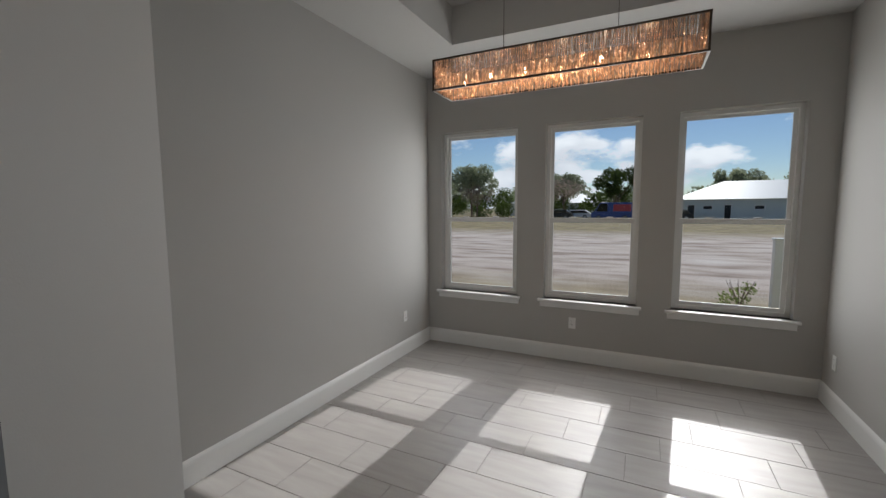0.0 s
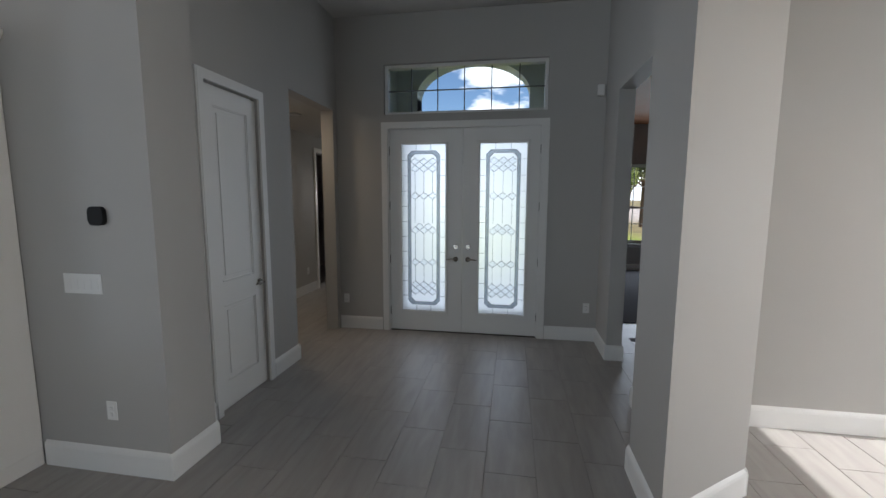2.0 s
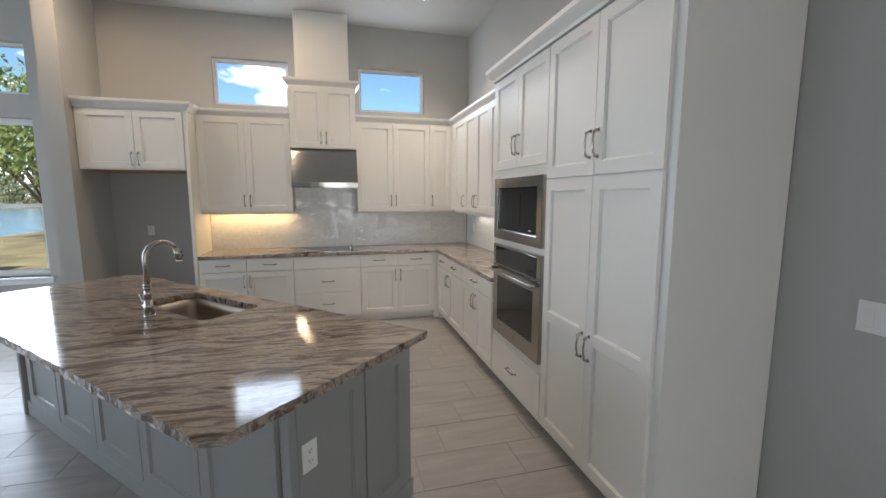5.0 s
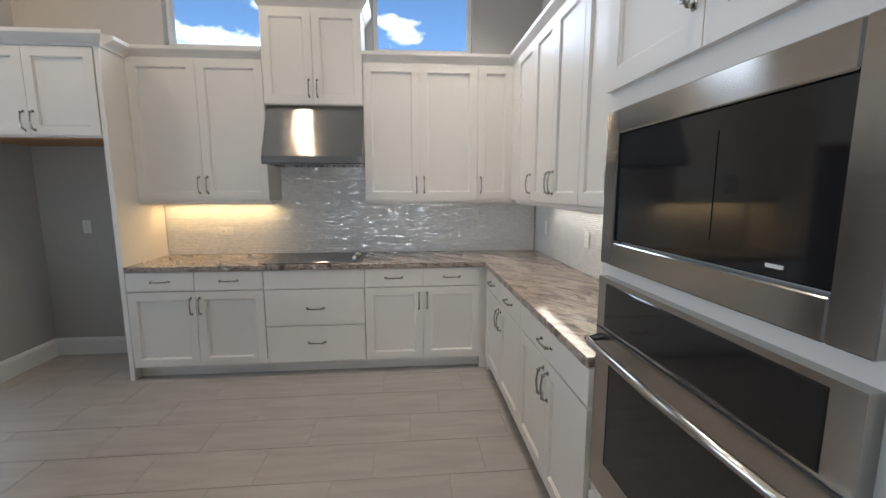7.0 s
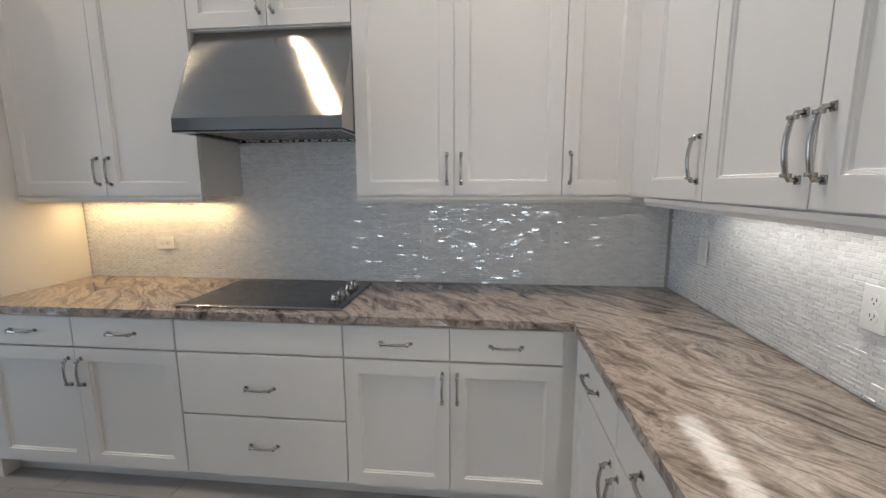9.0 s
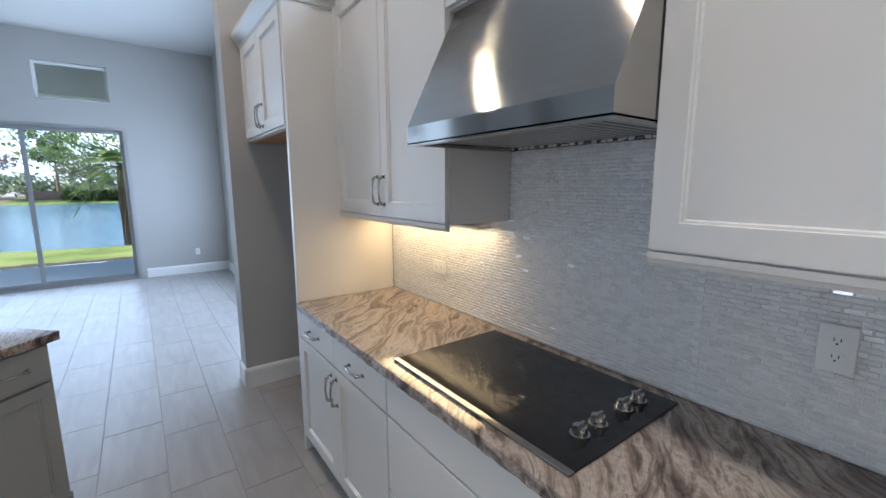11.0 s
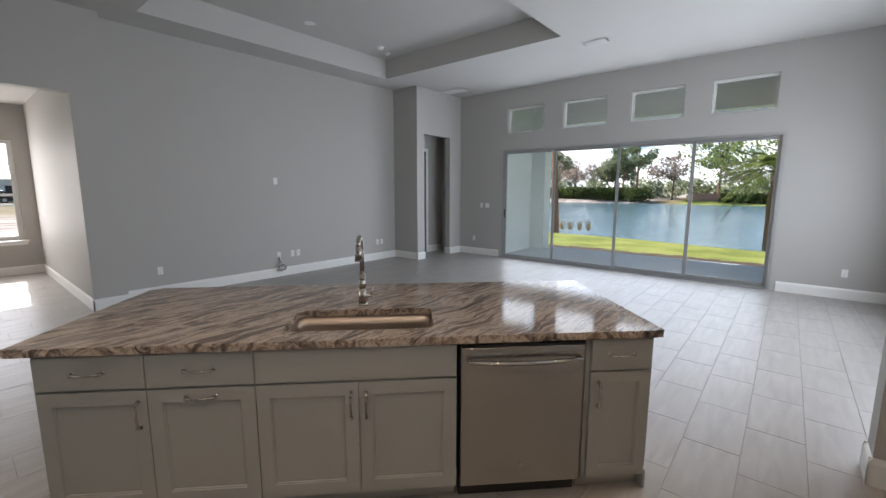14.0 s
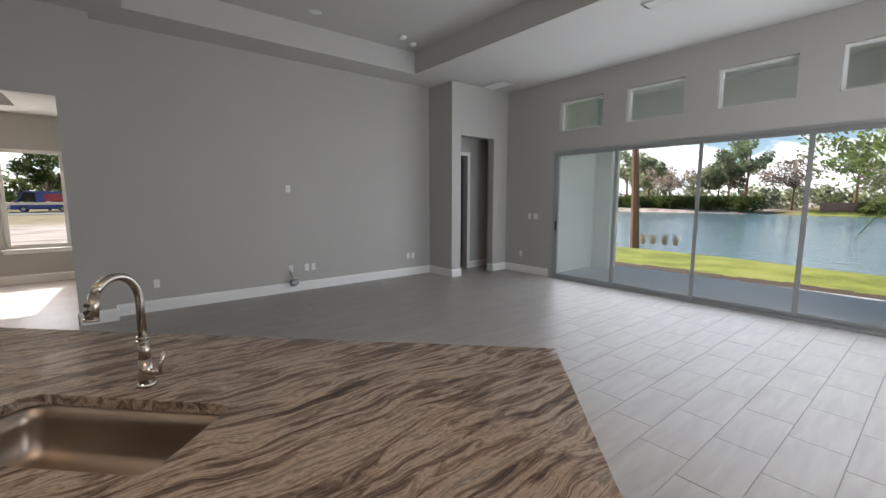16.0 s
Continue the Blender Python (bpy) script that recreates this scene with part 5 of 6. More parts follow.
outlet(at(-4.91, 1.898, 1.14), "white outlet in the mosaic over the side counter")
outlet(IM @ Matrix.Translation((1.452, -0.166, 0.621)) @ R90, "white outlet on the grey island end panel")
outlet(at(-2.35, 6.55, 0.39, R90), "white outlet low in the hall")
outlet(at(5.0, -6.9, 0.4, R270), "white outlet in the bedroom")

# loose cable coil below the television outlet
cb = thing("cable_coil", at(2.118, -3.2, 0), "loose grey cables hanging in a coil from a wall plate", "cable")
outlet(at(2.128, -3.2, 0.39, R270), "white cable plate with a loose cord", kind="switch")
rnd = random.Random(3)
for k in range(4):
    bm = B()
    pts = [(-0.008, 0.004 * k, 0.37), (-0.03, 0.01 * k, 0.31), (-0.04, -0.02, 0.24)]
    r0 = 0.055 + 0.006 * k
    for q in range(0, 420, 24):
        pts.append((-0.05 - 0.006 * k + rnd.uniform(-0.006, 0.006), r0 * math.sin(radians(q)) - 0.02, 0.19 + 0.05 * math.cos(radians(q)) - 0.01 * k))
    pts.append((-0.06, -0.1 + 0.05 * k, 0.09))
    tube(bm, pts, 0.0045, 6)
    part("cord", bm, (PLATE, ALU, DARK, ALU)[k], cb, "", None, True)
# motion sensor in the foyer corner
bm = B()
box(bm, 2.0, 2.07, 4.775, 4.819, 2.74, 2.86)
tagged(part("wall_sensor", rounded(bm, 0.012, 2), PLATE), "small white security sensor high in the foyer corner", "sensor")


def can_light(x, y, z, label, lit=True):
    c = thing("recessed_light", at(x, y, z), label, "light", "recessed lights")
    bm = B()
    for q in range(32):
        a0, a1 = 2 * math.pi * q / 32, 2 * math.pi * (q + 1) / 32
        bm.faces.new([bm.verts.new((math.cos(t_) * r, math.sin(t_) * r, zz)) for t_, r, zz in ((a0, 0.085, -0.002), (a1, 0.085, -0.002), (a1, 0.06, -0.009), (a0, 0.06, -0.009))])
    part("trim_ring", bm, PLATE, c)
    bm = B()
    cyl(bm, (0, 0, -0.004), (0, 0, -0.006), 0.06, n=28)
    part("lens", bm, LED if lit else PLATE, c, "lit warm lens" if lit else "unlit white lens")


can_light(-5.1, 1.09, H, "lit recessed ceiling light over the kitchen")
can_light(-4.54, -4.91, H, "unlit recessed ceiling light in the living room", False)
can_light(-1.75, 4.4, 2.72, "lit recessed light in the low hall ceiling")
can_light(1.24 - 0.2, -3.33, H + 0.358, "unlit recessed light in the tray", False)
can_light(-4.9, -0.55, H, "lit recessed ceiling light over the cooking side")
can_light(-4.9, -2.2, H, "lit recessed ceiling light near the refrigerator alcove")
# unseen fixture added to go with the extra lamp at this spot
can_light(-2.9, 0.9, H, "added, unseen recessed ceiling light before the oven tower")


def vent(x, y, z, w, d, label):
    v = thing("ceiling_vent", at(x, y, z), label, "vent", "ceiling vents")
    bm = B()
    ring(bm, -w / 2, w / 2, -d / 2, d / 2, 0.025, 0.0, 0.008)
    part("frame", bm, PLATE, v, "", Matrix.Rotation(radians(90), 4, "X"))
    bm = B()
    box(bm, -w / 2 + 0.02, w / 2 - 0.02, -d / 2 + 0.02, d / 2 - 0.02, -0.002, -0.001)
    part("backing", bm, ALU, v)
    sb = B()
    box(sb, -w / 2 + 0.025, w / 2 - 0.025, -0.007, 0.007, -0.0015, 0.0015)
    sm = mesh_of("slat", sb, PLATE)
    k = int((d - 0.05) / 0.022)
    for i in range(k):
        part("slat", sm, None, v, "", Matrix.Translation((0, -d / 2 + 0.036 + i * 0.022, -0.006)) @ Matrix.Rotation(radians(35), 4, "X"))


vent(-2.46, -5.86, H, 0.36, 0.22, "white louvred air vent near the tray")
vent(1.1, -7.0, H, 0.6, 0.35, "large white louvred return vent by the corner")
vent(-1.75, 5.1, 2.72, 0.3, 0.2, "white louvred vent in the hall ceiling")
for x, y, l in ((1.02, -4.75, "round white smoke detector in the tray"), (1.17, -5.05, "round white sensor in the tray corner")):
    bm = B()
    cyl(bm, (x, y, H + 0.359), (x, y, H + 0.33), 0.062, 0.055, 28)
    cyl(bm, (x, y, H + 0.33), (x, y, H + 0.315), 0.045, 0.03, 28)
    tagged(part("smoke_detector", bm, PLATE), l, "detector")

# ---- chandelier ----
cx0, cx1, cy0, cy1, cz0, cz1 = 3.95, 4.24, 0.58, 2.07, 2.325, 2.515
ch = thing("chandelier", at(0, 0), "rectangular chandelier of amber crystal strands with lit bulbs", "chandelier")
for name, q in (("long_rail", ((cx0, cx0 + 0.012, cy0, cy1), (cx1 - 0.012, cx1, cy0, cy1))), ("short_rail", ((cx0 + 0.012, cx1 - 0.012, cy0, cy0 + 0.012), (cx0 + 0.012, cx1 - 0.012, cy1 - 0.012, cy1)))):
    for r in q:
        for z in (cz0, cz1 - 0.01):
            bm = B()
            box(bm, r[0], r[1], r[2], r[3], z, z + 0.01)
            part(name, bm, BRONZE, ch, "dark bronze frame rail")
for x in (cx0 + 0.006, cx1 - 0.006):
    for y in (cy0 + 0.006, cy1 - 0.006):
        bm = B()
        box(bm, x - 0.005, x + 0.005, y - 0.005, y + 0.005, cz0 + 0.01, cz1 - 0.01)
        part("corner_post", bm, BRONZE, ch)
rnd = random.Random(11)


def strand(bm, x, y, z0, z1, tilt=0.0):
    """A twisted crystal strand of small faceted beads."""
    k = max(3, int((z1 - z0) / 0.016))
    prev = None
    for i in range(k + 1):
        f = i / k
        r = 0.0048 if i % 2 else 0.0022
        c_ = (x + tilt * (f - 0.5) * 0.3, y + tilt * (f - 0.5), z0 + (z1 - z0) * f)
        tw = rnd.uniform(0, 1.5)
        rg = [bm.verts.new((c_[0] + math.cos(tw + q * 2.094) * r, c_[1] + math.sin(tw + q * 2.094) * r, c_[2])) for q in range(3)]
        if prev:
            for q in range(3):
                bm.faces.new((prev[q], prev[(q + 1) % 3], rg[(q + 1) % 3], rg[q]))
        prev = rg


# strong strand-to-strand contrast in the colour stands in for crystal sparkle
CRY = surf("amber_crystal_strand", (0.62, 0.36, 0.22), (0.95, 0.74, 0.56), 0.16, 0.35, scale=90, rough_var=0.1, island=0.75)
for side, pts in (("front", [(cx0 + 0.014, cy0 + 0.02 + i * 0.0112) for i in range(131)]), ("back", [(cx1 - 0.014, cy0 + 0.02 + i * 0.0112) for i in range(131)]),
                  ("end", [(cx0 + 0.02 + i * 0.0112, cy0 + 0.014) for i in range(23)]), ("end", [(cx0 + 0.02 + i * 0.0112, cy1 - 0.014) for i in range(23)])):
    bm = B()
    for x, y in pts:
        strand(bm, x, y, cz0 - rnd.uniform(-0.004, 0.006), cz1 - 0.008, rnd.uniform(-0.012, 0.012))
    tagged(part("crystal_curtain", bm, CRY, ch, "curtain of amber crystal strands"), kind="stuff")
bm = B()
for i in range(60):
    for j in range(5):
        y = cy0 + 0.03 + i * 0.0243
        x = cx0 + 0.045 + j * 0.05
        strand(bm, x + rnd.uniform(-0.01, 0.01), y, cz0 + 0.002, cz0 + 0.07, rnd.uniform(-0.02, 0.02))
tagged(part("inner_crystal", bm, CRY, ch, "short inner crystal strands"), kind="stuff")
bm = B()
box(bm, cx0 + 0.012, cx1 - 0.012, cy0 + 0.012, cy1 - 0.012, cz1 - 0.008, cz1 - 0.005)
part("top_plate", bm, BRONZE, ch, "dark bronze top plate")
for y in (0.85, 1.08, 1.31, 1.5, 1.72, 1.93):
    bm = B()
    bmesh.ops.create_uvsphere(bm, u_segments=12, v_segments=8, radius=0.008, matrix=Matrix.Translation((4.095 + (0.04 if int(y * 100) % 2 else -0.04), y, 2.40)) @ Matrix.Diagonal((1, 1, 2.0, 1)))
    part("bulb", bm, BULB, ch, "lit warm bulb", None, True)
    for dx in (-0.075, 0.075):
        pl = bpy.data.lights.new("chandelier_bulb_light", "POINT")
        pl.energy, pl.color, pl.shadow_soft_size = 0.32, (1, 0.66, 0.42), 0.012
        new("chandelier_bulb_light", pl).location = (4.095 + dx, y, 2.43)
for y in (1.0, 1.65):
    bm = B()
    cyl(bm, (4.095, y, cz1 - 0.006), (4.095, y, DH + 0.33), 0.002, n=8)
    part("hanging_rod", bm, BRONZE, ch)
bm = B()
box(bm, 4.03, 4.16, 0.9, 1.75, DH + 0.31, DH + 0.33)
part("ceiling_canopy", rounded(bm, 0.004), BRONZE, ch)
lampd = bpy.data.lights.new("chandelier_glow", "AREA")
lampd.shape, lampd.size, lampd.size_y, lampd.energy, lampd.color = "RECTANGLE", 0.2, 1.3, 3.0, (1, 0.62, 0.32)
new("chandelier_glow", lampd).matrix_world = look((4.095, 1.32, 2.30), (4.095, 1.32, 0))

# ---- mosaic backsplash ----
MW, MH, MG = 0.036, 0.0118, 0.0016


def mosaic(name, m, w, cols_z, near, seed, label):
    """Small pearl bricks in running bond; local x across, room at negative y. cols_z: (x0, x1, z0, z1) fields; near: x0, x1, z0, z1 of single pieces."""
    rn = random.Random(seed)
    th_ = tagged(new(name), label, "backsplash", kind="structure")
    th_.matrix_basis = m
    for x0, x1, z0, z1 in cols_z:
        bm = B()
        box(bm, x0, x1, -0.003, -0.0005, z0, z1)
        part("grout_bed", bm, surf("pale_grout", (0.70, 0.70, 0.69), (0.76, 0.76, 0.75), 0.8, scale=20), th_)
    verts, faces = [], []
    base = B()
    hw, hh = MW / 2, MH / 2
    q = [base.verts.new(p) for p in ((-hw, 0, -hh), (hw, 0, -hh), (hw, 0, hh), (-hw, 0, hh), (-hw + 0.002, -0.0022, -hh + 0.0015), (hw - 0.002, -0.0022, -hh + 0.0015), (hw - 0.002, -0.0022, hh - 0.0015), (-hw + 0.002, -0.0022, hh - 0.0015))]
    for f in ((4, 5, 6, 7), (0, 1, 5, 4), (1, 2, 6, 5), (2, 3, 7, 6), (3, 0, 4, 7)):
        base.faces.new([q[i] for i in f])
    pm = mesh_of("mosaic_piece", base, PEARL)
    pc = [tuple(v.co) for v in pm.vertices]
    pf = [tuple(p.vertices) for p in pm.polygons]
    count = 0
    for x0, x1, z0, z1 in cols_z:
        r = 0
        z = z0 + MH / 2
        while z + MH / 2 <= z1 + 0.004:
            x = x0 + (MW / 2 if r % 2 else 0.002) + rn.uniform(0, 0.004)
            while x + MW / 2 <= x1 + 0.01:
                t_ = Matrix.Translation((x, -0.003, z)) @ Matrix.Rotation(rn.gauss(0, 0.07), 4, "Z") @ Matrix.Rotation(rn.gauss(0, 0.07), 4, "X")
                if count < 300 and near[0] < x < near[1] and near[2] < z < near[3]:
                    part("mosaic_piece", pm, None, th_, "", t_)
                    count += 1
                else:
                    o = len(verts)
                    verts += [tuple(t_ @ Vector(c_)) for c_ in pc]
                    faces += [tuple(i + o for i in f) for f in pf]
                x += MW + MG
            z += MH + MG
            r += 1
    me = bpy.data.meshes.new("mosaic_field")
    me.from_pydata(verts, [], faces)
    me.materials.append(PEARL)
    tagged(part("mosaic_field", me, None, th_, "field of small pearl mosaic bricks"), kind="stuff")


mosaic("backsplash_range", at(-6.08, -1.44, 0, R90), 3.34, [(0.0, 1.01, 0.902, 1.385), (1.012, 1.78, 0.902, 1.70), (1.782, 3.33, 0.902, 1.385)], (1.85, 2.6, 1.0, 1.32), 1, "pearl glass mosaic backsplash behind the cooktop")
mosaic("backsplash_corner", at(-6.07, 1.91), 2.54, [(0.0, 2.53, 0.902, 1.385)], (0.6, 1.4, 1.0, 1.2), 2, "pearl glass mosaic backsplash on the oven wall")

# ---- floor tiles ----
TW, TL, G = 0.305, 0.6, 0.003
tb = B()
box(tb, 0.0015, TW - 0.0015, 0.0015, TL - 0.0015, -0.004, 0.0)
bmesh.ops.bevel(tb, geom=[e for e in tb.edges if all(v.co.z > -0.001 for v in e.verts)], offset=0.0012, segments=1, affect="EDGES")
tile_mesh = mesh_of("floor_tile", tb, TILE)
tc, tf = [tuple(v.co) for v in tile_mesh.vertices], [tuple(p.vertices) for p in tile_mesh.polygons]
floor_ob = bpy.data.objects["floor"]
rn = random.Random(8)
fv, ff = [], []
placed = 0
for k in range(-24, 18):
    x = 0.69 + (TW) * k
    if x + TW < -6.1 or x > 5.9:
        continue
    j0 = int((-7.7 - 2.0) / TL) - 1
    for j in range(j0, 8):
        y = 2.485 - 0.2 * k + TL * (j + math.floor(0.2 * k / TL))
        if y + TL < -7.7 or y > 4.85:
            continue
        if x > 2.2 and not (-0.7 < y + 0.3 < 3.25):
            if not (3.2 < y + 0.3 < 5.1 and x > 2.0):
                continue
        dz = rn.uniform(-0.0004, 0.0004)
        near_walk = (-1.2 < x < 2.0 and -0.4 < y < 4.4) or (-3.4 < x < 0 and 0.1 < y < 1.2) or (-5.3 < x < -3.2 and -5.2 < y < -2.4) or (3.0 < x < 5.6 and 0.3 < y < 3.0)
        if near_walk and placed < 300:
            part("floor_tile", tile_mesh, None, floor_ob, "", Matrix.Translation((x, y, dz)))
            placed += 1
        else:
            o = len(fv)
            fv += [(c_[0] + x, c_[1] + y, c_[2] + dz) for c_ in tc]
            ff += [tuple(i + o for i in f) for f in tf]
me = bpy.data.meshes.new("floor_tile_field")
me.from_pydata(fv, [], ff)
me.materials.append(TILE)
tagged(part("floor_tile_field", me, None, floor_ob, "greige porcelain plank tiles"), kind="stuff")

# ---- outdoors ----


def ground_mat():
    """Sandy dirt on the street side, mown lawn on the lake side, dry grass between, by broad noise and place."""
    m, n, l, b = nodes_of("ground_cover")
    ge = n.new("ShaderNodeNewGeometry")
    se = n.new("ShaderNodeSeparateXYZ")
    l.new(ge.outputs["Position"], se.inputs[0])

    def noise_(scale, detail, stretch=(1, 1, 1)):
        mp = n.new("ShaderNodeMapping")
        mp.inputs["Scale"].default_value = stretch
        l.new(ge.outputs["Position"], mp.inputs["Vector"])
        t = n.new("ShaderNodeTexNoise")
        t.inputs["Scale"].default_value, t.inputs["Detail"].default_value = scale, detail
        l.new(mp.outputs["Vector"], t.inputs["Vector"])
        return t.outputs["Fac"]

    def ramp_(fac, *stops):
        r = n.new("ShaderNodeValToRGB")
        e = r.color_ramp.elements
        e[0].position, e[0].color = stops[0][0], (*stops[0][1], 1)
        e[1].position, e[1].color = stops[-1][0], (*stops[-1][1], 1)
        for p, c_ in stops[1:-1]:
            k = e.new(p)
            k.color = (*c_, 1)
        l.new(fac, r.inputs["Fac"])
        return r.outputs["Color"]

    def mix_(f, a, c_):
        x = n.new("ShaderNodeMixRGB")
        l.new(f, x.inputs["Fac"])
        l.new(a, x.inputs["Color1"])
        l.new(c_, x.inputs["Color2"])
        return x.outputs["Color"]
    grass = ramp_(noise_(1.2, 8), (0.3, (0.17, 0.20, 0.03)), (0.55, (0.30, 0.33, 0.06)), (0.8, (0.40, 0.38, 0.12)))
    dirt = ramp_(noise_(0.5, 12, (2.4, 0.8, 1)), (0.32, (0.26, 0.19, 0.15)), (0.5, (0.52, 0.43, 0.37)), (0.72, (0.66, 0.59, 0.54)))
    dry = ramp_(noise_(0.8, 8), (0.3, (0.16, 0.12, 0.05)), (0.7, (0.33, 0.26, 0.12)))

    def band(sock, lo, hi, wob=3.0):
        ad = n.new("ShaderNodeMath")
        ad.operation = "MULTIPLY_ADD"
        l.new(noise_(0.5, 4), ad.inputs[0])
        ad.inputs[1].default_value = wob
        l.new(sock, ad.inputs[2])
        r = n.new("ShaderNodeMapRange")
        r.inputs["From Min"].default_value, r.inputs["From Max"].default_value = lo + wob / 2, hi + wob / 2
        l.new(ad.outputs[0], r.inputs["Value"])
        return r.outputs["Result"]
    east = band(se.outputs["X"], 6.5, 8.0, 1.0)
    far = band(se.outputs["X"], 27, 36, 5.0)
    near = band(se.outputs["X"], 9.5, 13.0, 3.0)
    base = mix_(near, dry, dirt)
    base = mix_(far, base, dry)
    base = mix_(east, grass, base)
    wet = band(se.outputs["X"], -7.0, -9.5, 1.5)
    base = mix_(wet, base, dry)
    l.new(base, b.inputs["Base Color"])
    b.inputs["Roughness"].default_value = 0.95
    bp = n.new("ShaderNodeBump")
    bp.inputs["Strength"].default_value, bp.inputs["Distance"].default_value = 0.8, 0.06
    l.new(noise_(14, 6), bp.inputs["Height"])
    l.new(bp.outputs["Normal"], b.inputs["Normal"])
    return m


def pond_depth(x, y):
    """Over 1 outside the pond, under 1 inside."""
    return (abs((x + 26) / 62) ** 4 + abs((y + 41.5) / 25) ** 4) ** 0.25 + 0.012 * math.sin(x * 0.35) + 0.01 * math.sin(x * 0.13 + 2)


def spread(lo, hi, dense_lo, dense_hi, step, far_step):
    vals, v = [], lo
    while v < hi:
        vals.append(v)
        v += step if dense_lo <= v < dense_hi else far_step
    return vals + [hi]


gx = [-1500, -700, -300, -180] + spread(-120, 110, -40, 40, 1.0, 5.0) + [180, 300, 700, 1500]
gy = [-1500, -700, -300, -180] + spread(-110, 100, -24, 14, 0.8, 4.0) + [180, 300, 700, 1500]
gv, gf = [], []
for x in gx:
    for y in gy:
        d = pond_depth(x, y)
        z = -0.16 + 0.03 * noise.noise(Vector((x * 0.4, y * 0.4, 0)))
        if d < 1.08:
            z = -0.16 - min(1.0, (1.08 - d) / 0.12) ** 1.0 * 0.95
        gv.append((x, y, z))
ny = len(gy)
for i in range(len(gx) - 1):
    for j in range(ny - 1):
        gf.append((i * ny + j, (i + 1) * ny + j, (i + 1) * ny + j + 1, i * ny + j + 1))
me = bpy.data.meshes.new("ground")
me.from_pydata(gv, [], gf)
me.materials.append(ground_mat())
for p in me.polygons:
    p.use_smooth = True
tagged(new("ground", me), "lawn, bare sandy lot and dry grass", "ground", kind="structure")

wm, wn2, wl2, wb = nodes_of("pond_water")
wb.inputs["Base Color"].default_value = (0.13, 0.22, 0.25, 1)
wb.inputs["Roughness"].default_value = 0.15
wt = wn2.new("ShaderNodeTexNoise")
wt.inputs["Scale"].default_value, wt.inputs["Detail"].default_value = 1.6, 6
wg = wn2.new("ShaderNodeNewGeometry")
wm2 = wn2.new("ShaderNodeMapping")
wm2.inputs["Scale"].default_value = (0.6, 1.6, 1)
wl2.new(wg.outputs["Position"], wm2.inputs["Vector"])
wl2.new(wm2.outputs["Vector"], wt.inputs["Vector"])
wp = wn2.new("ShaderNodeBump")
wp.inputs["Strength"].default_value, wp.inputs["Distance"].default_value = 0.55, 0.12
wl2.new(wt.outputs["Fac"], wp.inputs["Height"])
wl2.new(wp.outputs["Normal"], wb.inputs["Normal"])
bm = B()
bm.faces.new([bm.verts.new(p) for p in ((-100, -75, -0.62), (60, -75, -0.62), (60, -14, -0.62), (-100, -14, -0.62))])
structure("water", bm, wm, "rippled blue pond water", "pond")

# porch behind the sliding doors
bm = B()
box(bm, -7.5, 0.8, -10.28, -7.82, -0.2, -0.03)
structure("porch_slab", bm, CONCRETE, "smooth pale concrete porch slab", "porch")
wall("wall_porch_east", "x", 0.5, 0.7, -10.5, -7.82, -0.1, 3.75, mat=STUCCO, label="pale stucco porch wall")
wall("wall_porch_return", "y", -9.95, -9.6, 0.1, 0.5, -0.1, 3.75, mat=STUCCO, label="pale stucco porch pier")
wall("porch_beam", "y", -10.25, -9.95, -7.5, 0.7, 3.22, 3.75, mat=TRIM, label="white painted porch beam")
wall("porch_column", "y", -10.25, -9.85, -7.5, -7.1, -0.1, 3.22, mat=STUCCO, label="pale stucco porch column")
bm = B()
box(bm, -7.6, 0.8, -10.9, -7.82, 3.75, 3.85)
structure("porch_ceiling", bm, TRIM, "white porch ceiling", "ceiling")
MULCH = surf("dark_mulch", (0.05, 0.032, 0.022), (0.12, 0.08, 0.055), 0.95, scale=25, bump=1.0, bump_scale=60)
bm = B()
for i in range(40):
    x = -8 + i * 0.25
    box(bm, x, x + 0.25, -11.12 - 0.07 * math.sin(i * 0.7) - 0.05 * math.sin(i * 2.3), -10.28, -0.2, -0.085)
structure("planting_bed", bm, MULCH, "strip of dark mulch along the porch", "mulch")

# entry portico
bm = B()
box(bm, -1.0, 2.1, 5.02, 7.9, -0.2, -0.02)
structure("portico_slab", bm, CONCRETE, "concrete entry slab", "porch")
bm = B()
k = 24
prev = None
xa, xb, zs_, za = -0.62, 1.38, 3.45, 4.05
outline = [(xa, -0.1), (xa, zs_)] + [(xa + (xb - xa) * (1 - math.cos(math.pi * i / k)) / 2, zs_ + (za - zs_) * math.sin(math.pi * i / k)) for i in range(1, k)] + [(xb, zs_), (xb, -0.1)]
for (x0, z0), (x1, z1) in zip(outline, outline[1:]):
    a = [bm.verts.new((x, y, z)) for y in (7.5, 7.9) for x, z in ((x0, z0), (x1, z1))]
    bm.faces.new((a[0], a[1], a[3], a[2]))
    if x1 > x0 + 1e-6:
        for y in (7.5, 7.9):
            bm.faces.new([bm.verts.new(p) for p in ((x0, y, z0), (x1, y, z1), (x1, y, 4.7), (x0, y, 4.7))])
box(bm, -1.0, xa, 7.5, 7.9, -0.1, 4.7)
box(bm, xb, 2.1, 7.5, 7.9, -0.1, 4.7)
structure("wall_portico_arch", bm, STUCCO, "pale stucco entry arch", "wall")
bm = B()
box(bm, -1.15, 2.25, 5.02, 7.9, 4.7, 4.8)
box(bm, -1.15, -1.0, 5.02, 7.9, 2.9, 4.7)
box(bm, 2.1, 2.25, 5.02, 7.9, H, 4.7)
box(bm, -1.15, 2.25, 4.92, 5.02, H, 4.8)
structure("ceiling_portico", bm, STUCCO, "pale stucco portico ceiling", "ceiling")


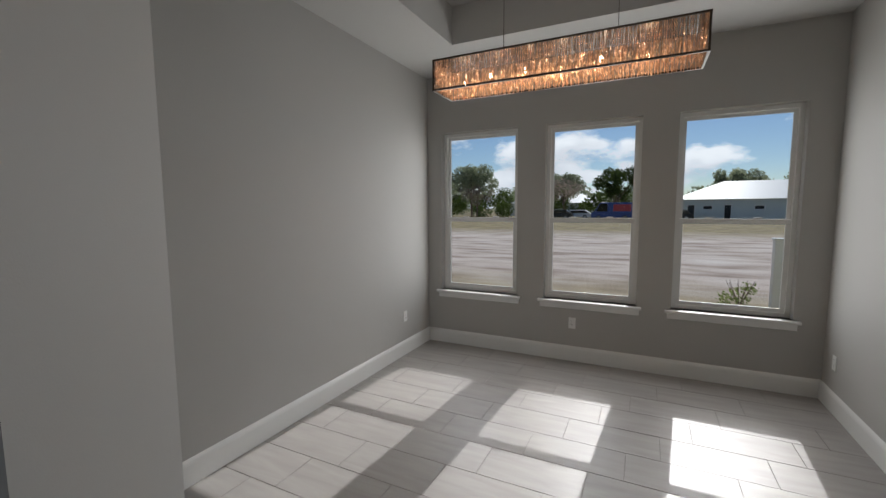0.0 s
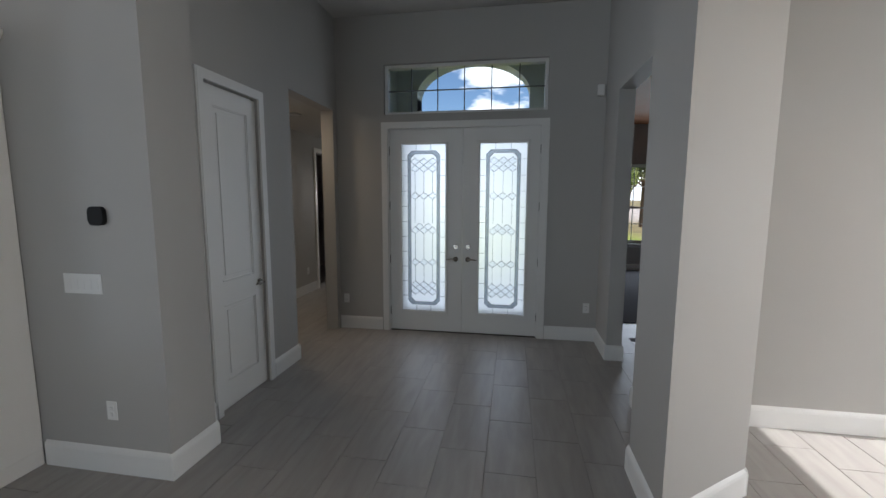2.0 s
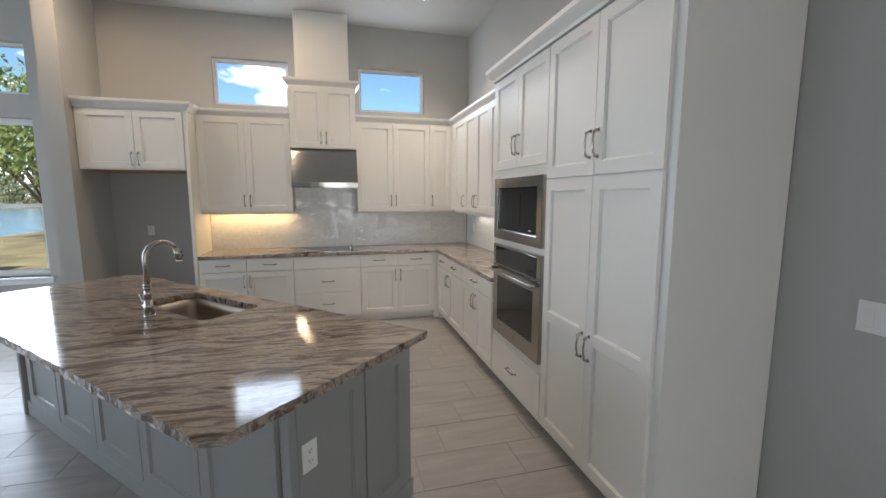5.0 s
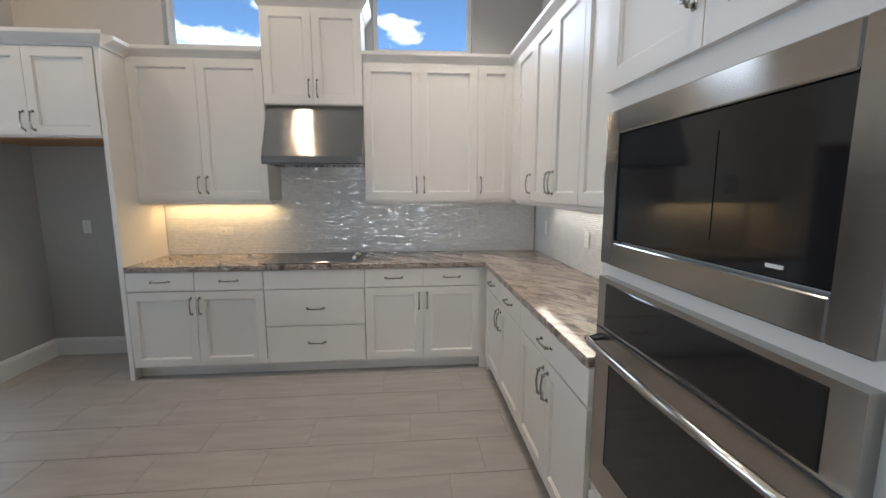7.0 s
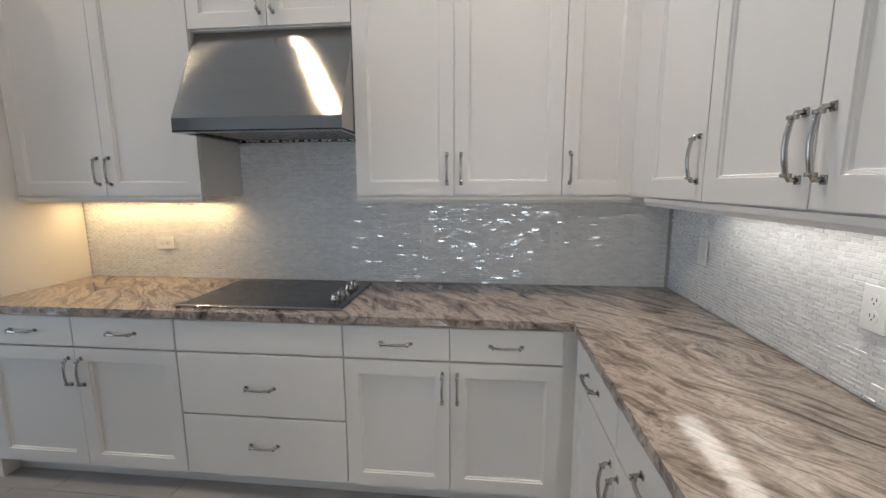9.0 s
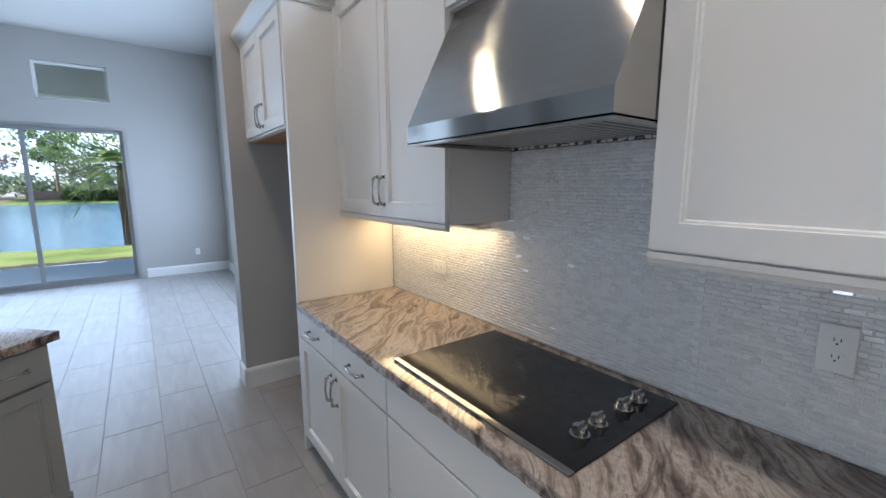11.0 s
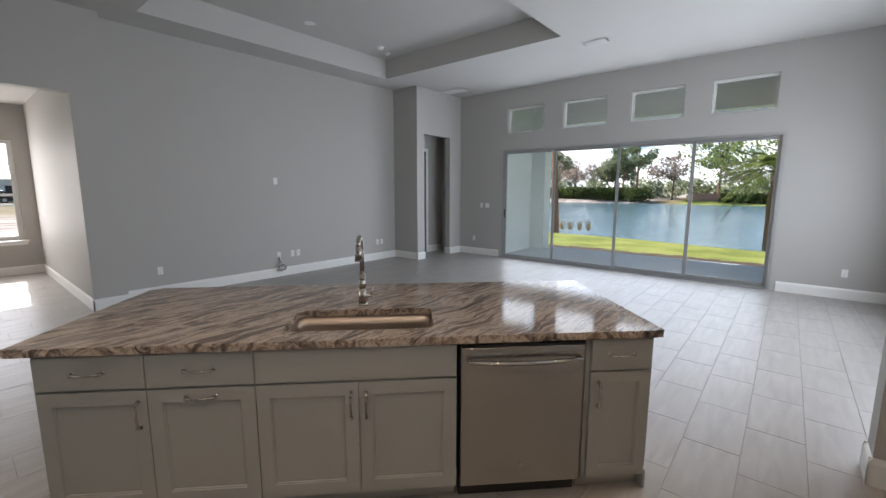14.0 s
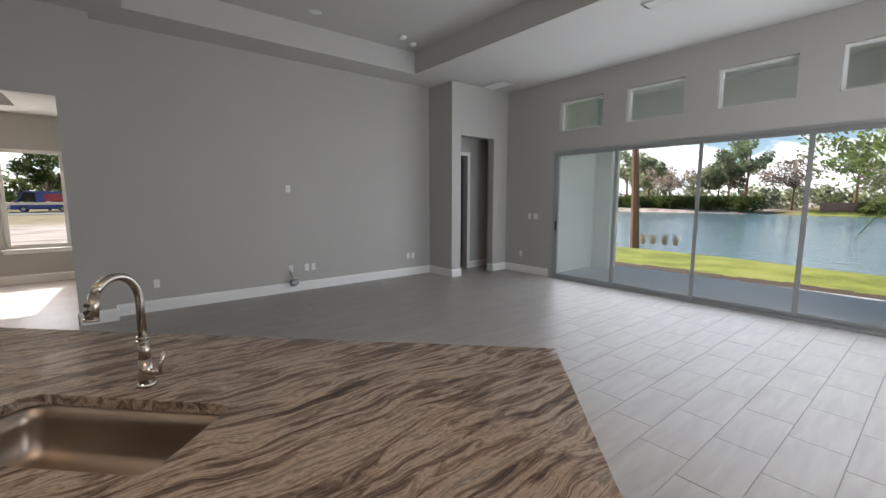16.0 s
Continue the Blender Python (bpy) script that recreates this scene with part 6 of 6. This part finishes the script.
def leaf_mat(name, c1, c2):
    m = surf(name, c1, c2, 0.6, scale=3, island=0.5, spec=0.3)
    b = m.node_tree.nodes["Principled BSDF"]
    n, l = m.node_tree.nodes, m.node_tree.links
    tr = n.new("ShaderNodeBsdfTranslucent")
    l.new(b.inputs["Base Color"].links[0].from_socket, tr.inputs["Color"])
    mx = n.new("ShaderNodeMixShader")
    mx.inputs["Fac"].default_value = 0.55
    l.new(b.outputs["BSDF"], mx.inputs[1])
    l.new(tr.outputs["BSDF"], mx.inputs[2])
    l.new(mx.outputs["Shader"], n["Material Output"].inputs["Surface"])
    return m


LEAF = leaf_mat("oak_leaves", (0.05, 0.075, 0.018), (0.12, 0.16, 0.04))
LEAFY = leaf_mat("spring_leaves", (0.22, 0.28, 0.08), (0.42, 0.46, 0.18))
# paler than real foliage: distance haze is put into this leaf colour
LEAFHAZE = leaf_mat("hazed_far_leaves", (0.22, 0.25, 0.15), (0.38, 0.40, 0.26))
# needle colour lightened to carry the haze over the lake
PINE = leaf_mat("hazed_pine_needles", (0.19, 0.24, 0.14), (0.32, 0.37, 0.22))
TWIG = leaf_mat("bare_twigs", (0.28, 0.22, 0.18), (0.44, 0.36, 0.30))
BARK = surf("bark", (0.11, 0.075, 0.055), (0.20, 0.14, 0.10), 0.9, scale=8, stretch=(3, 3, 0.6), bump=1.0, bump_scale=30)
PINEBARK = surf("pine_bark", (0.20, 0.105, 0.07), (0.34, 0.20, 0.14), 0.9, scale=8, stretch=(3, 3, 0.8), bump=1.0, bump_scale=30)


def leaves(rn, blobs, count, size, flat=1.0):
    """Leaf clumps scattered in the shells of several blobs (centre, radius)."""
    verts, faces = [], []
    weights = [r * r for c_, r in blobs]
    for i in range(count):
        c_, r = rn.choices(blobs, weights)[0]
        d = Vector((rn.gauss(0, 1), rn.gauss(0, 1), rn.gauss(0, 1))).normalized() * r * rn.uniform(0.45, 1.05)
        p = Vector(c_) + Vector((d.x, d.y, d.z * flat))
        n_ = Vector((rn.gauss(0, 1), rn.gauss(0, 1), rn.gauss(0.4, 1))).normalized()
        u = n_.orthogonal().normalized()
        v = n_.cross(u)
        s = size * rn.uniform(0.5, 1.3)
        o = len(verts)
        verts += [tuple(p + u * s), tuple(p + v * s * 0.5), tuple(p - u * s), tuple(p - v * s * 0.5 + n_ * s * 0.3)]
        faces += [(o, o + 1, o + 2), (o, o + 2, o + 3)]
    me_ = bpy.data.meshes.new("crown")
    me_.from_pydata(verts, [], faces)
    return me_


def tree(m, seed, height, spread_, label, leaf, bark=BARK, trunk_h=0.4, count=2600, size=0.16, twiggy=False, girth=1.0):
    rn = random.Random(seed)
    t = thing("tree", m, label, "tree", "trees round the house")
    bm = B()
    th_ = height * trunk_h
    lean = rn.uniform(-0.05, 0.05) * height
    tube(bm, [(0, 0, -0.3), (lean * 0.3, 0, th_ * 0.5), (lean * 0.6, 0, th_), (lean, 0, height * 0.85)], [height * 0.024 * girth, height * 0.019 * girth, height * 0.015 * girth, height * 0.004], 8)
    blobs = []
    for k in range(9):
        a = k * 2.4 + rn.uniform(-0.4, 0.4)
        z0 = th_ * rn.uniform(0.8, 1.25)
        reach = spread_ * rn.uniform(0.45, 0.95)
        z1 = height * rn.uniform(0.55, 0.93)
        tip = (lean * 0.7 + math.cos(a) * reach, math.sin(a) * reach, z1)
        mid = (lean * 0.6 + math.cos(a) * reach * 0.45, math.sin(a) * reach * 0.45, z0 + (z1 - z0) * 0.6)
        tube(bm, [(lean * 0.5, 0, z0), mid, tip], [height * 0.009, height * 0.006, height * 0.002], 6)
        blobs.append((tip, spread_ * rn.uniform(0.22, 0.42)))
        if rn.random() < 0.6:
            blobs.append((mid, spread_ * rn.uniform(0.18, 0.3)))
        if twiggy:
            for q in range(8):
                e = Vector(tip).lerp(Vector(mid), rn.random())
                tube(bm, [e, e + Vector((rn.uniform(-1, 1), rn.uniform(-1, 1), rn.uniform(0.1, 1.2))) * spread_ * 0.28], [height * 0.0022, height * 0.0008], 4)
    blobs.append(((lean, 0, height * 0.9), spread_ * 0.3))
    part("trunk", bm, bark, t)
    me_ = leaves(rn, blobs, count, size)
    me_.materials.append(leaf)
    part("crown", me_, None, t)
    return t


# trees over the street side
oak = tree(at(66, 27, -0.2), 1, 8.5, 4.2, "round leafy oak beyond the bare lot", LEAFHAZE, count=5000, size=0.24)
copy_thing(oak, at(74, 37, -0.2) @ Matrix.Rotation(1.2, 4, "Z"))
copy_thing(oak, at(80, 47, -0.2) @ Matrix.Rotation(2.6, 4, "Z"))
bare = tree(at(62, 24.5, -0.2), 2, 5.2, 2.6, "leafless ornamental tree by the street", TWIG, count=1500, size=0.12, twiggy=True)
copy_thing(bare, at(72, 13.0, -0.2) @ Matrix.Rotation(0.7, 4, "Z") @ Matrix.Scale(1.25, 4))
dark = tree(at(70, 5.0, -0.2), 3, 7.5, 2.8, "dense dark evergreen near the parked van", LEAF, count=5000, size=0.2, trunk_h=0.25)
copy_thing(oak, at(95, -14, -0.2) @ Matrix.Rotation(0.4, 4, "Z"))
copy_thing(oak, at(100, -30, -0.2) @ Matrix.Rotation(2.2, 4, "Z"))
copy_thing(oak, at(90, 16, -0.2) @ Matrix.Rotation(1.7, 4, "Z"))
rn = random.Random(21)
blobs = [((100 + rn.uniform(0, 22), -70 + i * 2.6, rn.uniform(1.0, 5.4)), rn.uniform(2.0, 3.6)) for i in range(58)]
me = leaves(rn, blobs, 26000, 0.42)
me.materials.append(LEAFHAZE)
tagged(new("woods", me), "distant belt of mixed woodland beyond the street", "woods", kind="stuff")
blobs = [((76 + rn.uniform(0, 8), 2 + i * 1.9, rn.uniform(0.4, 3.4)), rn.uniform(1.3, 2.4)) for i in range(30)]
me = leaves(rn, blobs, 15000, 0.26)
me.materials.append(LEAF)
tagged(new("thicket", me), "dark mixed thicket along the street", "shrubs", kind="stuff")
# shrub and white post outside the dining windows
sh = thing("shrub", at(10.5, -0.75, -0.2), "small yellow-green shrub outside the dining windows", "shrub")
me = leaves(random.Random(5), [((0, 0, 0.2), 0.2), ((0.15, -0.15, 0.3), 0.14), ((-0.1, 0.22, 0.14), 0.16)], 240, 0.035)
me.materials.append(LEAFY)
part("foliage", me, None, sh)
bm = B()
for k in range(9):
    a = k * 0.7
    tube(bm, [(0, 0, -0.02), (0.1 * math.cos(a), 0.1 * math.sin(a), 0.2), (0.22 * math.cos(a), 0.22 * math.sin(a), 0.45)], [0.008, 0.006, 0.003], 5)
part("stem", bm, BARK, sh)
bm = B()
box(bm, 9.35, 9.5, -1.10, -0.95, -0.2, 1.08)
box(bm, 9.33, 9.52, -1.12, -0.93, 1.08, 1.11)
tagged(part("fence_post", rounded(bm, 0.01), TRIM), "square white fence post in the yard", "post")

# neighbour's house
WHITEROOF = surf("pale_metal_roof", (0.62, 0.63, 0.65), (0.72, 0.73, 0.74), 0.5, scale=2, stretch=(1, 6, 1))
hs = thing("house", at(70, -12, -0.2), "white single-storey house with a pale hipped roof", "house")
bm = B()
slab_wall(bm, "x", -0.2, 0.0, -12, 9, 0, 2.9, [(6.6, 7.6, 0, 2.1), (2.3, 3.2, 0, 2.1), (4.5, 5.7, 1.4, 2.0), (-1.4, -0.2, 1.4, 2.0), (-7, -5.5, 1.0, 2.0)])
box(bm, 0, 12, -12, -11.8, 0, 2.9)
box(bm, 0, 12, 8.8, 9, 0, 2.9)
part("wall", bm, STUCCO, hs)
bm = B()
v = [bm.verts.new(p) for p in ((-0.8, -12.6, 2.85), (-0.8, 9.6, 2.85), (13, 9.6, 2.85), (13, -12.6, 2.85), (6, -5.5, 5.6), (6, 2.5, 5.6))]
for f in ((0, 1, 5, 4), (1, 2, 5), (2, 3, 4, 5), (3, 0, 4), (0, 3, 2, 1)):
    bm.faces.new([v[i] for i in f])
part("roof", bm, WHITEROOF, hs)
for y0, y1, z0, z1, nm in ((6.6, 7.6, 0, 2.1, "door"), (2.3, 3.2, 0, 2.1, "door"), (4.5, 5.7, 1.4, 2.0, "window"), (-1.4, -0.2, 1.4, 2.0, "window"), (-7, -5.5, 1.0, 2.0, "window")):
    bm = B()
    box(bm, 0.05, 0.1, y0, y1, z0, z1)
    wd = part(nm, bm, DARK, hs, "dark recessed opening")
    bm = B()
    ring(bm, y0, y1, z0, z1, 0.08, -0.05, 0.06)
    part("frame", bm, TRIM, wd, "", R90)
h2 = copy_thing(hs, at(96, 20, -0.2) @ Matrix.Rotation(0.3, 4, "Z"))
tagged(h2, "farther white house behind the parked van")
# parked van and cars
CARBLUE = surf("blue_van_paint", (0.03, 0.06, 0.22), (0.05, 0.09, 0.30), 0.3)
CARDARK = surf("black_car_paint", (0.015, 0.015, 0.018), None, 0.25)
CARWHITE = surf("white_car_paint", (0.7, 0.7, 0.7), None, 0.3)


def car(m, mat, label, L=4.6, Hc=1.45, van=False):
    c_ = thing("van" if van else "car", m, label, "vehicle", "parked vehicles")
    bm = B()
    w = 0.95
    prof = [(-L / 2, 0.35), (L / 2, 0.35), (L / 2, 0.8), (L * 0.36, 0.95), (L * 0.2, Hc), (-L * 0.3, Hc), (-L * 0.46, 0.95), (-L / 2, 0.85)] if not van else [(-L / 2, 0.35), (L / 2, 0.35), (L / 2, 1.0), (L * 0.40, 1.25), (L * 0.28, Hc), (-L / 2, Hc)]
    prism(bm, prof, -w, w)
    part("body", rounded(bm, 0.06, 2), mat, c_)
    bm = B()
    pr = [(L * 0.34, 0.97), (L * 0.21, Hc - 0.1), (-L * 0.28, Hc - 0.1), (-L * 0.42, 0.97)] if not van else [(L * 0.38, 1.2), (L * 0.28, Hc - 0.15), (L * 0.1, Hc - 0.15), (L * 0.1, 1.2)]
    prism(bm, pr, -w - 0.01, w + 0.01)
    part("window_glass", bm, BLACKGLASS, c_)
    for y in (-L * 0.31, L * 0.31):
        for x in (-w + 0.08, w - 0.08):
            bm = B()
            cyl(bm, (x - 0.1, y, 0.34), (x + 0.1, y, 0.34), 0.34, n=20)
            t = part("wheel", bm, DARK, c_, "black tyre")
            bm = B()
            cyl(bm, (x - 0.105, y, 0.34), (x + 0.105, y, 0.34), 0.2, n=16)
            part("rim", bm, ALU, t)
    return c_


van = car(at(66, 5.2, -0.2), CARBLUE, "dark blue van with a red side panel", 5.6, 2.5, True)
bm = B()
box(bm, -0.97, -0.945, -2.5, -0.2, 1.25, 2.2)
part("side_panel", rounded(bm, 0.01), surf("red_panel", (0.45, 0.04, 0.05), (0.5, 0.06, 0.06), 0.35), van, "red side panel")
car(at(68, 10.5, -0.2), CARWHITE, "white car parked by the street")
car(at(66, 13.0, -0.2), CARDARK, "dark car parked by the street")
car(at(65, -2.5, -0.2), CARDARK, "black car in front of the white house")
bm = B()
box(bm, 52, 58, -90, 90, -0.3, -0.12)
structure("road", bm, surf("asphalt", (0.10, 0.10, 0.10), (0.15, 0.145, 0.14), 0.9, scale=3, bump=0.5), "grey asphalt street", "road")

# trees over the lake side
tree(at(-19.0, -10.4, -0.3), 41, 5.6, 3.6, "leaning tree with pale spring leaves on the bank", LEAFY, count=5200, size=0.12, trunk_h=0.3)
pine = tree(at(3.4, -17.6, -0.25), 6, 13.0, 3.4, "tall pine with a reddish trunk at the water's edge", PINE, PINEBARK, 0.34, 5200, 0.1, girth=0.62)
for k, (x, y) in enumerate(((2.95, -17.3), (2.6, -17.4), (2.2, -17.5), (1.85, -17.6))):
    g = thing("ornamental_grass", at(x, y, -0.25), "tan tuft of dry ornamental grass", "grass", "grass tufts by the pine")
    bm = B()
    rn = random.Random(k)
    for i in range(140):
        a, r = rn.uniform(0, 6.28), rn.uniform(0.02, 0.26)
        h_ = rn.uniform(0.3, 0.5)
        p0 = Vector((math.cos(a) * r * 0.3, math.sin(a) * r * 0.3, 0))
        p1 = Vector((math.cos(a) * r, math.sin(a) * r, h_))
        s = Vector((-math.sin(a), math.cos(a), 0)) * 0.006
        bm.faces.new([bm.verts.new(c_) for c_ in (p0 - s, p0 + s, p1)])
    part("blades", bm, surf("dry_grass_blade", (0.52, 0.40, 0.26), (0.68, 0.54, 0.38), 0.8, scale=5), g)


def palm(m, seed, trunk_h, label, n_fronds=26, reach=1.5):
    rn = random.Random(seed)
    p = thing("palm", m, label, "palm", "palms")
    bm = B()
    tube(bm, [(0, 0, -0.2), (0.05, 0, trunk_h * 0.5), (0, 0.05, trunk_h)], [0.16, 0.13, 0.12], 10)
    part("trunk", bm, BARK, p)
    for f in range(n_fronds):
        bm = B()
        a = f * 2.39996
        el = rn.uniform(-0.5, 1.1)
        L = reach * rn.uniform(0.8, 1.15)
        d = Vector((math.cos(a) * math.cos(el), math.sin(a) * math.cos(el), math.sin(el)))
        side = Vector((-math.sin(a), math.cos(a), 0))
        pts = [Vector((0, 0, trunk_h)) + d * L * t_ - Vector((0, 0, 1)) * 0.55 * L * t_ * t_ for t_ in (0, 0.25, 0.5, 0.75, 1.0)]
        tube(bm, pts, [0.012, 0.010, 0.008, 0.005, 0.002], 5)
        for i in range(24):
            t_ = 0.25 + 0.75 * i / 23
            c_ = Vector((0, 0, trunk_h)) + d * L * t_ - Vector((0, 0, 1)) * 0.55 * L * t_ * t_
            ll = 0.42 * L * (1.15 - t_ * 0.8)
            for s in (-1, 1):
                tip = c_ + side * s * ll * 0.75 + d * ll * 0.6 - Vector((0, 0, ll * rn.uniform(0.15, 0.5)))
                wv = d * 0.014
                bm.faces.new([bm.verts.new(q) for q in (c_ - wv, c_ + wv, tip)])
        part("frond", bm, LEAFY, p)
    return p


palm(at(-4.5, -16.4, -0.2), 4, 2.35, "bushy fan palm with drooping yellow-green fronds", 52, 1.6)
tree(at(-6.1, -18.2, -0.3), 9, 6.5, 4.0, "spreading tree with pale spring leaves near the lawn", LEAFY, count=9500, size=0.085, trunk_h=0.25)
far_a = tree(at(30, -76, -0.2), 12, 8.5, 4.2, "broad tree on the far shore", LEAFHAZE, count=5200, size=0.3)
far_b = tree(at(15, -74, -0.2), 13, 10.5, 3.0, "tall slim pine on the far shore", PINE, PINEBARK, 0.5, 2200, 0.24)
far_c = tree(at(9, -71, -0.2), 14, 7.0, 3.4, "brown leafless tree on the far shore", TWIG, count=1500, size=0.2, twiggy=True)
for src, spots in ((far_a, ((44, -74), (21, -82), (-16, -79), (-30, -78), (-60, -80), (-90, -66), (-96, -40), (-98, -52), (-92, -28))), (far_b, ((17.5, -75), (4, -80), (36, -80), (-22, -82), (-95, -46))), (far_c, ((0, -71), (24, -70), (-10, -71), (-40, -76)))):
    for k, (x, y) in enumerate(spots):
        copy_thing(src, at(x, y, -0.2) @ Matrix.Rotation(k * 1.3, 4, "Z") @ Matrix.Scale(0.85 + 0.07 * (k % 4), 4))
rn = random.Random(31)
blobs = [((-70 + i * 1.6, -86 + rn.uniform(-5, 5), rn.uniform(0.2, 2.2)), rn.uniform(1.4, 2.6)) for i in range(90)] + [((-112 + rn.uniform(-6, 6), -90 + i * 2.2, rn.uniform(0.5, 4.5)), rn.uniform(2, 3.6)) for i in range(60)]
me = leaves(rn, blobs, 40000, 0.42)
me.materials.append(LEAFHAZE)
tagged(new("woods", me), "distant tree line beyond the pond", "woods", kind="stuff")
blobs = [((12 + i * 0.8, -68.5 + 0.6 * math.sin(i), 0.7), 1.1) for i in range(26)] + [((-6 + i * 1.0, -69, 0.3), 0.8) for i in range(9)]
me = leaves(rn, blobs, 12000, 0.2)
me.materials.append(LEAF)
tagged(new("hedge", me), "clipped green hedge on the far shore", "hedge", kind="stuff")
bm = B()
box(bm, -8, 6, -70.4, -70.1, -0.3, 0.9)
tagged(part("garden_wall", bm, surf("brick_wall_far", (0.30, 0.17, 0.12), (0.38, 0.24, 0.18), 0.9, scale=6)), "low reddish garden wall on the far shore", "wall")
# greenery in front of the study and the entry
for k, (x, y) in enumerate(((3.3, 24), (5.2, 26), (7.5, 25), (0.2, 30), (9.5, 29))):
    copy_thing(oak, at(x, y, -0.3) @ Matrix.Rotation(k * 1.1, 4, "Z") @ Matrix.Scale(0.62 + 0.05 * k, 4))
tree(at(4.6, 17.5, -0.2), 17, 3.4, 1.5, "small bright young tree in front of the study", LEAFY, count=2600, size=0.09)
